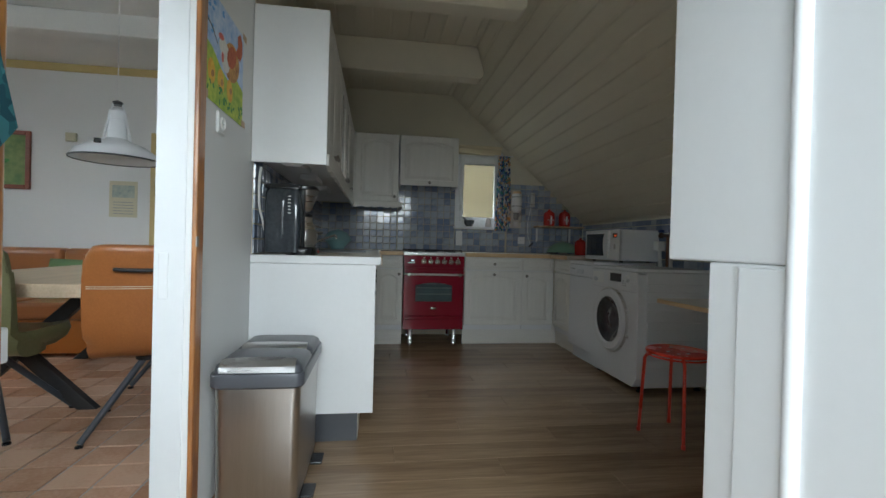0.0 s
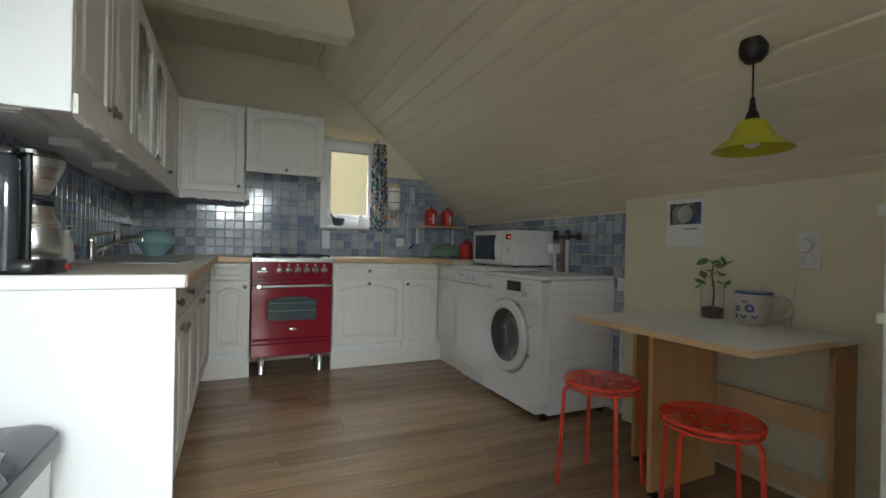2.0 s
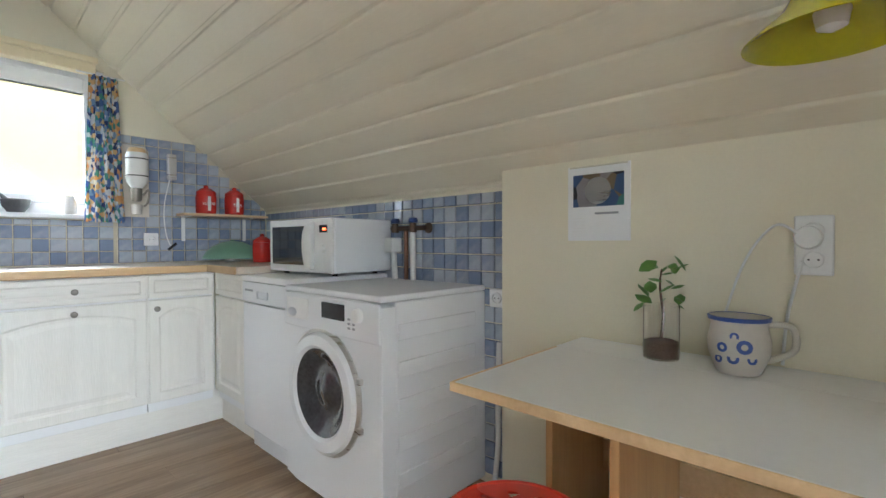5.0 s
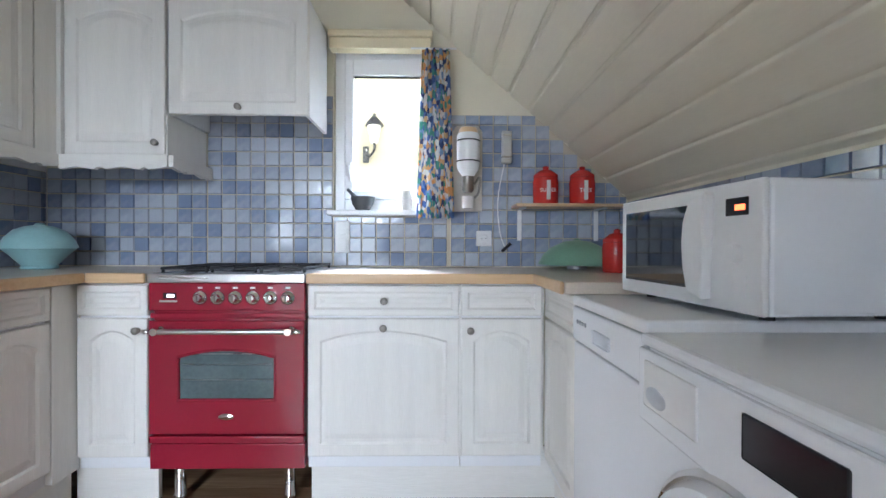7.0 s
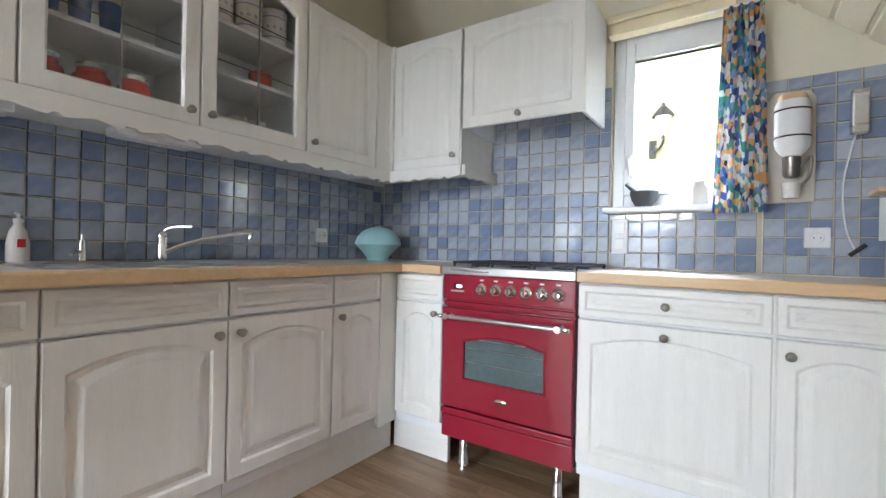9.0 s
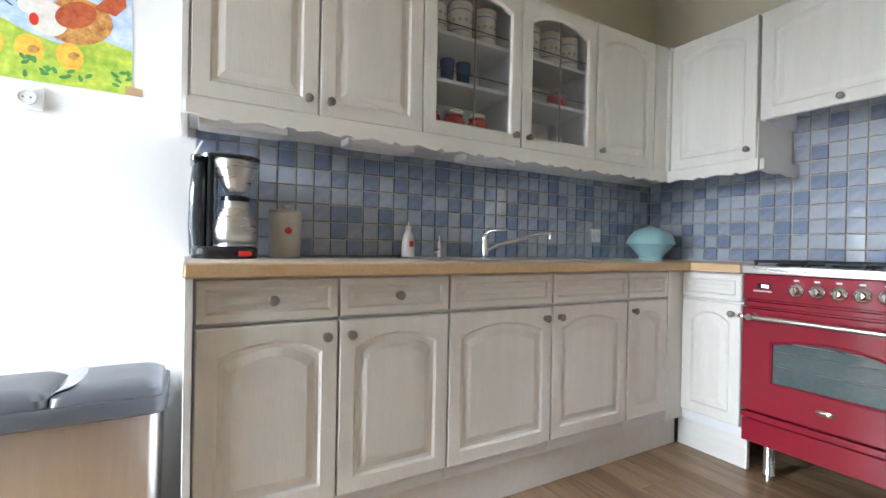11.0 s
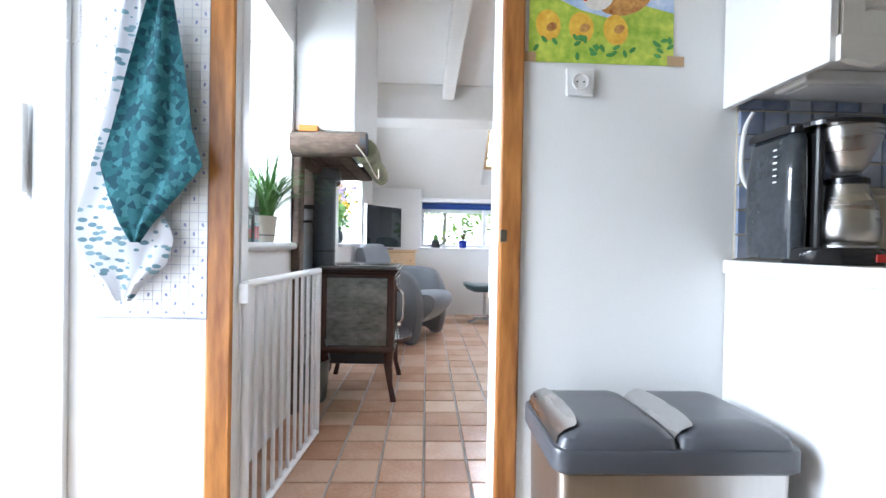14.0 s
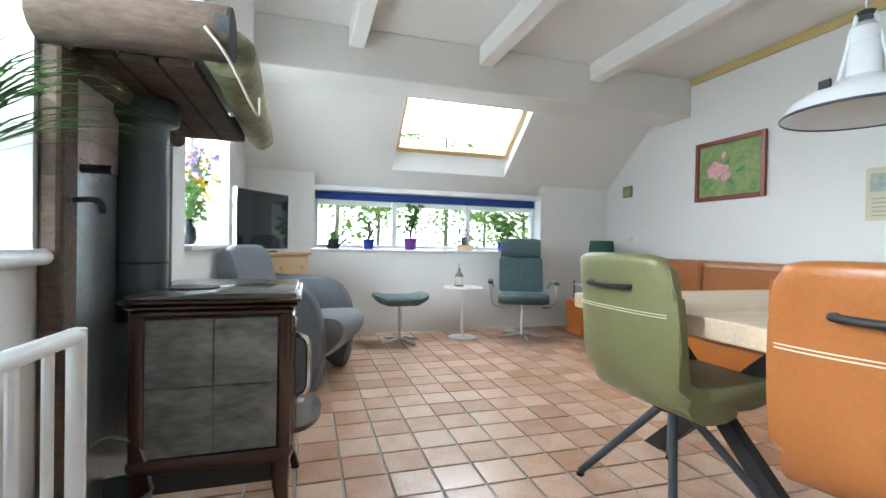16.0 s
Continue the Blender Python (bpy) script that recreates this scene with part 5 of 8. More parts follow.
part("dome", lathe([(0.175, 0.023), (0.175, 0.03), (0.155, 0.065), (0.12, 0.10), (0.06, 0.128), (0.015, 0.134), (0.01, 0.142), (0, 0.143)], 36), M["green_glass"], t, smooth=True)

# taps and hose behind the washing machine
M["wheel_blue"] = mat("dark_blue_plastic", (0.012, 0.04, 0.17), 0.35, var=0.1)
M["copper"] = mat("brown_copper", (0.22, 0.115, 0.075), 0.45, 0.6, var=0.2)
M["tarnish"] = mat("tarnished_brass", (0.10, 0.065, 0.045), 0.45, 0.8, var=0.25)
t = thing("washer_taps", (2.916, 3.58, 1.10), "dark tarnished washing machine taps with blue caps", "tap", rz=-90)
part("pipe", tube([(-0.13, -0.035, 0.0), (0.10, -0.035, 0.0)], 0.012, 10), M["tarnish"], t, smooth=True)
for x in (-0.10, 0.03):
    v = part("valve", lathe([(0.017, -0.02), (0.02, 0.0), (0.014, 0.025), (0.0, 0.026)], 14, pose(x, -0.04, 0.0, 0, 0, 0)), M["tarnish"], t, smooth=True)
    part("handwheel", lathe([(0.0, 0.0), (0.02, 0.0), (0.024, 0.008), (0.02, 0.022), (0, 0.024)], 10, pose(x, -0.04, 0.027)), M["wheel_blue"], v, "dark blue hand wheel", True)
part("flange", lathe([(0.026, 0.0), (0.024, 0.006), (0.012, 0.008)], 18, pose(0.10, -0.003, 0.0, 90, 0, 0)), M["tarnish"], t)
part("hose", tube([(0.03, -0.04, -0.02), (0.03, -0.04, -0.26)], 0.014, 10), M["white_plastic"], t, "white water hose", True)
part("supply_pipe", tube([(-0.03, -0.03, 0.0), (-0.03, -0.03, -0.45)], 0.011, 10), M["copper"], t, "brown copper supply pipe", True)
part("water_stop", box(-0.135, -0.07, -0.085, -0.02, -0.12, -0.045, 0.008), M["white_plastic"], t, "white water stop valve")
part("hose", tube(curve([(-0.10, -0.05, -0.12), (-0.10, -0.045, -0.2), (-0.11, -0.03, -0.27)], 4), 0.015, 10), M["white_plastic"], t, smooth=True)
socket_plate((2.916, 3.075, 0.80), -90, "white socket beside the washing machine")
t = thing("waste_hose", (2.90, 3.06, 0), "grey drain hose beside the washing machine", "hose")
part("hose", tube(curve([(0, 0, 0.62), (-0.01, 0.0, 0.4), (0.005, 0.01, 0.2), (-0.01, 0.02, 0.012)], 6), 0.011, 10), M["white_plastic"], t, smooth=True)

# low wall: calendar, socket, pot plant, jug
M["photo"] = patches("calendar_photo", [(0.02, 0.02, 0.03), (0.05, 0.10, 0.22), (0.30, 0.28, 0.30), (0.06, 0.22, 0.20), (0.18, 0.13, 0.08)], 16, 0.3)
t = thing("wall_calendar", (2.864, 2.625, 1.035), "white wall calendar with a dark photograph", "calendar", rz=-90)
part("sheet", box(-0.108, 0.108, -0.004, 0.0, 0.0, 0.255), M["panel"], t)
part("photo", box(-0.088, 0.088, -0.005, -0.0042, 0.115, 0.225), M["photo"], t, "dark photograph")
part("photo_disc", lathe([(0.045, 0), (0.045, 0.0008), (0, 0.0008)], 28, pose(0.0, -0.0051, 0.168, 90, 0, 0)), M["steel"], t, "pale round motif")
part("heading", box(-0.01, 0.07, -0.005, -0.0042, 0.088, 0.095), M["grey_plastic"], t, "grey heading")
for k in range(5):
    part("text_line", box(-0.09, -0.045, -0.0048, -0.0042, 0.03 + 0.011 * k, 0.034 + 0.011 * k), M["white_plastic"], t, "pale text line")
part("binding", tube([(-0.1, -0.005, 0.252), (0.1, -0.005, 0.252)], 0.003, 6), M["stitch"], t)
socket_plate((2.864, 2.065, 1.02), -90, "cream double socket with a plugged-in timer", True)
t = thing("plug", (2.83, 2.075, 1.04), "white round plug adapter with a white cable", "plug")
part("adapter", lathe([(0.0, 0.0), (0.026, 0.002), (0.03, 0.012), (0.03, 0.02), (0, 0.021)], 20, pose(-0.002, 0, 0, 0, 90, 0)), M["white_plastic"], t, smooth=True)
part("cable", tube(curve([(0.0, 0.01, -0.06), (0.018, 0.04, -0.2), (0.022, 0.05, -0.33)], 6), 0.004, 8), M["white_plastic"], t, smooth=True)
part("cable", tube(curve([(0.0, 0.02, 0.01), (0.012, 0.07, 0.03), (0.02, 0.14, -0.08), (0.024, 0.21, -0.33)], 6), 0.0035, 8), M["white_plastic"], t, smooth=True)

M["jar_glass"] = glass("clear_jar_glass")
t = thing("potted_plant", (2.735, 2.385, 0.7045), "young plant in a glass jar with soil", "plant")
g = part("glass_jar", lathe([(0.0, 0.002), (0.046, 0.002), (0.047, 0.006), (0.047, 0.15), (0.0445, 0.15), (0.0445, 0.006), (0, 0.005)], 28), M["jar_glass"], t, "clear glass jar", True)
g.visible_shadow = False
part("soil", lathe([(0.043, 0.007), (0.044, 0.05), (0.03, 0.056), (0, 0.058)], 24), M["soil"], t, "brown soil")
part("stem", tube(curve([(0, 0, 0.05), (0.004, -0.004, 0.12), (-0.002, 0.003, 0.2), (0.003, 0.0, 0.25)], 5), 0.005, 8, r_end=0.002), M["soil"], t, smooth=True)
rnd = random.Random(8)
part("foliage", leaves([(rnd.uniform(-0.055, 0.055), rnd.uniform(-0.055, 0.055), z + rnd.uniform(-0.01, 0.01)) for z in (0.15, 0.16, 0.175, 0.19, 0.205, 0.21, 0.24, 0.25, 0.255, 0.26) for _ in (0, 1)], 0.026, seed=4), M["leaf"], t, "glossy green leaves", True)
M["blue_paint"] = mat("cobalt_brushwork", (0.04, 0.09, 0.36), 0.3, var=0.3, bump=0.0)
t = thing("ceramic_jug", (2.725, 2.20, 0.7045), "cream ceramic jug with blue flower painting", "jug")
b = part("body", lathe([(0.045, 0.0), (0.05, 0.006), (0.066, 0.05), (0.068, 0.08), (0.060, 0.12), (0.066, 0.14), (0.062, 0.14), (0.055, 0.118), (0.05, 0.02), (0, 0.015)], 32), M["cream_pot"], t, smooth=True)
part("rim_band", lathe([(0.0672, 0.132), (0.0680, 0.1405), (0.0640, 0.142)], 32, cap=False), M["blue_paint"], b, "blue painted rim", True)
part("handle", tube(curve([(0.04, -0.052, 0.12), (0.055, -0.10, 0.115), (0.055, -0.105, 0.06), (0.042, -0.055, 0.03)], 6), 0.008, 10), M["cream_pot"], t, smooth=True)
for k, (a, z, r) in enumerate(((200, 0.075, 0.017), (180, 0.045, 0.013), (160, 0.07, 0.012), (215, 0.045, 0.011), (182, 0.098, 0.010), (150, 0.04, 0.010))):
    part("flower", lathe([(r, 0.0), (r, 0.0012), (r * 0.45, 0.0012), (r * 0.45, 0.0)], 12, pose(0, 0, z, 0, 0, a) @ pose(0.0655 + (0.0015 if 0.05 < z < 0.09 else -0.002), 0, 0, 0, 90, 0), cap=False), M["blue_paint"], b, "blue painted ring")

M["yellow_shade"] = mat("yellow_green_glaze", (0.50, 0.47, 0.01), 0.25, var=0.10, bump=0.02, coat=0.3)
t = thing("pendant_lamp", (2.385, 2.015, 1.366), "yellow bell-shaped pendant lamp on a black cord", "lamp")
t.scale = (0.84, 0.84, 1)
top = slope_z(2.385) - 1.366
part("canopy", lathe([(0.0, -0.05), (0.03, -0.046), (0.05, -0.025), (0.055, 0.0), (0.05, 0.03), (0.0, 0.04)], 24, pose(0, 0, top - 0.01)), M["black"], t, "black ceiling cup", True)
part("cord", tube([(0, 0, 0.15), (0, 0, top - 0.04)], 0.004, 8), M["black"], t)
part("holder", lathe([(0.0, 0.19), (0.008, 0.185), (0.015, 0.14), (0.024, 0.125), (0.026, 0.105), (0, 0.105)], 18), M["black"], t, smooth=True)
part("shade", lathe([(0.026, 0.108), (0.05, 0.10), (0.065, 0.075), (0.085, 0.045), (0.125, 0.018), (0.148, 0.0), (0.146, -0.001), (0.12, 0.013), (0.08, 0.04), (0.06, 0.068), (0.045, 0.092), (0.02, 0.10)], 40, cap=False), M["yellow_shade"], t, smooth=True)
part("bulb", lathe([(0.0, 0.005), (0.025, 0.015), (0.03, 0.04), (0.015, 0.075), (0.013, 0.1), (0, 0.1)], 18), M["white_plastic"], t, "white bulb", True)
M["purple"] = mat("lilac_wax", (0.36, 0.22, 0.52), 0.5, var=0.1)
t = thing("candle", (2.42, 1.42, 1.2505), "lilac candle with a white ribbon on the fridge", "candle")
part("wax", lathe([(0.045, 0), (0.047, 0.004), (0.047, 0.055), (0, 0.057)], 24), M["purple"], t, smooth=True)
part("ribbon", tube(curve([(0, 0, 0.055), (-0.01, 0.01, 0.085), (0.01, 0.02, 0.1)], 4), 0.006, 6), M["white_plastic"], t)


# ---- poster with painted hen ----
def flat(name, poly, d, material, parent, label=""):
    return part(name, slab(poly, -d, -d + 0.0004, "y"), material, parent, label)


def ell(cx, cz, rx, rz, a=0.0, n=18):
    c, s = math.cos(radians(a)), math.sin(radians(a))
    return [(cx + rx * math.cos(2 * math.pi * k / n) * c - rz * math.sin(2 * math.pi * k / n) * s, cz + rx * math.cos(2 * math.pi * k / n) * s + rz * math.sin(2 * math.pi * k / n) * c) for k in range(n)]


def daubs(name, c1, c2, scale=30):
    return mat(name, c2, 0.6, var=0.15, big=scale, fine=scale * 3, bump=0.02, tint=c1)


P = {"sky": daubs("painted_sky", (0.22, 0.46, 0.78), (0.74, 0.76, 0.86), 14), "green": daubs("painted_meadow", (0.20, 0.42, 0.03), (0.62, 0.66, 0.10), 16), "brown": daubs("painted_feathers", (0.30, 0.08, 0.02), (0.72, 0.42, 0.12), 30),
     "rust": daubs("painted_tail", (0.38, 0.05, 0.02), (0.55, 0.15, 0.05), 30), "white": daubs("painted_white", (0.66, 0.62, 0.58), (0.82, 0.80, 0.76), 20), "yellow": daubs("painted_chick", (0.72, 0.34, 0.03), (0.80, 0.58, 0.08), 24),
     "deep": daubs("painted_leaf", (0.05, 0.20, 0.05), (0.10, 0.34, 0.08), 20), "tape": mat("brown_tape", (0.50, 0.34, 0.19), 0.4), "ink": mat("dark_ink", (0.05, 0.03, 0.02), 0.6)}
t = thing("poster", (0.0015, 2.172, 1.465), "painted poster of a hen with three chicks, taped to the wall", "poster", rz=90)
flat("sheet", [(-0.21, 0.0), (0.21, 0.0), (0.205, 0.385), (-0.212, 0.385)], 0.001, P["sky"], t)
flat("meadow", [(-0.21, 0.0), (0.21, 0.0), (0.208, 0.15), (0.12, 0.17), (0.02, 0.13), (-0.06, 0.15), (-0.15, 0.19), (-0.21, 0.20)], 0.0016, P["green"], t)
flat("hen_body", ell(0.06, 0.215, 0.095, 0.075, 20), 0.0021, P["brown"], t)
flat("hen_breast", ell(-0.015, 0.205, 0.05, 0.055, 0), 0.0026, P["white"], t)
flat("hen_neck", [(-0.06, 0.19), (-0.01, 0.17), (0.02, 0.25), (-0.03, 0.27), (-0.07, 0.255)], 0.0024, P["white"], t)
flat("hen_wing", ell(0.055, 0.235, 0.06, 0.04, 35), 0.0029, P["rust"], t)
flat("hen_tail", [(0.10, 0.27), (0.16, 0.26), (0.19, 0.30), (0.185, 0.35), (0.16, 0.375), (0.125, 0.35), (0.13, 0.31)], 0.0028, P["rust"], t)
flat("hen_head", ell(-0.065, 0.235, 0.026, 0.026), 0.0031, P["white"], t)
flat("comb", ell(-0.068, 0.264, 0.028, 0.012, 10), 0.0034, M["red_paint"], t)
flat("wattle", ell(-0.05, 0.195, 0.012, 0.02), 0.0034, M["red_paint"], t)
for i, x in enumerate((-0.155, -0.06, 0.04)):
    flat("chick", ell(x, 0.105 - 0.004 * i, 0.036, 0.044, 10), 0.0022, P["yellow"], t)
    flat("chick_wing", ell(x + 0.01, 0.10, 0.016, 0.012, 30), 0.0027, P["brown"], t)
rnd = random.Random(2)
for _ in range(26):
    x, z = rnd.uniform(-0.2, 0.2), rnd.uniform(0.01, 0.075)
    flat("leaf_daub", ell(x, z, 0.012, 0.006, rnd.uniform(0, 180), 8), 0.0024 + 0.00001 * _, P["deep"], t)
for _ in range(14):
    flat("sky_daub", ell(rnd.uniform(-0.2, 0.1), rnd.uniform(0.24, 0.37), 0.014, 0.007, rnd.uniform(0, 60), 8), 0.0017 + 0.00001 * _, daub_blue if _ else (daub_blue := mat("painted_blue", (0.16, 0.42, 0.78), 0.6)), t)
flat("branch", [(-0.21, 0.275), (-0.15, 0.26), (-0.10, 0.225), (-0.102, 0.222), (-0.152, 0.255), (-0.21, 0.27)], 0.0023, P["ink"], t)
for x, z in ((-0.215, 0.0), (0.215, 0.0), (-0.22, 0.37), (0.215, 0.37)):
    flat("tape", [(x - 0.025, z), (x + 0.025, z - 0.002), (x + 0.025, z + 0.026), (x - 0.025, z + 0.028)], 0.0045, P["tape"], t, "brown tape strip")

# ---- towel corner ----
board = thing("tile_board", (0.001, 0.917, 0.72), "white board of tiny tiles with blue motifs", "tile panel", rz=90)
M["mini_grout"] = mat("blue_grey_grout", (0.42, 0.46, 0.62), 0.8, var=0.1)
part("backing", box(-0.158, 0.158, -0.005, 0.0, 0.0, 1.15, 0.001), M["mini_grout"], board)
M["motif_blue"] = mat("faded_blue_print", (0.28, 0.33, 0.56), 0.4, var=0.3, bump=0.0)
mini = bmesh.new()
rnd = random.Random(6)
motif = bmesh.new()
nx, nz, s = 13, 47, 0.0243
for i in range(nx):
    for j in range(nz):
        x, z = -0.158 + s * (i + 0.5), 0.004 + s * (j + 0.5)
        box(x - s / 2 + 0.0006, x + s / 2 - 0.0006, -0.0065, -0.005, z - s / 2 + 0.0006, z + s / 2 - 0.0006, bm=mini)
        if (i + j) % 2 == 0 and rnd.random() < 0.62:
            slab(ell(x, z, 0.0055, 0.003, rnd.uniform(0, 180), 7), -0.0069, -0.0066, "y", motif)
            slab(ell(x, z + 0.004, 0.0028, 0.0028, 0, 6), -0.0069, -0.0066, "y", motif)
tagged(part("small_tiles", mini, M["gloss"], board, "small white tiles"), kind="stuff")
tagged(part("motifs", motif, M["motif_blue"], board, "blue painted motifs"), kind="stuff")


def towel(name, at, material, label, w, pts, seed, depth):
    """A cloth hung from one hook: outline given by pairs of (left, right) at heights."""
    t = thing(name, at, label, "towel", "kitchen towels", 90)
    n = 26
    bm = bmesh.new()
    rows = []
    for k, (l, r, z) in enumerate(pts):
        row = []
        for i in range(n + 1):
            u = i / n
            fold = depth * (math.sin(u * math.pi * 1.9 + seed + 0.25 * k) + 0.35 * math.sin(u * math.pi * 4.3 + 2 * seed + 0.4 * k)) * (0.35 + 0.65 * min(1, (r - l) / 0.2))
            row.append(bm.verts.new((l + (r - l) * u, -0.022 - abs(fold) - 0.006 * math.sin(u * 9 + k + seed), z if not callable(z) else z(u))))
        rows.append(row)
    for a, b in zip(rows, rows[1:]):
        for i in range(n):
            bm.faces.new((a[i], a[i + 1], b[i + 1], b[i]))
    bmesh.ops.solidify(bm, geom=list(bm.faces), thickness=0.003)
    part("cloth", bm, material, t, smooth=True)
    part("loop", tube([(pts[0][0], -0.02, pts[0][2]), ((pts[0][0] + pts[0][1]) / 2, -0.016, pts[0][2] + 0.03), (pts[0][1], -0.02, pts[0][2])], 0.003, 6), material, t)
    return t


M["teal_cloth"] = patches("teal_woven_towel", [(0.03, 0.14, 0.17), (0.07, 0.24, 0.27), (0.04, 0.17, 0.20), (0.02, 0.09, 0.12)], 60, 0.95)
M["print_cloth"] = patches("bird_print_cloth", [(0.22, 0.36, 0.42), (0.28, 0.42, 0.48), (0.18, 0.30, 0.36)], 30, 0.9, (0.70, 0.71, 0.74), 0.36, (1, 1, 1.9))
towel("towel", (0.008, 0.893, 0.72), M["print_cloth"], "white tea towel printed with grey-blue birds", 0.2,
      [(-0.02, 0.02, 0.92), (-0.04, 0.04, 0.80), (-0.06, 0.06, 0.62), (-0.10, 0.07, 0.46), (-0.15, 0.085, 0.28), (-0.155, 0.11, 0.22), (-0.115, 0.09, 0.15), (-0.07, 0.03, 0.10), (-0.045, -0.01, 0.05)], 0.4, 0.010)
towel("towel", (0.028, 0.972, 0.90), M["teal_cloth"], "teal towel hanging from a hook", 0.3,
      [(-0.015, 0.015, 0.74), (-0.04, 0.03, 0.66), (-0.085, 0.06, 0.50), (-0.13, 0.085, 0.33), (-0.16, 0.115, 0.235), (-0.135, 0.045, 0.15), (-0.105, -0.02, 0.08), (-0.075, -0.055, 0.03)], 1.3, 0.010)
for y in (0.893, 0.972):
    t = thing("hook", (0.0075, y, 1.66), "small white coat hook on the tile board", "hook", "towel hooks", 90)
    part("peg", tube(curve([(0, 0.0, 0.0), (0, -0.03, -0.012), (0, -0.042, 0.012)], 4), 0.005, 8), M["brass"], t, smooth=True)
    part("plate", lathe([(0.014, 0), (0.012, 0.003), (0, 0.004)], 14, pose(0, 0, 0, 90, 0, 0)), M["gloss"], t)

t = thing("window_2", (0, 0, 0), "white casement beside the outer door with a tall handle", "window", kind="structure")
fr = bmesh.new()
for b in ((0.545, 0.60, 0.85, 1.95), (0.16, 0.20, 0.85, 1.95), (0.2005, 0.5445, 0.85, 0.91), (0.2005, 0.5445, 1.89, 1.95)):
    box(-0.09, 0.012, b[0], b[1], b[2], b[3], 0.004, bm=fr)
part("window_frame", fr, M["gloss"], t)
sa = bmesh.new()
for b in ((0.47, 0.543, 0.912, 1.888), (0.202, 0.245, 0.912, 1.888), (0.2455, 0.4695, 0.912, 0.97), (0.2455, 0.4695, 1.83, 1.888)):
    box(-0.06, 0.004, b[0], b[1], b[2], b[3], 0.004, bm=sa)
s = part("sash", sa, M["gloss"], t)
g = part("pane", box(-0.03, -0.026, 0.24, 0.475, 0.965, 1.835), M["pane"], s, "clear pane")
g.visible_shadow = False
h = part("handle", box(0.02, 0.04, 0.575, 0.605, 1.06, 1.30, 0.006), M["gloss"], t, "tall white handle")
part("handle_plate", box(0.013, 0.02, 0.555, 0.60, 1.05, 1.19, 0.002), M["gloss"], h)
struct("trim_window_2", box(0.001, 0.02, 0.612, 0.70, 0.0, 2.05, 0.004), M["gloss"], "white boarding beside the window")
t = thing("bead_chain", (0.03, 0.725, 1.46), "white bead chain of a roller blind", "chain")
bm = bmesh.new()
loop = [(0, -0.018, 0.55), (0, -0.018, 0.02), (0, -0.013, 0.006), (0, 0.0, 0.0), (0, 0.013, 0.006), (0, 0.018, 0.02), (0, 0.018, 0.55)]
for a, b in zip(loop, loop[1:]):
    n = max(1, int((Vector(b) - Vector(a)).length / 0.0085))
    for k in range(n):
        p = Vector(a).lerp(Vector(b), k / n)
        lathe([(0, -0.0034), (0.003, -0.0017), (0.003, 0.0017), (0, 0.0034)], 6, Matrix.Translation(p), bm)
part("beads", bm, M["gloss"], t, smooth=True)

# crockery behind the glazed doors
def crock(name, at, profile, material, label, group, seg=18):
    return solo(name, lathe(profile, seg, pose(*at)), material, label, "crockery", group, True)


M["printed_tin"] = mat("cream_printed_tin", (0.76, 0.71, 0.62), 0.35, var=0.12, big=30, fine=90, bump=0.0)
M["blue_glass"] = mat("blue_glassware", (0.03, 0.09, 0.26), 0.1, var=0.2, bump=0.0)
tin = [(0.053, 0.0), (0.053, 0.125), (0.056, 0.127), (0.056, 0.143), (0.03, 0.149), (0, 0.149)]
pot = [(0.036, 0.0), (0.053, 0.015), (0.057, 0.05), (0.048, 0.080), (0.036, 0.09), (0.038, 0.094), (0.038, 0.1), (0, 0.102)]
for y in (3.43, 3.555, 3.68, 3.935, 4.06, 4.18):
    t = thing("storage_tin", (0.245, y, 1.8465), "cream storage tin with blue printed bands", "crockery", "storage tins")
    part("body", lathe(tin, 22), M["printed_tin"], t, smooth=True)
    for z in (0.022, 0.108):
        part("band", lathe([(0.0532, z), (0.0538, z + 0.003), (0.0532, z + 0.006)], 22, cap=False), M["motif_blue"], t, "blue printed band", True)
    for k in range(7):
        a = radians(-90 + 30 * k)
        part("motif", lathe([(0.007, 0.0), (0.007, 0.0008), (0.003, 0.0008), (0.003, 0.0)], 8, pose(0.0528 * math.cos(a), 0.0528 * math.sin(a), 0.066, 0, 90, math.degrees(a)), cap=False), M["motif_blue"], t, "small blue motif")
for y in (3.41, 3.53, 3.65):
    crock("storage_jar", (0.25, y, 1.4190), pot, M["red_pot"], "round red storage jar with a pale lid", "cabinet jars")
    crock("jar_lid", (0.25, y, 1.5212), [(0.041, 0), (0.041, 0.016), (0, 0.018)], M["steel"], "pale metal jar lid", "jar lids")
for y in (3.42, 3.50, 3.58):
    crock("drinking_glass", (0.24, y, 1.6515), [(0.026, 0), (0.032, 0.1), (0.03, 0.1), (0.024, 0.006), (0, 0.006)], M["blue_glass"], "dark blue drinking glass", "blue glasses")
crock("round_tin", (0.23, 4.13, 1.6515), [(0.045, 0), (0.047, 0.06), (0.03, 0.07), (0, 0.072)], M["red_pot"], "red and white round tin", "round tins")
for y in (3.93, 4.02, 4.11):
    crock("mug", (0.25, y, 1.4190), [(0.03, 0), (0.034, 0.08), (0.031, 0.08), (0.027, 0.008), (0, 0.008)], M["white_plastic"], "white mug in the cabinet", "mugs")

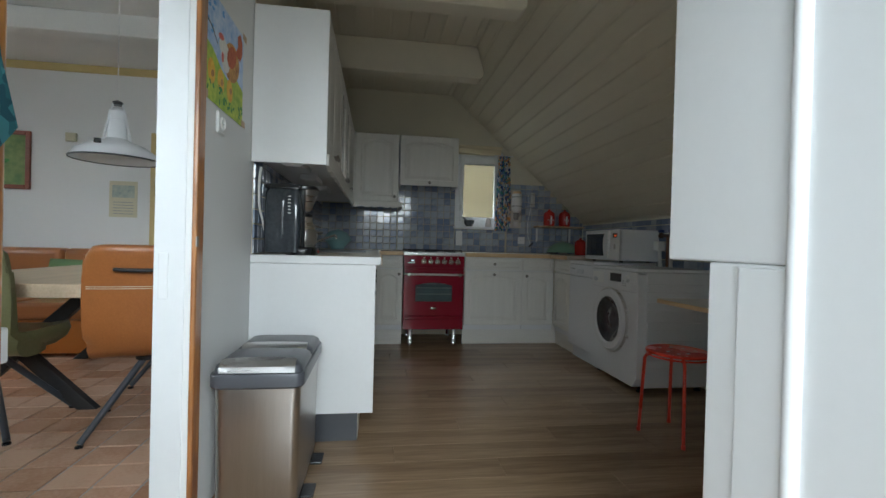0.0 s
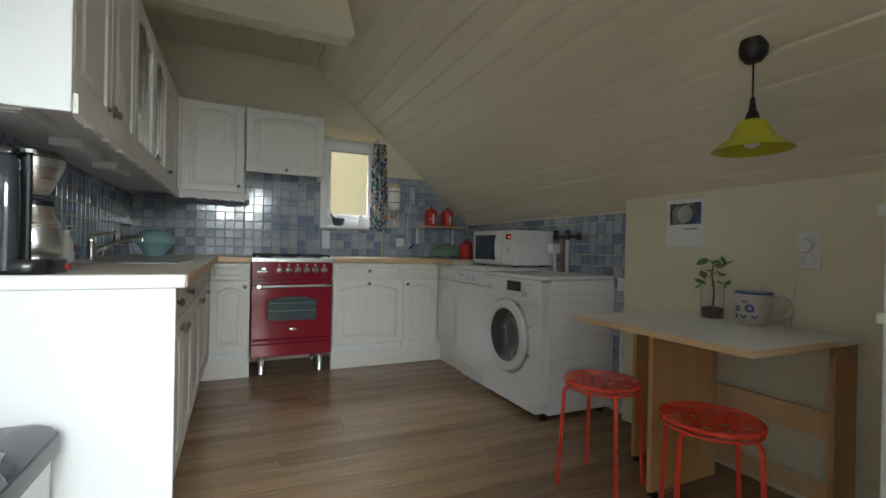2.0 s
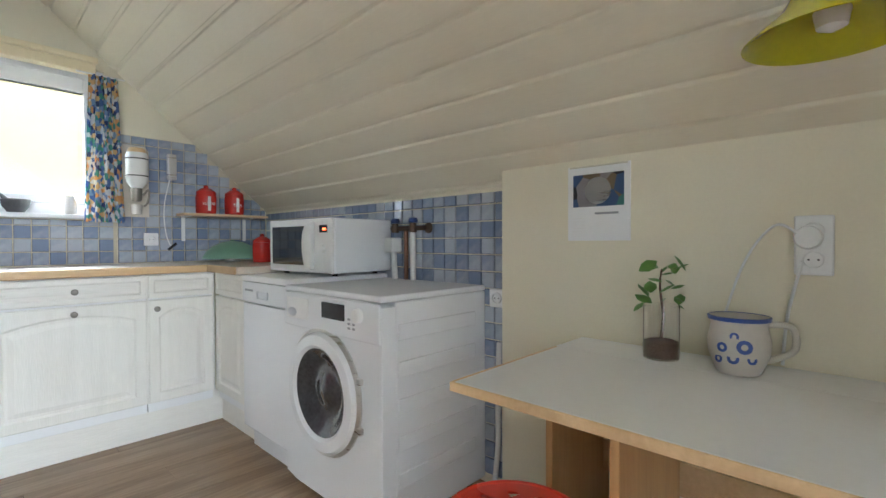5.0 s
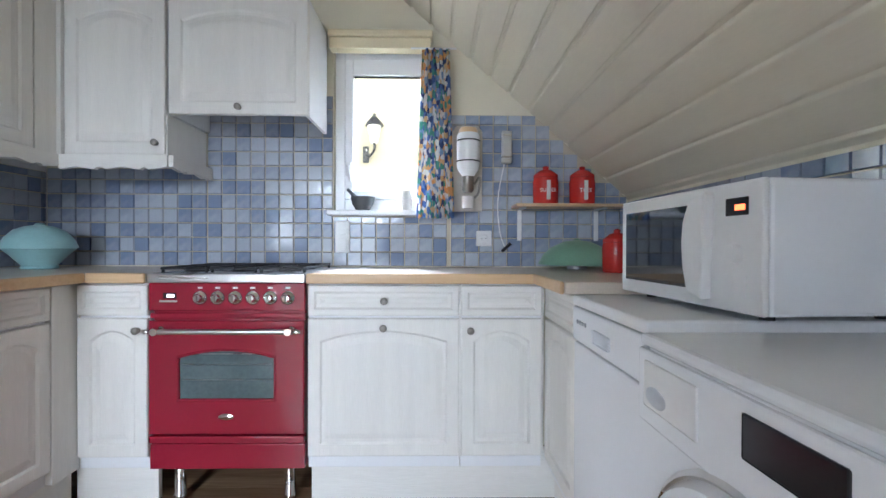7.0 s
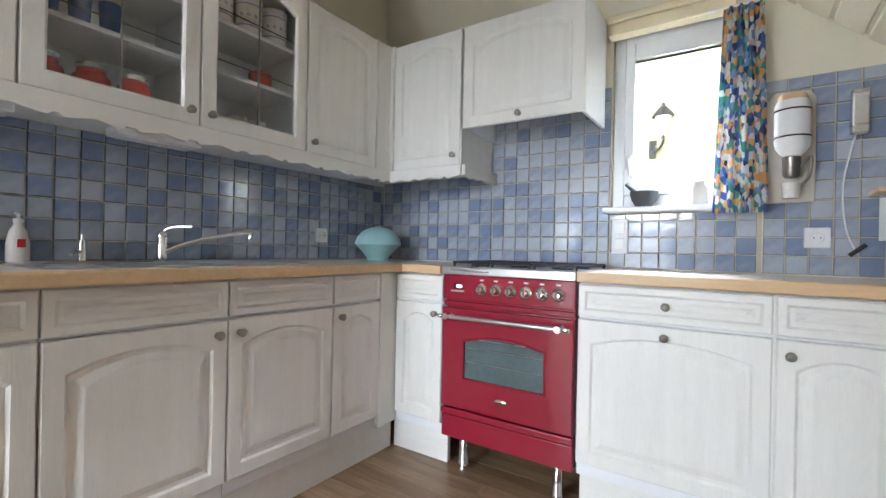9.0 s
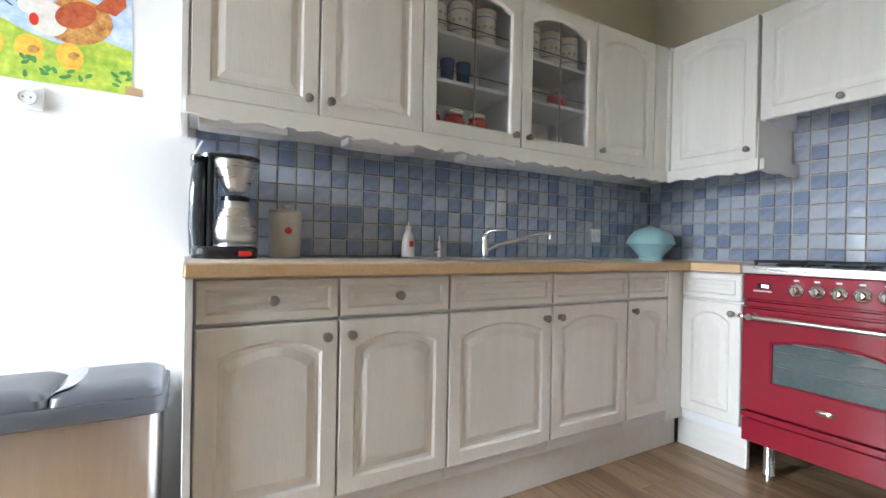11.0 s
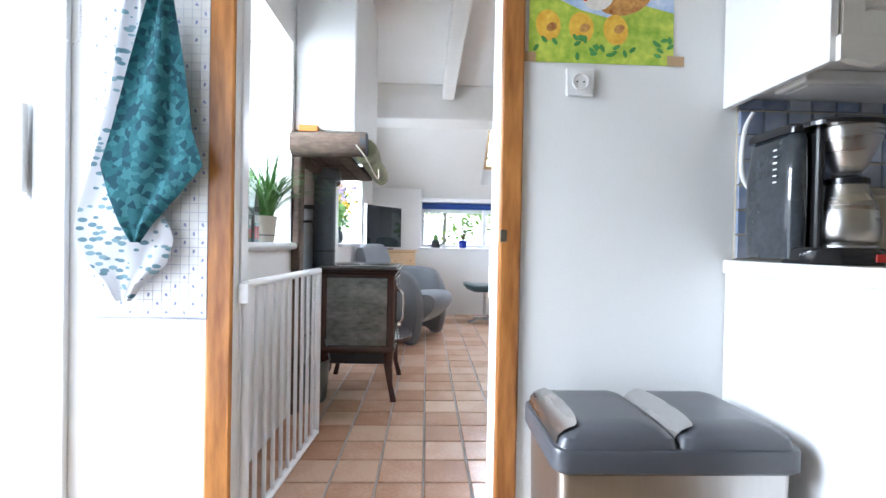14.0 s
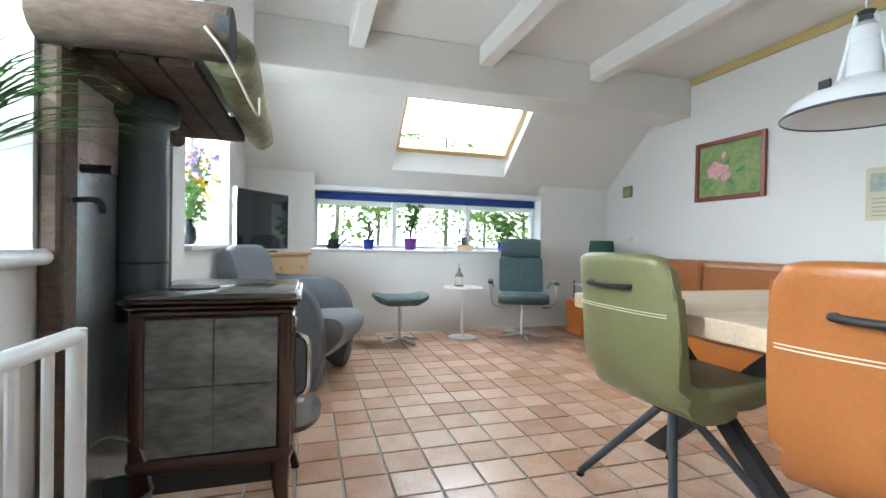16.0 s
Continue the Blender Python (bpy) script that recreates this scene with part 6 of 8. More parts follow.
t = thing("folded_cloth", (2.68, 1.44, 1.2505), "folded purple cloth on top of the freezer", "cloth")
M["purple_cloth"] = mat("purple_cloth", (0.16, 0.06, 0.30), 0.9, var=0.2, big=8, fine=200, bump=0.3)
for k in range(2):
    part("fold", loft([[(x, y, z) for x, y in rounded(0.20 - 0.01 * k - e, 0.33 - 0.012 * k - e, 0.02, 4)] for z, e in ((0.021 * k, 0.012), (0.021 * k + 0.005, 0), (0.021 * k + 0.015, 0), (0.021 * k + 0.0205, 0.014))]), M["purple_cloth"], t, smooth=True)

# ---- living room: windows ----
def bars_window(name, x0, x1, z0, z1, y, cols, rows, label):
    """A fixed frame in the south wall with glazing bars; y is its inner face."""
    t = thing(name, (0, y, 0), label, "window", kind="structure")
    fr = bmesh.new()
    for b in ((x0, x0 + 0.05, z0, z1), (x1 - 0.05, x1, z0, z1), (x0 + 0.0505, x1 - 0.0505, z0, z0 + 0.05), (x0 + 0.0505, x1 - 0.0505, z1 - 0.05, z1)):
        box(b[0], b[1], -0.06, 0.0, b[2], b[3], 0.004, bm=fr)
    part("window_frame", fr, M["gloss"], t)
    for i in range(1, cols):
        x = x0 + (x1 - x0) * i / cols
        part("glazing_bar", box(x - 0.011, x + 0.011, -0.045, -0.012, z0 + 0.051, z1 - 0.051, 0.003), M["gloss"], t)
    for j in range(1, rows):
        z = z0 + (z1 - z0) * j / rows
        part("glazing_bar", box(x0 + 0.051, x1 - 0.051, -0.043, -0.014, z - 0.009, z + 0.009, 0.003), M["gloss"], t)
    g = part("pane", box(x0 + 0.045, x1 - 0.045, -0.032, -0.028, z0 + 0.045, z1 - 0.045), M["pane"], t, "clear panes")
    g.visible_shadow = False
    return t


w = bars_window("window_3", -1.155, -0.152, 0.902, 1.998, 0.69, 3, 4, "white window with glazing bars above a deep sill")
part("handle", box(-1.135, -1.12, 0.005, 0.03, 1.42, 1.54, 0.004), M["gloss"], w, "white casement handle")
bars_window("window_4", -3.748, -2.452, 0.902, 1.948, 0.69, 3, 3, "white window with glazing bars beyond the stove")
t = thing("window_sill_south", (0, 0, 0), "deep white sill with a rounded nose", "sill", kind="structure")
part("board", box(-1.155, -0.15, 0.69, 0.955, 0.902, 0.932), M["gloss"], t)
part("nose", tube([(-1.21, 0.968, 0.915), (-0.125, 0.968, 0.915)], 0.019, 14), M["gloss"], t, smooth=True)
t = thing("window_sill_far", (0, 0, 0), "white sill below the far window", "sill", kind="structure")
part("board", box(-3.745, -2.45, 0.69, 0.985, 0.902, 0.93, 0.006), M["gloss"], t)


def long_window():
    t = thing("window_5", (WEST, 0, 0), "long low window in three lights with a blue blind", "window", kind="structure")
    y0, y1, z0, z1 = 1.602, 4.188, 0.895, 1.50
    fr = bmesh.new()
    for b in ((y0, y0 + 0.04, z0, z1), (y1 - 0.04, y1, z0, z1), (y0 + 0.0405, y1 - 0.0405, z0, z0 + 0.04), (y0 + 0.0405, y1 - 0.0405, z1 - 0.04, z1), (2.44, 2.49, z0 + 0.0405, z1 - 0.0405), (3.31, 3.36, z0 + 0.0405, z1 - 0.0405)):
        box(-0.24, -0.17, b[0], b[1], b[2], b[3], 0.004, bm=fr)
    part("window_frame", fr, M["gloss"], t)
    g = part("pane", box(-0.208, -0.204, y0 + 0.035, y1 - 0.035, z0 + 0.035, z1 - 0.035), M["pane"], t, "clear panes")
    g.visible_shadow = False
    part("window_sill", box(-0.169, 0.035, 1.57, 4.22, 0.868, 0.892, 0.006), M["gloss"], t, "white sill board")
    part("reveal_head", box(-0.235, -0.002, y0 + 0.001, y1 - 0.001, z1 + 0.002, z1 + 0.05), M["wall"], t)
    bl = part("blind", box(-0.16, -0.15, y0 + 0.01, y1 - 0.01, 1.415, 1.50), M["blue_fabric"], t, "folded blue blind")
    for z in (1.43, 1.455, 1.48):
        part("blind_fold", tube([(-0.149, y0 + 0.01, z), (-0.149, y1 - 0.01, z)], 0.012, 10), M["blue_fabric"], bl, smooth=True)
    return t


long_window()


def skylight():
    t = thing("skylight", (0, 0, 0), "tilted roof window with a pine sash and white reveal", "window", kind="structure")
    sl = math.hypot(1, 0.853)
    nx, nz = -0.853 / sl, 1 / sl

    def pt(x, off):
        return (x + nx * off, west_z(x) + nz * off)
    for name, ya, yb, m in (("reveal", SKY_A + 0.001, SKY_A + 0.012, M["gloss"]), ("reveal", SKY_B - 0.012, SKY_B - 0.001, M["gloss"])):
        part(name, slab([pt(SKY_X0, 0.0), pt(SKY_X1, 0.0), pt(SKY_X1 - 0.02, 0.17), pt(SKY_X0 + 0.02, 0.17)], ya, yb, "y"), m, t)
    part("reveal", slab([pt(SKY_X0, 0.0), pt(SKY_X0 + 0.012, 0.0), pt(SKY_X0 + 0.14, 0.17), pt(SKY_X0 + 0.12, 0.17)], SKY_A + 0.013, SKY_B - 0.013, "y"), M["gloss"], t, "white bottom reveal")
    part("reveal", slab([pt(SKY_X1 - 0.012, 0.0), pt(SKY_X1, 0.0), pt(SKY_X1, 0.17), pt(SKY_X1 - 0.012, 0.17)], SKY_A + 0.013, SKY_B - 0.013, "y"), M["gloss"], t)
    xa, xb = SKY_X0 + 0.14, SKY_X1
    def bar(x0, x1, ya, yb):
        return slab([pt(x0, 0.10), pt(x1, 0.10), pt(x1, 0.15), pt(x0, 0.15)], ya, yb, "y", bev=0.004)
    part("sash_rail", bar(xa, xa + 0.04, SKY_A + 0.013, SKY_B - 0.013), M["sash_pine"], t, "pale pine rail")
    part("sash_rail", bar(xb - 0.035, xb - 0.013, SKY_A + 0.013, SKY_B - 0.013), M["sash_pine"], t, "pale pine rail")
    for ya in (SKY_A + 0.013, SKY_B - 0.063):
        part("sash_stile", bar(xa + 0.041, xb - 0.036, ya, ya + 0.05), M["sash_pine"], t, "pale pine stile")
    g = part("pane", slab([pt(xa + 0.03, 0.125), pt(xb - 0.02, 0.125), pt(xb - 0.02, 0.129), pt(xa + 0.03, 0.129)], SKY_A + 0.05, SKY_B - 0.05, "y"), M["pane"], t, "clear pane")
    g.visible_shadow = False
    return t


M["table_oak"] = wood("pale_table_oak", (0.48, 0.36, 0.24), (0.66, 0.53, 0.38), 0.5, "y", 8)
M["sash_pine"] = wood("pale_pine", (0.58, 0.38, 0.17), (0.72, 0.52, 0.27), 0.4, "y", 8)
skylight()

# ---- hearth ----
struct("chimney_breast", box(-2.22, -1.20, SOUTH + 0.001, 1.28, 1.545, CEIL, 0.01), M["wall"], "white chimney breast above the log mantel")
M["slate"] = mat("blue_grey_metal_plate", (0.50, 0.54, 0.57), 0.36, 0.6, var=0.2, big=3, fine=60, bump=0.05)
M["tin_tiles"] = mat("brown_embossed_plate", (0.30, 0.22, 0.21), 0.5, var=0.4, big=18, fine=60, bump=0.8, tint=(0.50, 0.44, 0.43))
t = thing("hearth_surround", (0, 0, 0), "log mantel on dark posts above the stove", "fireplace")
part("post", box(-1.25, -1.165, SOUTH + 0.001, 1.0, 0.0, 1.40, 0.012), M["log"], t, "dark timber post")
part("post", box(-2.05, -1.96, SOUTH + 0.001, 1.0, 0.0, 1.40, 0.012), M["log"], t, "dark timber post")
part("back_plate", box(-1.959, -1.252, SOUTH + 0.001, SOUTH + 0.02, 0.0, 1.15), M["slate"], t, "blue-grey metal back plate")
part("relief_plate", box(-1.959, -1.252, SOUTH + 0.001, SOUTH + 0.025, 1.151, 1.40, 0.004), M["tin_tiles"], t, "embossed brown plate")


def log_bar(a, b, r, seed, seg=16, taper=1.0):
    a, b = Vector(a), Vector(b)
    rnd = random.Random(seed)
    d = (b - a).normalized()
    side = d.orthogonal().normalized()
    up = d.cross(side)
    loops, n = [], 22
    for k in range(n + 1):
        u = k / n
        rr = r * (1 + (taper - 1) * u)
        loops.append([a + (b - a) * u + rr * (1 + 0.10 * noise.noise(Vector((3 * u + seed, 2.2 * math.cos(2 * math.pi * i / seg), 2.2 * math.sin(2 * math.pi * i / seg)))) + 0.03 * noise.noise(Vector((14 * u, 6 * math.cos(2 * math.pi * i / seg), seed)))) * (math.cos(2 * math.pi * i / seg) * side + math.sin(2 * math.pi * i / seg) * up) for i in range(seg)])
    return loft(loops)


part("side_log", log_bar((-1.17, SOUTH + 0.002, 1.465), (-1.17, 1.345, 1.470), 0.066, 2), M["log"], t, "weathered side log", True)
part("log_end", lathe([(0.0, 0.004), (0.05, 0.004), (0.064, 0.002), (0.067, -0.03)], 20, pose(-1.17, 1.349, 1.470, -90, 0, 0)), M["endgrain"], t, "dark sawn end", True)
part("front_log", log_bar((-1.245, 1.33, 1.455), (-2.22, 1.32, 1.445), 0.066, 5, taper=0.85), M["moss"], t, "mossy front log", True)
part("side_log", log_bar((-2.17, SOUTH + 0.002, 1.465), (-2.17, 1.25, 1.465), 0.055, 9), M["log"], t, "weathered side log", True)
for y in (1.03, 1.12, 1.21):
    part("plank", box(-2.11, -1.24, y - 0.042, y + 0.042, 1.402 + 0.002 * (y > 1.1), 1.425, 0.005), M["log"], t, "old brown plank")
part("back_log", log_bar((-1.24, 1.0, 1.385), (-2.1, 1.0, 1.385), 0.032, 12), M["log"], t, "dark cross log", True)
part("string", tube(curve([(-1.10, 1.30, 1.455), (-1.13, 1.345, 1.40), (-1.25, 1.40, 1.30), (-1.30, 1.40, 1.36)], 6), 0.004, 6), M["stitch"], t, "pale string")
part("damper_knob", tube([(-1.33, 0.97, 1.14), (-1.33, 1.04, 1.14)], 0.012, 8), M["iron"], t)
part("hook", tube(curve([(-1.22, 1.0, 1.05), (-1.22, 1.05, 1.05), (-1.22, 1.06, 1.02)], 4), 0.007, 8), M["iron"], t)
t = thing("match_box", (-1.19, 1.04, 1.533), "small orange box on the mantel log", "box")
part("box", box(-0.03, 0.03, -0.055, 0.045, 0.0, 0.035, 0.003), M["orange_leather"], t)

# flue and stove
t = thing("flue_pipe", (-1.60, 1.028, 0), "dark grey flue pipe behind the stove", "pipe")
M["flue"] = mat("dark_flue_steel", (0.09, 0.105, 0.12), 0.33, 0.8, var=0.15, big=3, fine=60, bump=0.03, stretch=(1, 1, 0.3))
part("pipe", lathe([(0.072, 0.70), (0.072, 1.35)], 32), M["flue"], t, smooth=True)
part("collar", lathe([(0.073, 1.325), (0.095, 1.33), (0.100, 1.335), (0.102, 1.36), (0.100, 1.395), (0.07, 1.401)], 32), M["flue"], t, "dark steel collar", True)
part("seam", lathe([(0.0735, 0.88), (0.0735, 0.888)], 32, cap=False), M["iron"], t)


def wood_stove():
    t = thing("wood_stove", (-1.665, 1.275, 0), "brown enamel wood stove with grey soapstone sides", "stove")
    hx, hy = 0.27, 0.22
    part("body", box(-hx + 0.02, hx - 0.012, -hy + 0.02, hy - 0.02, 0.27, 0.745, 0.004), M["iron"], t)
    for sx in (-1, 1):
        for sy in (-1, 1):
            part("corner_post", loft([[(sx * (hx - 0.018) + x, sy * (hy - 0.022) + y, z) for x, y in rounded(0.036, 0.044, 0.012, 3)] for z in (0.30, 0.745)]), M["brown_enamel"], t, smooth=True)
    for sx in (-1, 1):
        for iy in (0, 1):
            for iz in (0, 1):
                y0, z0 = -0.178 + 0.179 * iy, 0.329 + 0.2005 * iz
                part("soapstone_panel", box(sx * (hx - 0.008) - 0.006, sx * (hx - 0.008) + 0.006, y0, y0 + 0.1765, z0, z0 + 0.198, 0.002), M["soapstone"], t, "grey veined soapstone")
    for z, e, h in ((0.285, 0.008, 0.04), (0.735, 0.004, 0.02), (0.757, 0.016, 0.014), (0.773, 0.026, 0.014)):
        part("moulding", loft([[(x, y, z + dz) for x, y in rounded(2 * (hx + e + de), 2 * (hy + e + de), 0.03, 4)] for dz, de in ((0, -0.006), (h * 0.3, 0), (h * 0.7, 0), (h, -0.006))]), M["brown_enamel"], t, "glossy brown moulding", True)
    part("top_plate", loft([[(x, y, z) for x, y in rounded(2 * (hx + 0.012 - e), 2 * (hy + 0.012 - e), 0.03, 4)] for z, e in ((0.788, 0), (0.797, 0), (0.801, 0.006))]), M["soap_top"], t, "polished dark top", True)
    part("lid", lathe([(0.075, 0.8015), (0.075, 0.806), (0.06, 0.807), (0, 0.807)], 24, pose(0.08, -0.09, 0)), M["iron"], t)
    for sx in (-1, 1):
        for sy in (-1, 1):
            x, y = sx * (hx - 0.03), sy * (hy - 0.03)
            part("leg", loft([[(x + sx * dx + u, y + sy * dx + v, z) for u, v in rounded(s, s, s * 0.3, 3)] for z, s, dx in ((0.0, 0.036, 0.035), (0.02, 0.034, 0.032), (0.10, 0.032, 0.012), (0.20, 0.05, 0.0), (0.29, 0.06, 0.0))]), M["brown_enamel"], t, "curved enamel leg", True)
    part("ash_pan", box(-hx + 0.03, hx - 0.02, -hy + 0.04, hy - 0.05, 0.215, 0.275, 0.004), M["iron"], t)
    d = part("door", box(-hx + 0.05, hx - 0.05, hy - 0.018, hy + 0.006, 0.34, 0.725, 0.008), M["brown_enamel"], t)
    part("door_window", box(-hx + 0.09, hx - 0.09, hy + 0.0065, hy + 0.010, 0.40, 0.68, 0.002), M["dark_glass"], d, "dark stove window")
    part("door_handle", tube(curve([(hx - 0.07, hy + 0.006, 0.66), (hx - 0.055, hy + 0.045, 0.64), (hx - 0.06, hy + 0.05, 0.56), (hx - 0.055, hy + 0.045, 0.48), (hx - 0.07, hy + 0.006, 0.46)], 5), 0.009, 10), M["chrome"], d, "nickel door handle", True)
    part("ash_lip", loft([[(x, hy + 0.0 + abs(y), z) for x, y in [(0.20 * math.cos(a), 0.10 * math.sin(a)) for a in [math.pi * k / 14 for k in range(15)]] + [(-0.20, 0.0), (0.20, 0.0)]] for z in (0.335, 0.352)]), M["brown_enamel"], t, "half-round enamel ledge", True)
    part("air_knob", lathe([(0.0, 0.02), (0.01, 0.018), (0.014, 0.0)], 12, pose(hx - 0.05, hy + 0.02, 0.45, -90, 0, 0)), M["chrome"], t, smooth=True)
    return t


M["soap_top"] = mat("polished_stone_top", (0.10, 0.105, 0.10), 0.16, var=0.2, big=8, fine=40, bump=0.02, coat=0.3)
wood_stove()
t = thing("coal_bucket", (-1.40, 1.02, 0), "grey-green metal bucket beside the stove", "bucket")
M["zinc"] = mat("grey_green_zinc", (0.20, 0.23, 0.21), 0.4, 0.5, var=0.15)
part("body", lathe([(0.075, 0.0), (0.08, 0.01), (0.10, 0.24), (0.105, 0.245), (0.098, 0.246), (0.075, 0.02), (0, 0.02)], 28), M["zinc"], t, smooth=True)
part("handle", tube(curve([(0.0, -0.10, 0.24), (0.0, -0.07, 0.36), (0.0, 0.0, 0.40), (0.0, 0.07, 0.36), (0.0, 0.10, 0.24)], 5), 0.005, 8), M["zinc"], t, smooth=True)


# ---- safety gate ----
def gate():
    t = thing("safety_gate", (-0.05, 1.162, 0), "white metal safety gate swung open into the room", "gate", rz=176.7)
    L = 0.70
    part("top_rail", tube([(0.0, 0, 0.812), (L, 0, 0.812)], 0.013, 10), M["gloss"], t, smooth=True)
    part("bottom_rail", tube([(0.0, 0, 0.09), (L, 0, 0.09)], 0.013, 10), M["gloss"], t, smooth=True)
    for x in (0.0, L):
        part("end_post", tube([(x, 0, 0.08), (x, 0, 0.822)], 0.013, 10), M["gloss"], t, smooth=True)
    for k in range(1, 10):
        part("bar", tube([(L * k / 10, 0, 0.095), (L * k / 10, 0, 0.807)], 0.0075, 8), M["gloss"], t, smooth=True)
    for z in (0.12, 0.79):
        part("hinge_block", box(-0.036, -0.010, -0.022, 0.010, z - 0.03, z + 0.03, 0.004), M["gloss"], t, "white hinge block")
        part("hinge_bolt", tube([(-0.030, -0.006, z), (0.0, 0.0, z)], 0.007, 8), M["steel"], t)
    return t


gate()

# things on the sill
t = thing("grass_plant", (-0.965, 0.865, 0.9325), "grassy plant in a white and grey pot", "plant")
t.scale = (1.12, 1.12, 1.12)
part("pot", lathe([(0.052, 0.0), (0.056, 0.004), (0.066, 0.10), (0.068, 0.115), (0.062, 0.115), (0.058, 0.09), (0, 0.09)], 28), M["cream_pot"], t, "ribbed white pot", True)
part("pot_band", lathe([(0.0535, 0.001), (0.0595, 0.034)], 28, cap=False), M["dark_plastic"], t, "dark grey dipped base", True)
tagged(part("grass_tuft", blades(230, 0.045, 0.40, 0.46, Matrix.Translation((0, 0, 0.09)), 1.3), M["grass_leaf"], t, "long green blades", True), kind="stuff")
M["tin_roof"] = mat("pale_tin_roof", (0.55, 0.57, 0.60), 0.4, 0.5, var=0.1)
t = thing("house_ornament", (-0.76, 0.87, 0.9325), "grey metal toy houses with red candle lights", "ornament")
body = part("low_house", box(-0.045, 0.065, -0.045, 0.012, 0.0, 0.125, 0.002), M["zinc"], t, "low grey metal house")
part("roof", slab([(-0.05, 0.1255), (0.018, 0.1255), (-0.016, 0.172)], -0.047, 0.067, "x"), M["tin_roof"], body, "pale sloping metal roof")
for x in (-0.022, 0.020, 0.048):
    part("window", box(x - 0.012, x + 0.012, 0.0125, 0.0145, 0.018, 0.062), M["red_pot"] if x < 0.03 else M["soap"], body, "candle-lit window")
    part("window", box(x - 0.012, x + 0.012, 0.0125, 0.0145, 0.076, 0.105), M["soap"], body, "pale window")
tower = part("tall_house", slab([(-0.105, 0.0), (-0.0465, 0.0), (-0.0465, 0.16), (-0.058, 0.20), (-0.0755, 0.29), (-0.093, 0.20), (-0.105, 0.16)], -0.030, 0.022, "y", bev=0.0015), M["zinc"], t, "tall gabled metal house")
for z0, z1, m in ((0.015, 0.075, "red_pot"), (0.09, 0.125, "soap"), (0.14, 0.165, "iron")):
    for x in (-0.090, -0.062):
        part("window", box(x - 0.009, x + 0.009, 0.0225, 0.0245, z0, z1), M[m], tower, "small window")
t = thing("succulent", (-0.61, 0.85, 0.9325), "small dark green succulent in a pale pot", "plant")
part("pot", lathe([(0.04, 0), (0.055, 0.10), (0.05, 0.10), (0.045, 0.08), (0, 0.08)], 24), M["cream_pot"], t, smooth=True)
rnd = random.Random(11)
part("foliage", leaves([(rnd.gauss(0, 0.022), rnd.gauss(0, 0.022), rnd.uniform(0.09, 0.17)) for _ in range(40)], 0.02), M["leaf"], t, smooth=True)


def flower_vase():
    t = thing("flower_vase", (-2.93, 0.86, 0.9305), "vase of lilac and yellow flowers on the sill", "flowers")
    part("vase", lathe([(0.03, 0), (0.045, 0.03), (0.04, 0.10), (0.022, 0.13), (0.026, 0.15), (0, 0.14)], 20), M["dark_glass"], t, smooth=True)
    rnd = random.Random(21)
    stems, yel, lil, gre = bmesh.new(), [], [], []
    for k in range(38):
        a, r, h = rnd.uniform(0, 6.28), rnd.uniform(0.03, 0.19), rnd.uniform(0.25, 0.58)
        tip = (r * math.cos(a), r * math.sin(a), h)
        tube(curve([(0, 0, 0.1), (tip[0] * 0.4, tip[1] * 0.4, h * 0.6), tip], 3), 0.0025, 5, stems)
        (yel if k % 2 else lil).extend([(tip[0] + rnd.gauss(0, 0.016), tip[1] + rnd.gauss(0, 0.016), tip[2] + rnd.gauss(0, 0.014)) for _ in range(7)])
        gre.extend([(tip[0] * q + rnd.gauss(0, 0.02), tip[1] * q + rnd.gauss(0, 0.02), h * q) for q in (0.5, 0.65, 0.8)])
    tagged(part("stems", stems, M["leaf"], t), kind="stuff")
    part("foliage", leaves(gre, 0.03, seed=3), M["leaf"], t, smooth=True)
    tagged(part("yellow_petals", leaves(yel, 0.024, seed=5), M["yellow_petal"], t, "yellow petals"), kind="stuff")
    tagged(part("lilac_petals", leaves(lil, 0.024, seed=6), M["lilac_petal"], t, "lilac petals"), kind="stuff")
    return t


M["yellow_petal"] = mat("yellow_petal", (0.78, 0.55, 0.03), 0.6, var=0.1)
M["lilac_petal"] = mat("lilac_petal", (0.55, 0.42, 0.72), 0.6, var=0.15)
flower_vase()


# ---- seating ----
def bulged(profile, x0, x1, puff, n=7):
    """A padded slab: a side outline (y, z) swept along x, swelling towards the middle and drawn in at both faces."""
    cy = sum(p[0] for p in profile) / len(profile)
    cz = sum(p[1] for p in profile) / len(profile)
    loops = []
    for k in range(n):
        u = k / (n - 1)
        e = math.sqrt(max(0.0, 1 - abs(2 * u - 1) ** 4))
        q = 1 - puff * (1 - e)
        loops.append([(x0 + (x1 - x0) * u, cy + (y - cy) * q, cz + (z - cz) * q) for y, z in profile])
    return loft(loops)


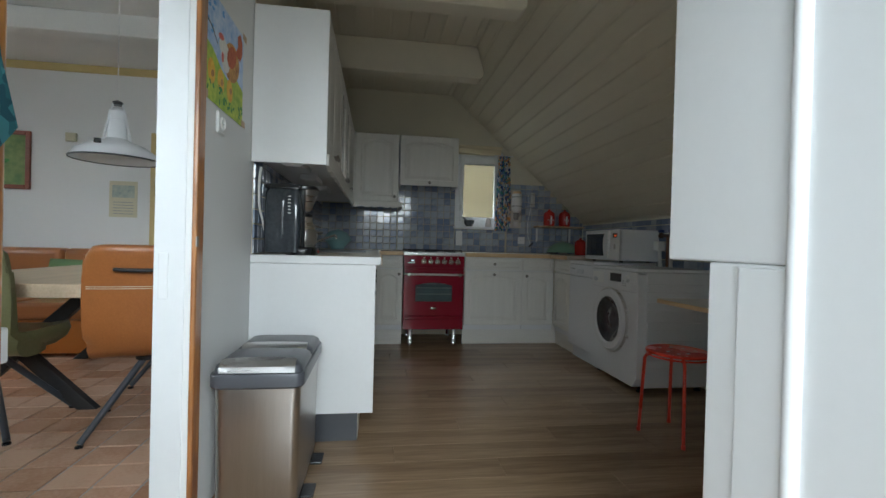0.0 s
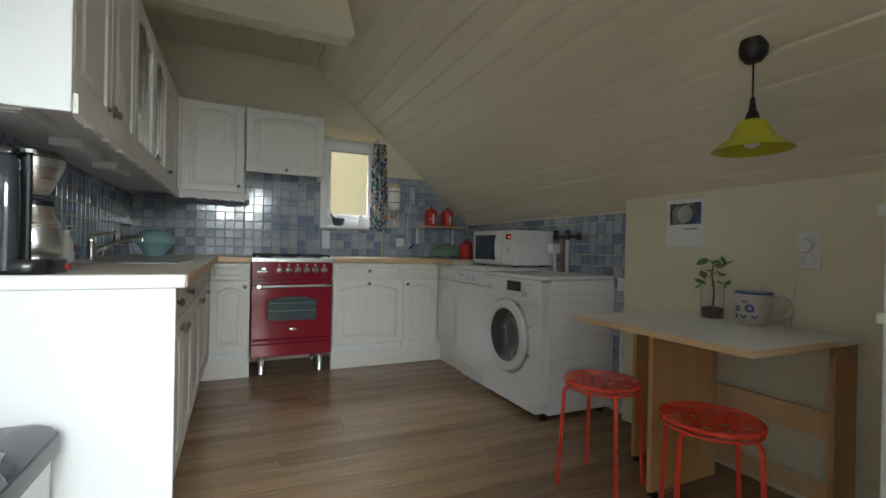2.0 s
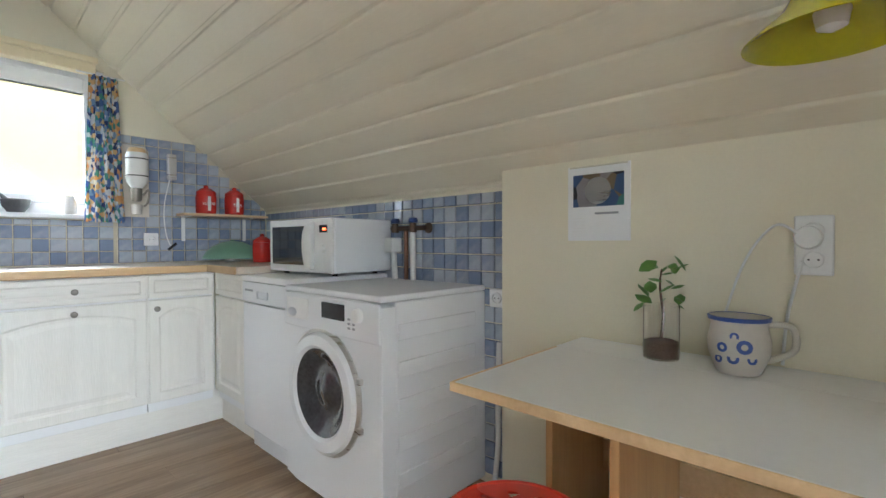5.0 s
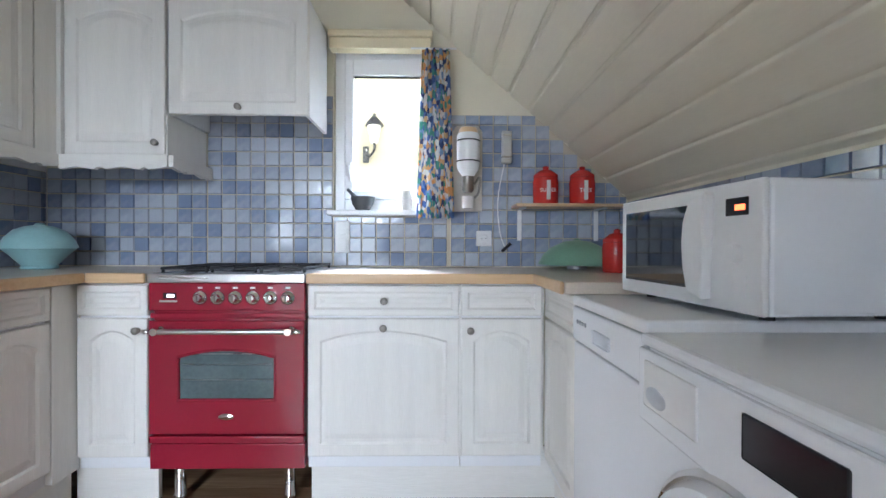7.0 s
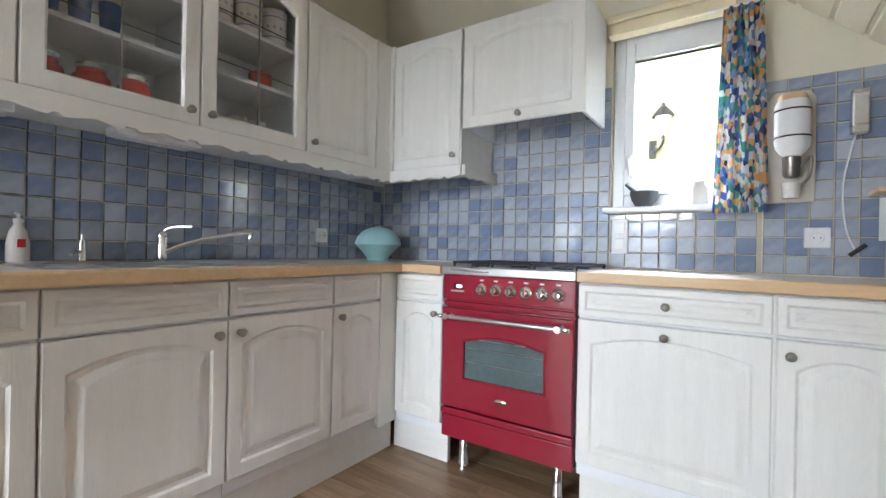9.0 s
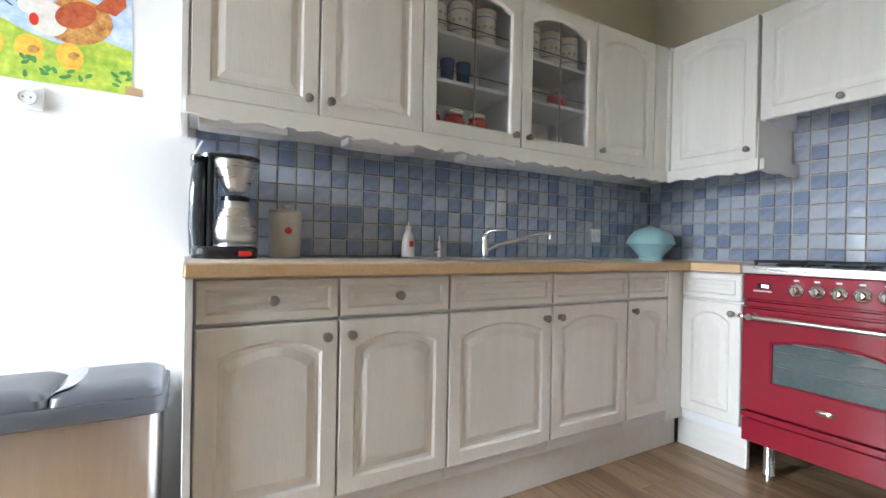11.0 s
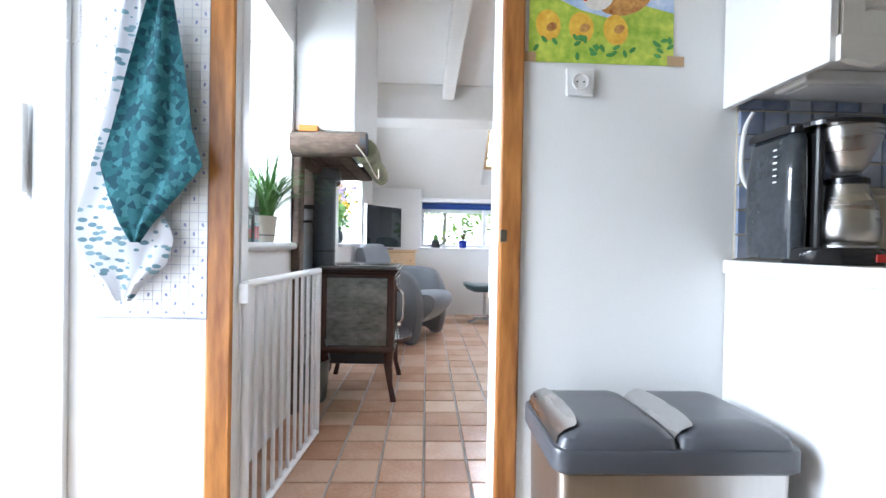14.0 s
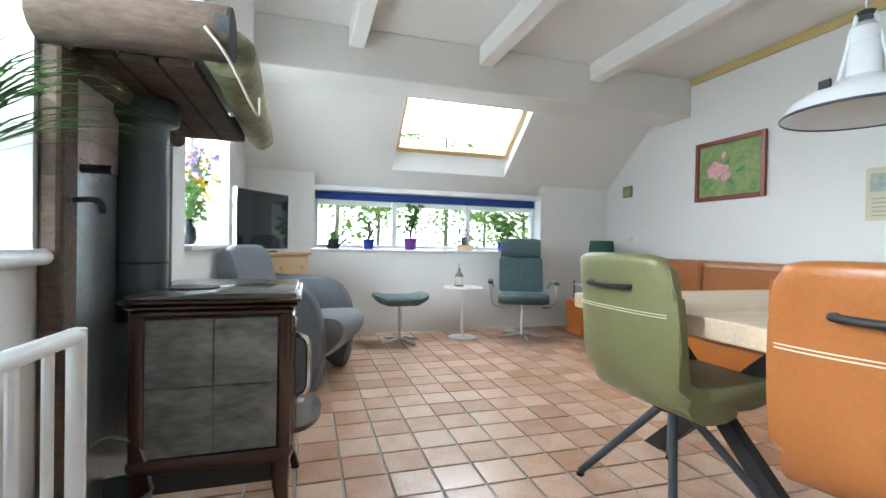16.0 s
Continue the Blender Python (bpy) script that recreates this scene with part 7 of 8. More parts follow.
def tub_chair():
    t = thing("armchair", (-3.30, 1.45, 0), "grey felt tub armchair with high curved arms", "armchair", rz=-22)
    # seat looks along local +y
    seat = [(y, z) for y, _, z in curve([(-0.25, 0, 0.22), (0.22, 0, 0.17), (0.38, 0, 0.25), (0.465, 0, 0.36), (0.445, 0, 0.45), (0.30, 0, 0.475), (-0.25, 0, 0.42)], 4)]
    part("seat", bulged(seat, -0.255, 0.255, 0.10), M["felt_light"], t, "pale grey felt seat cushion", True)
    back = [(y, z) for y, _, z in curve([(-0.16, 0, 0.40), (-0.24, 0, 0.66), (-0.30, 0, 0.86), (-0.335, 0, 0.925), (-0.40, 0, 0.915), (-0.42, 0, 0.84), (-0.39, 0, 0.55), (-0.36, 0, 0.12), (-0.26, 0, 0.12)], 4)]
    part("backrest", bulged(back, -0.262, 0.262, 0.12), M["felt_light"], t, "pale grey felt backrest", True)
    arm = [(y, z) for y, _, z in curve([(-0.38, 0, 0.10), (-0.20, 0, 0.06), (0.12, 0, 0.06), (0.20, 0, 0.01), (0.29, 0, 0.01), (0.335, 0, 0.18), (0.345, 0, 0.36), (0.31, 0, 0.52), (0.24, 0, 0.635), (0.13, 0, 0.69), (-0.05, 0, 0.70), (-0.25, 0, 0.70), (-0.40, 0, 0.68), (-0.41, 0, 0.40)], 3)]
    for x0, x1 in ((-0.39, -0.258), (0.258, 0.39)):
        part("armrest", bulged(arm, x0, x1, 0.07), M["felt"], t, "dark grey felt armrest", True)
    for x in (-0.22, 0.22):
        part("foot", loft([[(x + u, -0.30 + v, z) for u, v in rounded(s, s, 0.01, 3)] for z, s in ((0, 0.035), (0.12, 0.05))]), M["black"], t)
    return t


M["felt_light"] = mat("pale_grey_wool_felt", (0.27, 0.285, 0.31), 0.95, var=0.10, big=4, fine=260, bump=0.3)
tub_chair()


def star_base(t, n, r, h, material, wide=0.028):
    for k in range(n):
        a = 2 * math.pi * k / n + 0.5
        part("foot_arm", tube([(0, 0, 0.05), (r * 0.5 * math.cos(a), r * 0.5 * math.sin(a), 0.036), (r * math.cos(a), r * math.sin(a), 0.0175)], wide / 2, 8), material, t, smooth=True)
    part("column", lathe([(0.03, 0.03), (0.026, 0.06), (0.018, 0.07), (0.018, h)], 16), material, t, smooth=True)


def recliner():
    t = thing("recliner_chair", (-4.18, 3.70, 0), "dark teal leather recliner on a steel star base", "chair", rz=-113)
    star_base(t, 5, 0.27, 0.36, M["steel"])
    # sits facing local +y
    seat = [(y, z) for y, _, z in curve([(-0.20, 0, 0.37), (0.10, 0, 0.36), (0.25, 0, 0.375), (0.295, 0, 0.42), (0.27, 0, 0.475), (0.16, 0, 0.495), (-0.05, 0, 0.465), (-0.20, 0, 0.45)], 4)]
    part("seat", bulged(seat, -0.25, 0.25, 0.16, 9), M["teal_leather"], t, "rounded teal leather seat", True)
    lower = [(y, z) for y, _, z in curve([(-0.17, 0, 0.45), (-0.20, 0, 0.56), (-0.25, 0, 0.70), (-0.285, 0, 0.825), (-0.37, 0, 0.835), (-0.37, 0, 0.72), (-0.31, 0, 0.52), (-0.26, 0, 0.44)], 4)]
    for x0, x1 in ((-0.235, -0.001), (0.001, 0.235)):
        part("back_cushion", bulged(lower, x0, x1, 0.14, 9), M["teal_leather"], t, "soft teal back cushion", True)
    upper = [(y, z) for y, _, z in curve([(-0.285, 0, 0.838), (-0.275, 0, 0.89), (-0.30, 0, 0.98), (-0.335, 0, 1.035), (-0.395, 0, 1.03), (-0.405, 0, 0.93), (-0.37, 0, 0.842)], 4)]
    part("headrest", bulged(upper, -0.215, 0.215, 0.16, 9), M["teal_leather"], t, "padded teal headrest", True)
    shell = [(y, z) for y, _, z in curve([(-0.30, 0, 0.44), (-0.355, 0, 0.60), (-0.405, 0, 0.84), (-0.425, 0, 0.98), (-0.44, 0, 0.98), (-0.42, 0, 0.82), (-0.375, 0, 0.60), (-0.33, 0, 0.43)], 3)]
    part("back_shell", bulged(shell, -0.22, 0.22, 0.05), M["teal_leather"], t, smooth=True)
    for sx in (-1, 1):
        part("arm_frame", tube(curve([(sx * 0.20, 0.12, 0.33), (sx * 0.30, 0.14, 0.36), (sx * 0.33, 0.12, 0.52), (sx * 0.33, -0.12, 0.57), (sx * 0.29, -0.26, 0.50)], 6), 0.011, 10), M["steel"], t, "bent steel arm", True)
        part("arm_pad", loft([[(sx * 0.33 + u, y, 0.58 + v) for u, v in rounded(0.055, 0.035, 0.014, 4)] for y in (-0.16, -0.14, 0.13, 0.15)]), M["teal_leather"], t, smooth=True)
    return t


recliner()
t = thing("footstool", (-4.17, 2.40, 0), "dark teal leather footstool on a steel star base", "footstool")
star_base(t, 4, 0.22, 0.36, M["steel"])
part("cushion", loft([[(x, y, z + 0.05 * (2 * y / 0.50) ** 2) for x, y in rounded(0.38 * s, 0.52 * s, 0.10, 6)] for z, s in ((0.365, 0.86), (0.39, 1.0), (0.425, 1.0), (0.445, 0.88), (0.45, 0.5))]), M["teal_leather"], t, smooth=True)
t = thing("side_table", (-4.31, 3.09, 0), "white round side table with a cloth", "side table")
part("tabletop", lathe([(0.20, 0.505), (0.205, 0.51), (0.205, 0.52), (0.2, 0.524), (0, 0.524)], 36), M["gloss"], t, smooth=True)
part("column", lathe([(0.022, 0.015), (0.016, 0.05), (0.016, 0.505)], 16), M["gloss"], t, smooth=True)
part("base", lathe([(0.145, 0.0), (0.145, 0.006), (0.05, 0.014), (0.02, 0.03), (0, 0.03)], 32), M["gloss"], t, smooth=True)
M["doily"] = patches("flowered_cloth", [(0.30, 0.50, 0.35), (0.70, 0.40, 0.45), (0.75, 0.70, 0.60)], 40, 0.9, (0.74, 0.74, 0.72), 0.3)
t = thing("table_cloth", (-4.31, 3.09, 0.5245), "small white flowered cloth on the side table", "cloth", rz=45)
bm = bmesh.new()
box(-0.15, 0.15, -0.15, 0.15, 0.0, 0.003, 0.001, bm=bm)
part("cloth", bm, M["doily"], t)
t = thing("lantern", (-4.33, 3.05, 0.528), "grey wire lantern on the side table", "lantern")
part("base", lathe([(0.05, 0), (0.05, 0.012), (0.045, 0.015), (0, 0.015)], 20), M["zinc"], t)
g = part("glass", lathe([(0.042, 0.015), (0.042, 0.10)], 20, cap=False), M["jar_glass"], t, "clear glass cylinder", True)
g.visible_shadow = False
part("cap", lathe([(0.046, 0.10), (0.046, 0.108), (0.02, 0.15), (0.012, 0.16), (0.018, 0.175), (0.01, 0.19), (0, 0.195)], 20), M["zinc"], t, smooth=True)
part("ring", tube([(0.022 * math.cos(a), 0, 0.213 + 0.022 * math.sin(a)) for a in [6.2832 * k / 16 for k in range(17)]], 0.003, 6), M["zinc"], t)


# television and chest
t = thing("television", (-3.80, 1.20, 0.885), "flat television turned towards the room", "television", rz=145)
part("panel", box(-0.30, 0.30, -0.006, 0.03, 0.0, 0.475, 0.004), M["steel"], t, "slim silver frame")
part("screen", box(-0.292, 0.292, -0.009, -0.0065, 0.012, 0.465, 0.001), M["dark_glass"], t, "dark reflecting screen")
part("stand", box(-0.14, 0.14, -0.03, 0.14, -0.0185, -0.006, 0.004), M["black"], t)
part("neck", box(-0.03, 0.03, 0.031, 0.05, -0.0055, 0.12, 0.003), M["black"], t)
t = thing("chest_of_drawers", (-3.98, 1.26, 0), "pine chest of drawers under the television", "chest", rz=145)
part("carcass", box(-0.26, 0.26, -0.17, 0.17, 0.05, 0.844, 0.004), M["beech_v"], t)
part("top", box(-0.28, 0.28, -0.19, 0.19, 0.845, 0.866, 0.005), M["beech"], t)
for k in range(4):
    d = part("drawer", box(-0.245, 0.245, -0.182, -0.1705, 0.07 + 0.193 * k, 0.253 + 0.193 * k, 0.003), M["beech"], t)
    for x in (-0.14, 0.14):
        part("knob", lathe([(0.008, 0), (0.014, 0.012), (0.0, 0.018)], 12, pose(x, -0.182, 0.16 + 0.193 * k, 90, 0, 0)), M["beech_v"], d, smooth=True)
for x in (-0.22, 0.22):
    for y in (-0.13, 0.13):
        part("foot", lathe([(0.02, 0), (0.025, 0.05)], 12, pose(x, y, 0)), M["beech_v"], t)


# ---- dining ----
def dining_chair(at, rz, leather, label):
    """Faces local +y; the back stands at -y and runs down under the seat."""
    t = thing("dining_chair", at, label, "chair", "chairs round the table", rz)
    t.scale = (1.0, 1.0, 1.025)
    prof = [(y, z) for y, _, z in curve([(0.10, 0, 0.362), (-0.08, 0, 0.365), (-0.19, 0, 0.40), (-0.255, 0, 0.49), (-0.275, 0, 0.62), (-0.30, 0, 0.78), (-0.322, 0, 0.885), (-0.315, 0, 0.912), (-0.285, 0, 0.918), (-0.262, 0, 0.895), (-0.235, 0, 0.78), (-0.205, 0, 0.62), (-0.165, 0, 0.50), (-0.06, 0, 0.445), (0.10, 0, 0.44)], 3)]
    w = 0.245
    loops = []
    for k in range(15):
        u = 2 * k / 14 - 1
        e = max(0.0, 1 - abs(u) ** 7) ** 0.5
        row = []
        for y, z in prof:
            narrow = 0.93 + 0.07 * math.sin(math.pi * min(1, max(0, (z - 0.36) / 0.56)))
            wing = 0.035 * abs(u) ** 3 * (1 if z > 0.45 else 0.4)
            zc = z - 0.05 * (1 - e) if z > 0.8 else z
            mid = -0.27 + 0.10 * (1 if z < 0.48 else 0)
            row.append((u * w * narrow, mid + (y - mid) * (0.55 + 0.45 * e) + wing, zc))
        loops.append(row)
    b = part("backrest", loft(loops), leather, t, smooth=True)
    seat = [[(x, y, z + 0.02 * (abs(x) > 0.19)) for x, y in rounded(0.48 * s, 0.44 * s, 0.10, 6, cy=0.07)] for z, s in ((0.375, 0.80), (0.39, 0.95), (0.43, 1.0), (0.465, 0.97), (0.475, 0.72))]
    part("seat", loft(seat), leather, t, smooth=True)
    for dz in (0.0, 0.009):
        part("stitching", tube([(x, -0.2915 - 0.10 * dz + 0.035 * (abs(x) / w) ** 3 - 0.0008, 0.718 + dz) for x in (-0.22, -0.19, -0.15, -0.1, 0, 0.1, 0.15, 0.19, 0.22)], 0.0018, 5), M["stitch"], b, "pale stitching")
    part("handle", tube(curve([(-0.098, -0.306, 0.807), (-0.092, -0.333, 0.807), (0.0, -0.343, 0.804), (0.092, -0.333, 0.807), (0.098, -0.306, 0.807)], 5), 0.009, 10), M["iron"], b, "dark metal grip", True)
    for sx in (-1, 1):
        part("piping", tube([(sx * 0.236, -0.228, 0.50), (sx * 0.243, -0.228, 0.62), (sx * 0.240, -0.245, 0.76), (sx * 0.228, -0.268, 0.87)], 0.0035, 6), leather, b)
    for a in (45, 135, 225, 315):
        c, s = math.cos(radians(a)), math.sin(radians(a))
        part("leg", tube([(0.03 * c, 0.03 * s, 0.35), (0.34 * c, 0.34 * s, 0.016)], 0.0165, 10, r_end=0.0145), M["chair_leg"], t, "dark grey metal leg", True)
        part("glide", lathe([(0.017, 0), (0.017, 0.008), (0, 0.009)], 10, pose(0.34 * c, 0.34 * s, 0)), M["black"], t)
    part("swivel", lathe([(0.07, 0.335), (0.07, 0.355), (0.04, 0.374), (0, 0.374)], 20), M["iron"], t, smooth=True)
    return t


M["chair_leg"] = mat("grey_powder_coat", (0.055, 0.062, 0.075), 0.4, 0.2, var=0.1, bump=0.05)
dining_chair((-1.33, 2.90, 0), 2, M["olive_leather"], "olive green leather dining chair with a metal grip")
dining_chair((-0.575, 2.90, 0), 16, M["tan_leather"], "tan leather dining chair with a metal grip")
dining_chair((-0.72, 3.72, 0), 90, M["tan_leather"], "tan leather dining chair beyond the table")


def dining_table():
    t = thing("dining_table", (-1.36, 3.70, 0), "long pale oak dining table on black crossed legs", "table")
    part("tabletop", box(-0.50, 0.50, -0.90, 0.90, 0.665, 0.735, 0.006), M["table_oak"], t)
    for sy in (-0.55, 0.55):
        for s in (-1, 1):
            part("leg", slab([(-0.36 * s - 0.05, 0.0), (-0.36 * s + 0.05, 0.0), (0.33 * s + 0.05, 0.664), (0.33 * s - 0.05, 0.664)], sy + 0.002 + 0.052 * (s > 0) - 0.05, sy + 0.052 * (s > 0), "y", bev=0.003), M["iron"], t, "black crossed leg")
    return t


dining_table()


def sofa():
    t = thing("corner_sofa", (-2.6, NORTH - 0.02, 0), "orange-brown leather sofa along the wall", "sofa")
    part("base", box(-1.30, 1.2, -0.80, 0.0, 0.03, 0.30, 0.015), M["orange_leather"], t)
    for k in range(3):
        x = -1.28 + 0.82 * k
        part("seat_cushion", box(x, x + 0.81, -0.82, -0.22, 0.302, 0.44, 0.03, 3), M["tan_leather"], t)
        part("back_cushion", box(x, x + 0.81, -0.235, -0.03, 0.40, 0.86, 0.05, 3), M["tan_leather"], t)
    part("side_block", box(-1.62, -1.31, -0.85, 0.0, 0.03, 0.40, 0.02), M["orange_leather"], t)
    return t


sofa()
t = thing("cushion", (-2.05, 4.72, 0.575), "soft green cushion on the sofa", "cushion", rz=12)
M["green_cloth"] = mat("sage_green_cloth", (0.17, 0.28, 0.13), 0.9, var=0.12, big=6, fine=200, bump=0.2)
t.rotation_euler = (radians(62), 0, radians(10))
bm = bmesh.new()
n = 12
top, bot = {}, {}
for i in range(n + 1):
    for j in range(n + 1):
        u, v = 2 * i / n - 1, 2 * j / n - 1
        puff = 0.075 * max(0, (1 - u ** 4) * (1 - v ** 4)) ** 0.6
        pin = 1 - 0.05 * (1 - abs(u)) * (abs(v) ** 2) - 0.05 * (1 - abs(v)) * (abs(u) ** 2)
        top[i, j] = bm.verts.new((0.22 * u * pin, 0.22 * v * pin, puff))
        bot[i, j] = top[i, j] if puff == 0 else bm.verts.new((0.22 * u * pin, 0.22 * v * pin, -puff))
for i in range(n):
    for j in range(n):
        for g in (top, bot):
            try:
                bm.faces.new((g[i, j], g[i + 1, j], g[i + 1, j + 1], g[i, j + 1]))
            except ValueError:
                pass
part("cover", bm, M["green_cloth"], t, smooth=True)

t = thing("pendant_lamp", (-1.06, 3.46, 1.465), "white enamel industrial pendant lamp above the table", "lamp")
t.scale = (0.95, 0.95, 1.22)
part("shade", lathe([(0.052, 0.205), (0.056, 0.11), (0.075, 0.10), (0.16, 0.075), (0.235, 0.035), (0.258, 0.0), (0.255, 0.0), (0.23, 0.03), (0.155, 0.068), (0.06, 0.09)], 44, cap=False), M["white_enamel"], t, smooth=True)
part("rim", lathe([(0.259, 0.004), (0.262, 0.0), (0.259, -0.005), (0.255, 0.0)], 44, cap=False), M["dark_plastic"], t, smooth=True)
part("socket_housing", lathe([(0.055, 0.205), (0.05, 0.25), (0.025, 0.27), (0, 0.272)], 24), M["white_enamel"], t, smooth=True)
part("maker_mark", box(-0.02, 0.02, -0.215, -0.205, 0.055, 0.078, 0.001), M["iron"], t, "small dark plate")
for a in (0, 120, 240):
    c, s = math.cos(radians(a)), math.sin(radians(a))
    part("strut", tube([(0.085 * c, 0.085 * s, 0.098), (0.03 * c, 0.03 * s, 0.29)], 0.007, 8), M["white_enamel"], t)
part("cap", lathe([(0.035, 0.285), (0.03, 0.30), (0.008, 0.31), (0, 0.312)], 18), M["dark_plastic"], t, smooth=True)
part("cord", tube([(0, 0, 0.31), (0, 0, (CEIL - 1.465) / 1.22)], 0.0035, 6), M["white_plastic"], t)

# ---- pictures on the north wall ----
t = thing("rose_painting", (-3.02, NORTH - 0.001, 1.68), "painting of a pink rose in a red-brown frame", "painting")
P["canvas"] = daubs("painted_green_ground", (0.10, 0.22, 0.07), (0.34, 0.40, 0.16), 6)
P["pink"] = daubs("painted_pink", (0.60, 0.24, 0.30), (0.78, 0.50, 0.52), 24)
M["mahogany"] = wood("mahogany_frame", (0.16, 0.035, 0.02), (0.28, 0.075, 0.04), 0.3, "x", 8)
fr = bmesh.new()
for b in ((-0.345, -0.305, -0.275, 0.275), (0.305, 0.345, -0.275, 0.275), (-0.3045, 0.3045, -0.275, -0.235), (-0.3045, 0.3045, 0.235, 0.275)):
    box(b[0], b[1], -0.028, 0.0, b[2], b[3], 0.006, bm=fr)
part("frame", fr, M["mahogany"], t)
part("canvas", box(-0.304, 0.304, -0.012, -0.004, -0.234, 0.234), P["canvas"], t)
rnd = random.Random(4)
for k in range(15):
    a, r = rnd.uniform(0, 6.28), 0.085 * math.sqrt(rnd.random())
    flat("petal", ell(-0.10 + r * 1.1 * math.cos(a), -0.03 + r * math.sin(a), rnd.uniform(0.03, 0.06), rnd.uniform(0.02, 0.04), rnd.uniform(0, 180), 14), 0.0126 + 0.0003 * k, P["pink"], t)
flat("bud", ell(-0.05, 0.13, 0.022, 0.035, -20), 0.0126, P["pink"], t)
for x, z, a in ((-0.2, -0.13, 30), (0.03, -0.12, 140), (-0.02, 0.05, 60), (0.12, -0.02, 20)):
    flat("painted_leaf", ell(x, z, 0.05, 0.02, a), 0.0122, P["deep"], t)
t = thing("small_picture", (-4.33, NORTH - 0.001, 1.61), "small grey framed picture", "picture")
part("frame", box(-0.075, 0.075, -0.016, 0.0, -0.065, 0.065, 0.004), M["zinc"], t)
part("image", box(-0.055, 0.055, -0.0175, -0.0162, -0.045, 0.045), P["canvas"], t)
t = thing("paper_calendar", (-1.87, NORTH - 0.001, 1.17), "pale yellow paper calendar with a landscape", "calendar")
M["old_paper"] = mat("yellowed_paper", (0.64, 0.60, 0.44), 0.8, var=0.06)
part("sheet", box(-0.125, 0.125, -0.003, 0.0, 0.0, 0.35), M["old_paper"], t)
part("image", box(-0.10, 0.10, -0.0042, -0.0032, 0.19, 0.31), daubs("printed_landscape", (0.22, 0.30, 0.32), (0.50, 0.52, 0.42), 12), t, "faded landscape print")
for k in range(5):
    part("date_row", box(-0.09, 0.09, -0.0038, -0.0032, 0.03 + 0.028 * k, 0.036 + 0.028 * k), M["grey_plastic"], t, "grey row of dates")
M["yellow_trim"] = mat("ochre_paint", (0.60, 0.47, 0.20), 0.45, var=0.06, bump=0.03)
struct("trim_north", box(-3.45, -0.13, NORTH - 0.025, NORTH - 0.001, CEIL - 0.075, CEIL - 0.003, 0.004), M["yellow_trim"], "ochre painted strip under the ceiling")
struct("trim_door_north", box(-1.62, -1.56, NORTH - 0.03, NORTH - 0.001, 0, 2.0, 0.004), M["yellow_trim"], "ochre painted post")
socket_plate((-4.275, NORTH - 0.001, 1.05), 0, "white wall socket above the trolley")
t = thing("cable_box", (-2.33, NORTH - 0.001, 1.92), "small yellowed junction box on the wall", "junction box")
part("cover", box(-0.045, 0.045, -0.03, 0.0, -0.04, 0.04, 0.004), M["old_paper"], t)
t = thing("ceiling_hook", (-2.35, 2.35, 2.47), "white ceiling hook with a thin chain", "hook")
part("stem", tube([(0, 0, 0.15), (0, 0, 0.03), (0.03, 0.0, 0.0)], 0.008, 8), M["gloss"], t)
part("plate", lathe([(0.04, 0.149), (0.035, 0.142), (0, 0.14)], 16), M["gloss"], t)

# trolley with the green lamp
t = thing("serving_trolley", (-4.30, 4.72, 0), "dark wire trolley by the sofa", "trolley")
for z in (0.12, 0.52):
    part("tray", box(-0.16, 0.16, -0.22, 0.22, z, z + 0.012, 0.003), M["iron"] if z < 0.3 else M["gloss"], t)
for x in (-0.155, 0.155):
    for y in (-0.215, 0.215):
        part("post", tube([(x, y, 0.05), (x, y, 0.58)], 0.008, 8), M["iron"], t)
        part("castor", lathe([(0, -0.01), (0.025, -0.01), (0.025, 0.01), (0, 0.01)], 12, pose(x, y, 0.0255, 90, 0, 0)), M["black"], t)
t = thing("table_lamp", (-4.30, 4.75, 0.533), "table lamp with a dark green shade", "lamp")
part("foot", lathe([(0.07, 0), (0.07, 0.015), (0.02, 0.03), (0.015, 0.30), (0, 0.30)], 20), M["brass"], t, smooth=True)
part("shade", lathe([(0.15, 0.30), (0.125, 0.50), (0.122, 0.50), (0.147, 0.30)], 32, cap=False), mat("dark_green_shade", (0.015, 0.085, 0.055), 0.7, var=0.1, fine=200, bump=0.1), t, smooth=True)


# ---- on the long sill ----
def pot_plant(at, pot_m, size, n, label, seed, leaf_size=0.03, stem=True):
    t = thing("potted_plant", at, label, "plant", "plants on the long sill")
    part("pot", lathe([(0.045 * size, 0.0), (0.05 * size, 0.004), (0.065 * size, 0.10 * size), (0.068 * size, 0.11 * size), (0.06 * size, 0.11 * size), (0, 0.095 * size)], 24), pot_m, t, smooth=True)
    rnd = random.Random(seed)
    st, spots = bmesh.new(), []
    for k in range(7):
        a, r, h = rnd.uniform(0, 6.28), rnd.uniform(0.02, 0.15) * size, rnd.uniform(0.16, 0.36) * size
        tube(curve([(0, 0, 0.09 * size), (r * 0.4 * math.cos(a), r * 0.4 * math.sin(a), 0.09 * size + h * 0.5), (r * math.cos(a), r * math.sin(a), 0.09 * size + h)], 3), 0.004 * size, 5, st)
        spots += [(r * q * math.cos(a) + rnd.gauss(0, 0.03), r * q * math.sin(a) + rnd.gauss(0, 0.03), 0.09 * size + h * q + rnd.gauss(0, 0.015)) for q in [rnd.uniform(0.45, 1.05) for _ in range(n // 7)]]
    tagged(part("stems", st, M["soil"], t), kind="stuff")
    part("foliage", leaves(spots, leaf_size, seed=seed), M["leaf"], t, smooth=True)
    return t


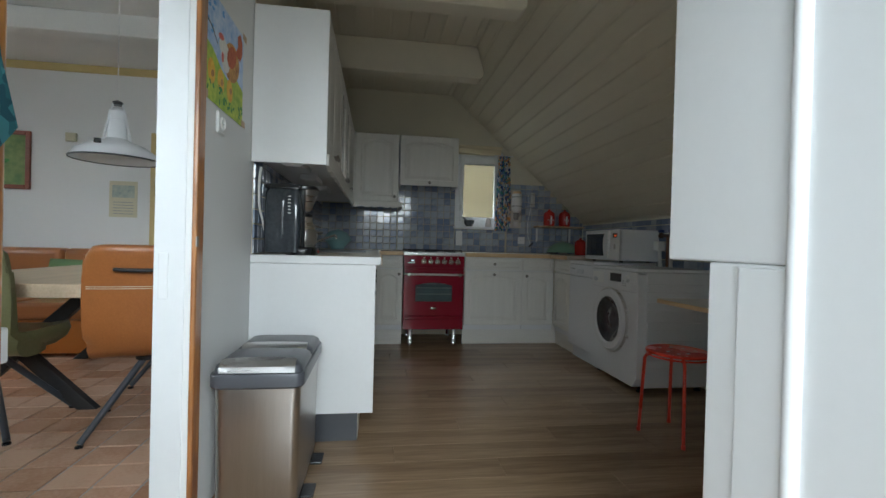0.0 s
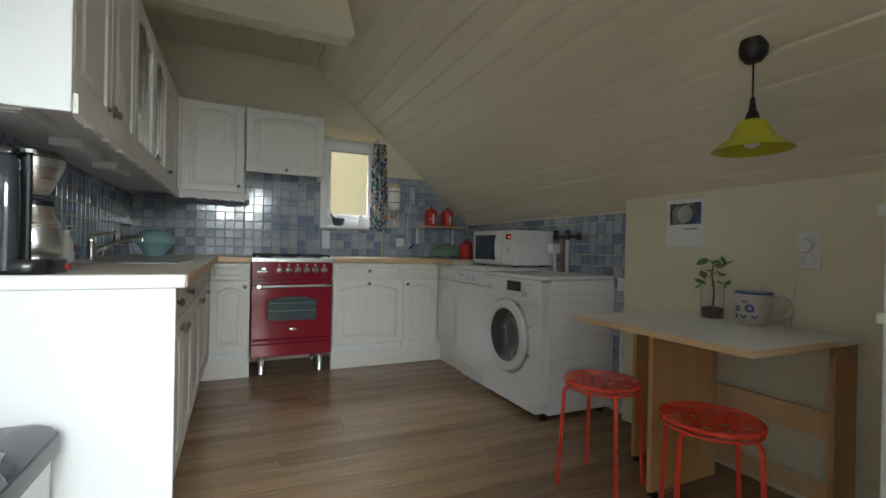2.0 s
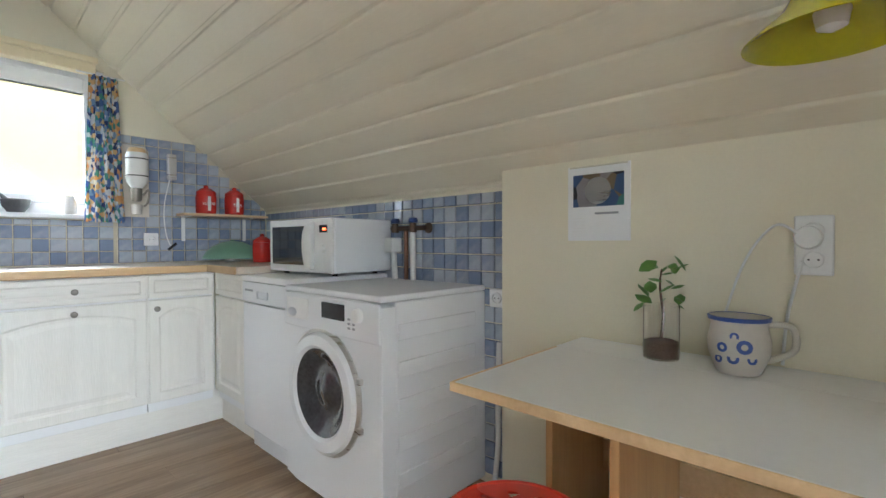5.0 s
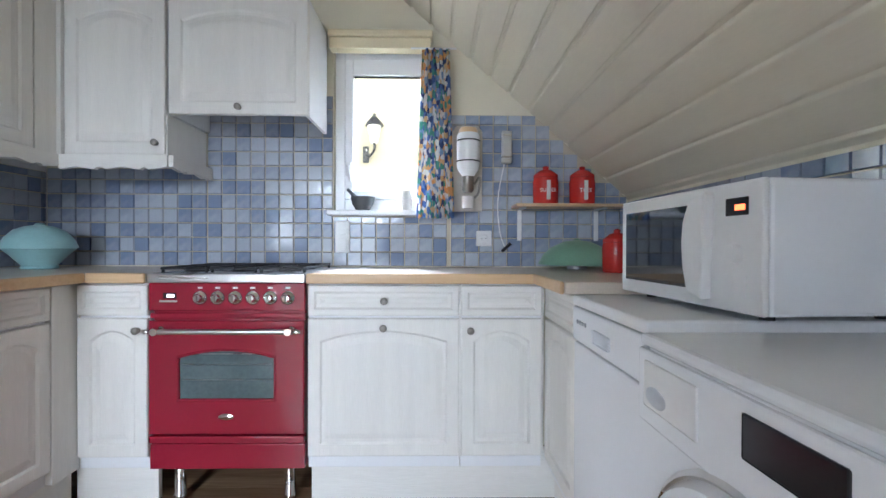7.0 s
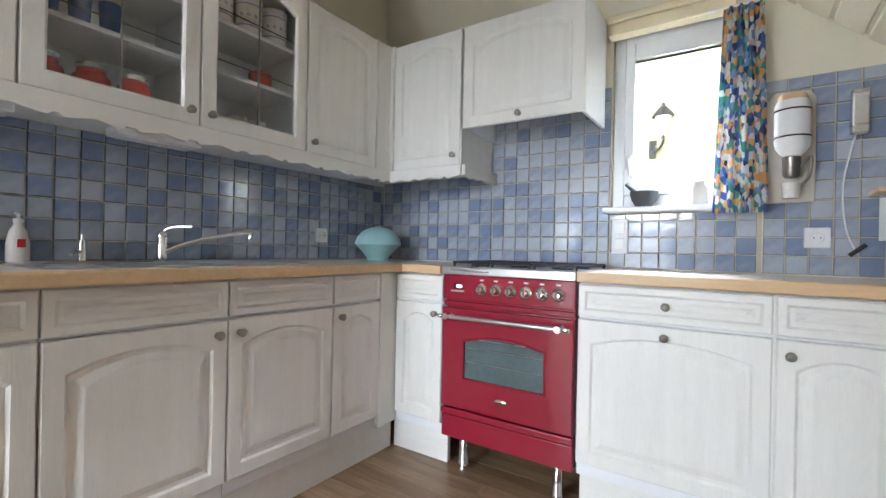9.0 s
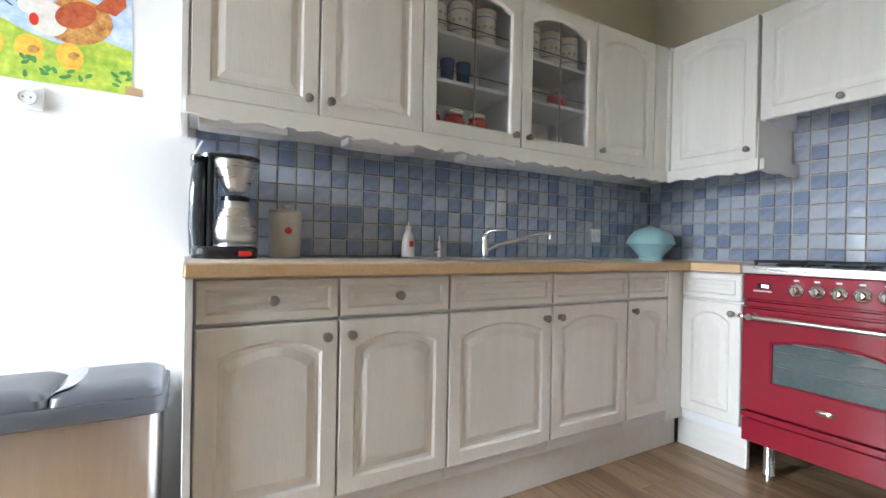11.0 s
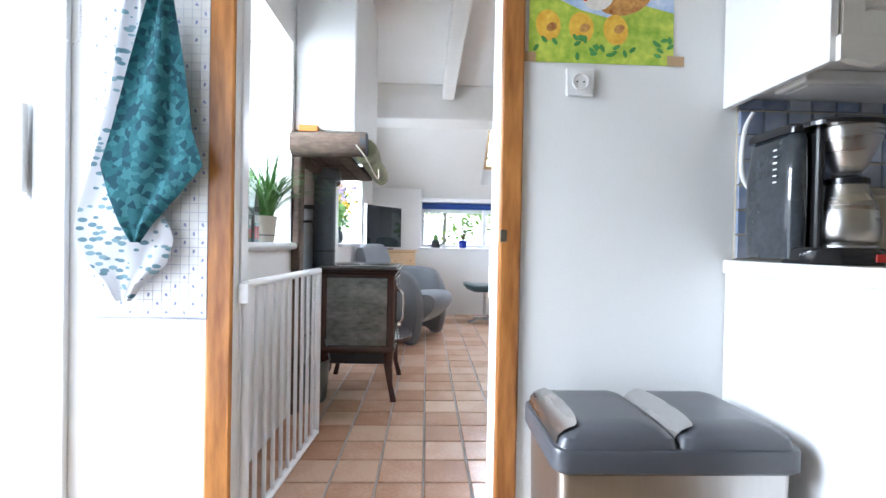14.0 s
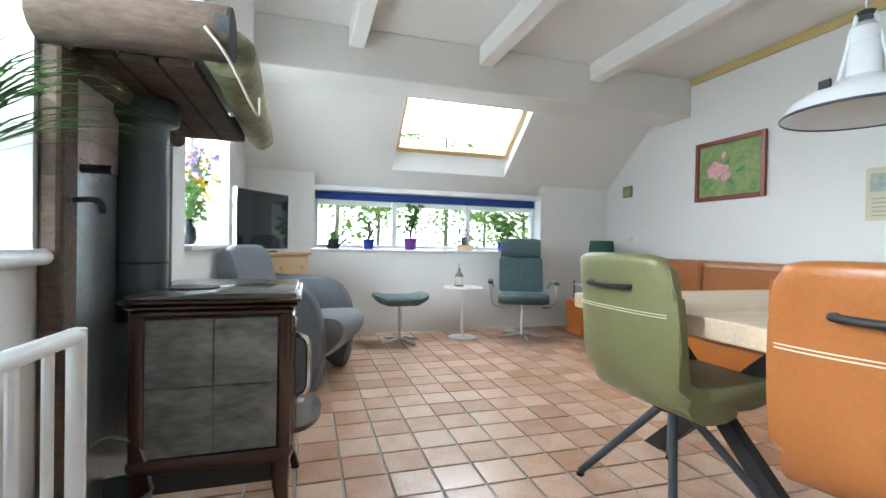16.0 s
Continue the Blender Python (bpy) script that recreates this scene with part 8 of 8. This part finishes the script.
M["blue_pot"] = mat("cobalt_glaze", (0.02, 0.04, 0.30), 0.2, var=0.1)
M["purple_pot"] = mat("violet_glaze", (0.14, 0.04, 0.24), 0.25, var=0.1)
SZ = 0.8925
pot_plant((-4.79, 2.17, SZ), M["blue_pot"], 0.95, 30, "cactus-like plant in a cobalt blue pot", 31, 0.022)
pot_plant((-4.79, 2.63, SZ), M["purple_pot"], 1.15, 84, "bushy plant in a violet pot", 32, 0.036)
pot_plant((-4.79, 3.74, SZ), M["blue_pot"], 0.95, 120, "leafy plant in a blue pot behind the recliner", 33, 0.042)
t = thing("watering_can", (-4.79, 1.80, SZ), "dark metal watering can planted with a cactus", "watering can")
part("body", lathe([(0.06, 0), (0.062, 0.005), (0.055, 0.10), (0.05, 0.10), (0, 0.09)], 24), M["iron"], t, smooth=True)
part("spout", tube(curve([(0, 0.05, 0.03), (0, 0.10, 0.07), (0, 0.14, 0.12)], 4), 0.011, 8, r_end=0.008), M["iron"], t, smooth=True)
part("handle", tube(curve([(0, -0.05, 0.09), (0, -0.11, 0.10), (0, -0.10, 0.04), (0, -0.06, 0.02)], 4), 0.006, 8), M["iron"], t, smooth=True)
part("cactus", lathe([(0.03, 0.09), (0.035, 0.12), (0.03, 0.16), (0.012, 0.18), (0, 0.182)], 12), M["leaf"], t, smooth=True)
t = thing("stone_lantern", (-4.79, 3.26, SZ), "wire lantern standing on a small wooden box", "lantern")
part("box", box(-0.06, 0.06, -0.09, 0.09, 0.0, 0.06, 0.004), M["oak"], t)
bm = bmesh.new()
for z in (0.062, 0.12, 0.18, 0.235):
    tube([(0.045 * math.cos(a), 0.07 * math.sin(a), z) for a in [6.2832 * k / 16 for k in range(17)]], 0.004, 6, bm)
for k in range(8):
    a = 6.2832 * k / 8
    tube([(0.045 * math.cos(a), 0.07 * math.sin(a), 0.062), (0.045 * math.cos(a), 0.07 * math.sin(a), 0.235)], 0.004, 6, bm)
part("cage", bm, M["zinc"], t)
part("candle", lathe([(0.03, 0.062), (0.03, 0.15), (0, 0.152)], 16), M["log"], t)

# ---- outside ----
M["lawn"] = mat("mown_grass", (0.075, 0.125, 0.035), 0.95, var=0.3, big=0.6, fine=20, bump=0.5, tint=(0.045, 0.075, 0.02))
M["render_wall"] = mat("cream_rendered_wall", (0.36, 0.315, 0.22), 0.8, var=0.04, big=1, fine=60, bump=0.1)
M["paving"] = mat("grey_paving", (0.30, 0.29, 0.27), 0.9, var=0.12, big=2, fine=60, bump=0.3)
g = bmesh.new()
g.faces.new([g.verts.new(p) for p in ((-400, -400, -0.16), (400, -400, -0.16), (400, 400, -0.16), (-400, 400, -0.16))])
struct("ground", g, M["lawn"], "green lawn around the house")
struct("pavement", box(-0.6, 2.4, -4.0, -0.152, -0.155, -0.03, 0.01), M["paving"], "grey paving outside the door")
t = thing("outbuilding", (0, 7.3, 0), "cream rendered outbuilding facing the window", "building", kind="")
part("wall", box(-0.6, 6.0, 0.0, 0.25, -0.16, 3.2), M["render_wall"], t)
part("roof", slab([(-0.9, 3.2), (6.3, 3.2), (6.3, 3.35), (-0.9, 3.35)], -0.35, 0.6, "y"), M["zinc"], t)
part("ledge", box(1.9, 2.9, -0.03, 0.0, 1.18, 1.21), M["render_wall"], t)
t = thing("wall_lantern", (1.37, 7.3, 1.98), "old-fashioned black wall lantern on the outbuilding", "lamp")
part("arm", tube(curve([(-0.10, -0.01, -0.08), (-0.05, -0.10, -0.11), (0.0, -0.16, -0.06), (0.0, -0.16, 0.0)], 5), 0.012, 8), M["iron"], t, smooth=True)
part("bracket_plate", box(-0.13, -0.07, -0.02, 0.0, -0.16, 0.0, 0.006), M["iron"], t)
part("glass", lathe([(0.035, 0.0), (0.065, 0.16)], 8, pose(0, -0.16, 0), cap=False), M["soap"], t)
part("roof", lathe([(0.09, 0.16), (0.075, 0.19), (0.03, 0.24), (0.012, 0.25), (0.016, 0.27), (0, 0.285)], 8, pose(0, -0.16, 0)), M["iron"], t)


def tree(at, h, spread, n, seed, label):
    rnd = random.Random(seed)
    t = thing("tree", at, label, "tree", "garden trees")
    tr = tube(curve([(0, 0, -0.16), (0.05, 0.03, h * 0.25), (-0.04, 0.06, h * 0.55), (0.03, 0.0, h * 0.85)], 5), 0.055, 8, r_end=0.02)
    spots = []
    for k in range(9):
        a, z = rnd.uniform(0, 6.28), h * rnd.uniform(0.28, 0.8)
        L = spread * rnd.uniform(0.5, 1.0)
        tip = Vector((L * math.cos(a), L * math.sin(a), z + L * rnd.uniform(0.1, 0.6)))
        tube(curve([(0, 0, z), tip * 0.5 + Vector((0, 0, z * 0.5 + 0.1)), tip], 4), 0.02, 6, tr, r_end=0.008)
        for _ in range(n // 9):
            q = rnd.uniform(0.25, 1.1)
            c = Vector((0, 0, z)).lerp(tip, q)
            spots.append((c.x + rnd.gauss(0, 0.28), c.y + rnd.gauss(0, 0.28), c.z + rnd.gauss(0, 0.22)))
    part("trunk", tr, M["bark"], t)
    part("crown", leaves(spots, 0.055, seed=seed), M["leaf_lit"], t)
    return t


M["bark"] = mat("grey_bark", (0.28, 0.25, 0.20), 0.9, var=0.25, big=4, fine=30, bump=0.5)
M["leaf_lit"] = mat("sunlit_leaf", (0.30, 0.44, 0.11), 0.5, var=0.3, big=1, fine=10, bump=0.05, tint=(0.13, 0.24, 0.045))
nt = M["leaf_lit"].node_tree
thin, both = nt.nodes.new("ShaderNodeBsdfTranslucent"), nt.nodes.new("ShaderNodeMixShader")
thin.inputs["Color"].default_value = (0.42, 0.60, 0.14, 1)
both.inputs[0].default_value = 0.5
nt.links.new(nt.nodes["Principled BSDF"].outputs[0], both.inputs[1])
nt.links.new(thin.outputs[0], both.inputs[2])
nt.links.new(both.outputs[0], nt.nodes["Material Output"].inputs["Surface"])
for i, (x, y, h, s) in enumerate(((-8.2, 2.0, 3.4, 1.1), (-9.0, 4.3, 4.2, 1.4), (-7.6, 5.4, 3.0, 1.1), (-11.0, 0.2, 4.5, 1.6), (-12.5, 6.6, 5.0, 1.8), (-10.5, 3.1, 3.6, 1.2))):
    tree((x, y, 0), h, s, 1800, 40 + i, "leafy garden tree beyond the long window")
# Emissive plane added for a white view; it also lights the living room
sky_glow = bmesh.new()
sky_glow.faces.new([sky_glow.verts.new(p) for p in ((-70, -120, -0.1), (-70, 130, -0.1), (-70, 130, 60), (-70, -120, 60))])
M["sky_glow"] = glow("glowing_sky_backdrop", (0.93, 0.97, 1.0), 3.0)
struct("backdrop", sky_glow, M["sky_glow"], "glowing plane standing in for the bright overcast sky")
rnd = random.Random(77)
hs = [(-15 + rnd.gauss(0, 0.4), rnd.uniform(-8, 14), rnd.uniform(-0.1, 0.55)) for _ in range(5000)]
tagged(part("hedge", leaves(hs, 0.11, seed=9), M["leaf_lit"], None, "low green hedge at the end of the garden"), category="hedge", kind="stuff")

# ---- tiles, planks ----
def tile_mesh(w, h, t, mt, name):
    bm = box(-w / 2, w / 2, -t, 0, -h / 2, h / 2)
    for v in bm.verts:
        if v.co.y < -t / 2:
            v.co.x *= 1 - 0.004 / w
            v.co.z *= 1 - 0.004 / h
    me = bpy.data.meshes.new(name)
    bmesh.ops.recalc_face_normals(bm, faces=bm.faces)
    bm.to_mesh(me)
    bm.free()
    me.materials.append(mt)
    return me


PITCH = 0.0717
TILE = tile_mesh(0.0677, 0.0677, 0.008, M["tile"], "tile")
shapes = {}


def lay_tile(parent, m, w=0.0677, h=0.0677):
    key = (round(w, 3), round(h, 3))
    me = TILE if key == (0.068, 0.068) else shapes.setdefault(key, None) or tile_mesh(w, h, 0.008, M["tile"], "tile")
    shapes[key] = me
    ob = new("tile", me)
    ob.parent = parent
    jig = pose(0, random.uniform(-0.0006, 0.0006), 0, random.uniform(-0.5, 0.5), 0, random.uniform(-0.5, 0.5))
    ob.matrix_world = m @ jig
    return ob


def tiled(name, u0, u1, z0, z1, to_world, label, cut=None):
    """Tiles over a stretch of wall; to_world turns (u, z) into a pose whose -y looks into the room."""
    bed = struct(name, slab([(u0, z0), (u1, z0), (u1, z1), (u0, z1)] if not cut else cut, 0.0, 0.004, "y"), M["grout"], label)
    bed.matrix_world = to_world(0, 0)
    inv = bed.matrix_world.inverted()
    z = z0
    while z < z1 - 0.02:
        u = u0
        while u < u1 - 0.02:
            w, h = min(PITCH, u1 - u) - 0.004, min(PITCH, z1 - z) - 0.004
            uc, zc = u + w / 2 + 0.002, z + h / 2 + 0.002
            if not cut or inside(cut, uc, zc, w, h):
                lay_tile(bed, to_world(uc, zc), w, h)
            u += PITCH
        z += PITCH
    return bed


def inside(poly, u, z, w, h):
    """Whether a tile lies under the slope line given by the outline's upper right edge."""
    top = poly[2], poly[3]
    (ua, za), (ub, zb) = top[1], top[0]
    return z + h / 2 < za + 0.004 and z + h / 2 - za < (zb - za) / (ub - ua + 1e-9) * (u + w / 2 - ua) + 0.05


wx = lambda u, z: pose(0.0045, u, z, 0, 0, 90)
wy = lambda u, z: pose(u, BACK - 0.0045, z)
we = lambda u, z: pose(2.9255, u, z, 0, 0, -90)
tiled("tiles_sink_wall", 2.575, 5.185, 0.913, 1.378, wx, "blue glazed tiles above the sink worktop")
tiled("tiles_corner", 0.01, 0.80, 0.913, 1.40, wy, "blue glazed tiles in the corner")
tiled("tiles_cooker", 0.803, 1.428, 0.913, 1.77, wy, "blue glazed tiles behind the cooker")
tiled("tiles_below_window", 1.431, 2.02, 0.913, 1.163, wy, "blue glazed tiles below the window")
tiled("tiles_shelf_wall", 2.023, 2.92, 0.913, 1.68, wy, "blue glazed tiles under the slope", [(2.023, 0.913), (2.92, 0.913), (2.92, slope_z(2.92)), (2.88 - (1.68 - 1.30) / 0.87, 1.68), (2.023, 1.68)])
bed = tiled("tiles_east_wall", 3.025, 5.185, 0.62, 1.245, we, "blue glazed tiles behind the washing machine")

tiled("tiles_beside_washer", 3.025, 3.025 + 4 * PITCH, 0.62 - 8 * PITCH, 0.6195, we, "blue glazed tiles in the gap beside the washing machine")

# laminate planks
PW = 0.165
pl = {}
row, y = 0, -0.14
while y < BACK - 0.001:
    x = -0.055 - (row * 0.47) % 1.3
    while x < 2.93:
        x0, x1 = max(x, -0.055), min(x + 1.3, 2.93)
        w = min(PW, BACK - y)
        if x1 - x0 > 0.02:
            key = (round(x1 - x0, 3), round(w, 3))
            if key not in pl:
                bm = box(-key[0] / 2 + 0.0006, key[0] / 2 - 0.0006, -key[1] / 2 + 0.0006, key[1] / 2 - 0.0006, -0.0115, 0.0, 0.0012, 1)
                me = bpy.data.meshes.new("plank")
                bmesh.ops.recalc_face_normals(bm, faces=bm.faces)
                bm.to_mesh(me)
                bm.free()
                me.materials.append(M["plank"])
                pl[key] = me
            ob = new("plank", pl[key])
            ob.parent = bpy.data.objects["floor"]
            ob.location = ((x0 + x1) / 2, y + w / 2, 0)
        x += 1.3
    y += PW
    row += 1

# terracotta floor tiles of the living room
TP = 0.185
bm = box(-TP / 2 + 0.004, TP / 2 - 0.004, -TP / 2 + 0.004, TP / 2 - 0.004, -0.0075, 0.0, 0.003, 1)
FLOOR_TILE = bpy.data.meshes.new("floor_tile")
bmesh.ops.recalc_face_normals(bm, faces=bm.faces)
bm.to_mesh(FLOOR_TILE)
bm.free()
FLOOR_TILE.materials.append(M["terra"])
far = bmesh.new()
xs = [-0.115 - TP * (i + 0.5) for i in range(25)]
count = 0
for x in xs:
    for j in range(23):
        y = 0.947 + TP * (j + 0.5)
        if y > NORTH - 0.05 or x < WEST:
            continue
        if x > -2.6 and y < 3.9 and count < 300:
            ob = new("floor_tile", FLOOR_TILE)
            ob.parent = bpy.data.objects["floor_living"]
            ob.matrix_world = pose(x, y, random.uniform(-0.0008, 0.0006), random.uniform(-0.25, 0.25), random.uniform(-0.25, 0.25), random.choice((0, 90, 180, 270)))
            count += 1
        else:
            box(x - TP / 2 + 0.004, x + TP / 2 - 0.004, y - TP / 2 + 0.004, y + TP / 2 - 0.004, -0.0075, random.uniform(-0.001, 0.0005), bm=far)
for j in range(23):
    y = 0.947 + TP * j
    box(-0.111, -0.062, y + 0.004, y + TP - 0.004, -0.0075, random.uniform(-0.001, 0.0005), bm=far)
ft = part("far_floor_tiles", far, M["terra_far"], bpy.data.objects["floor_living"])
tagged(ft, kind="stuff")
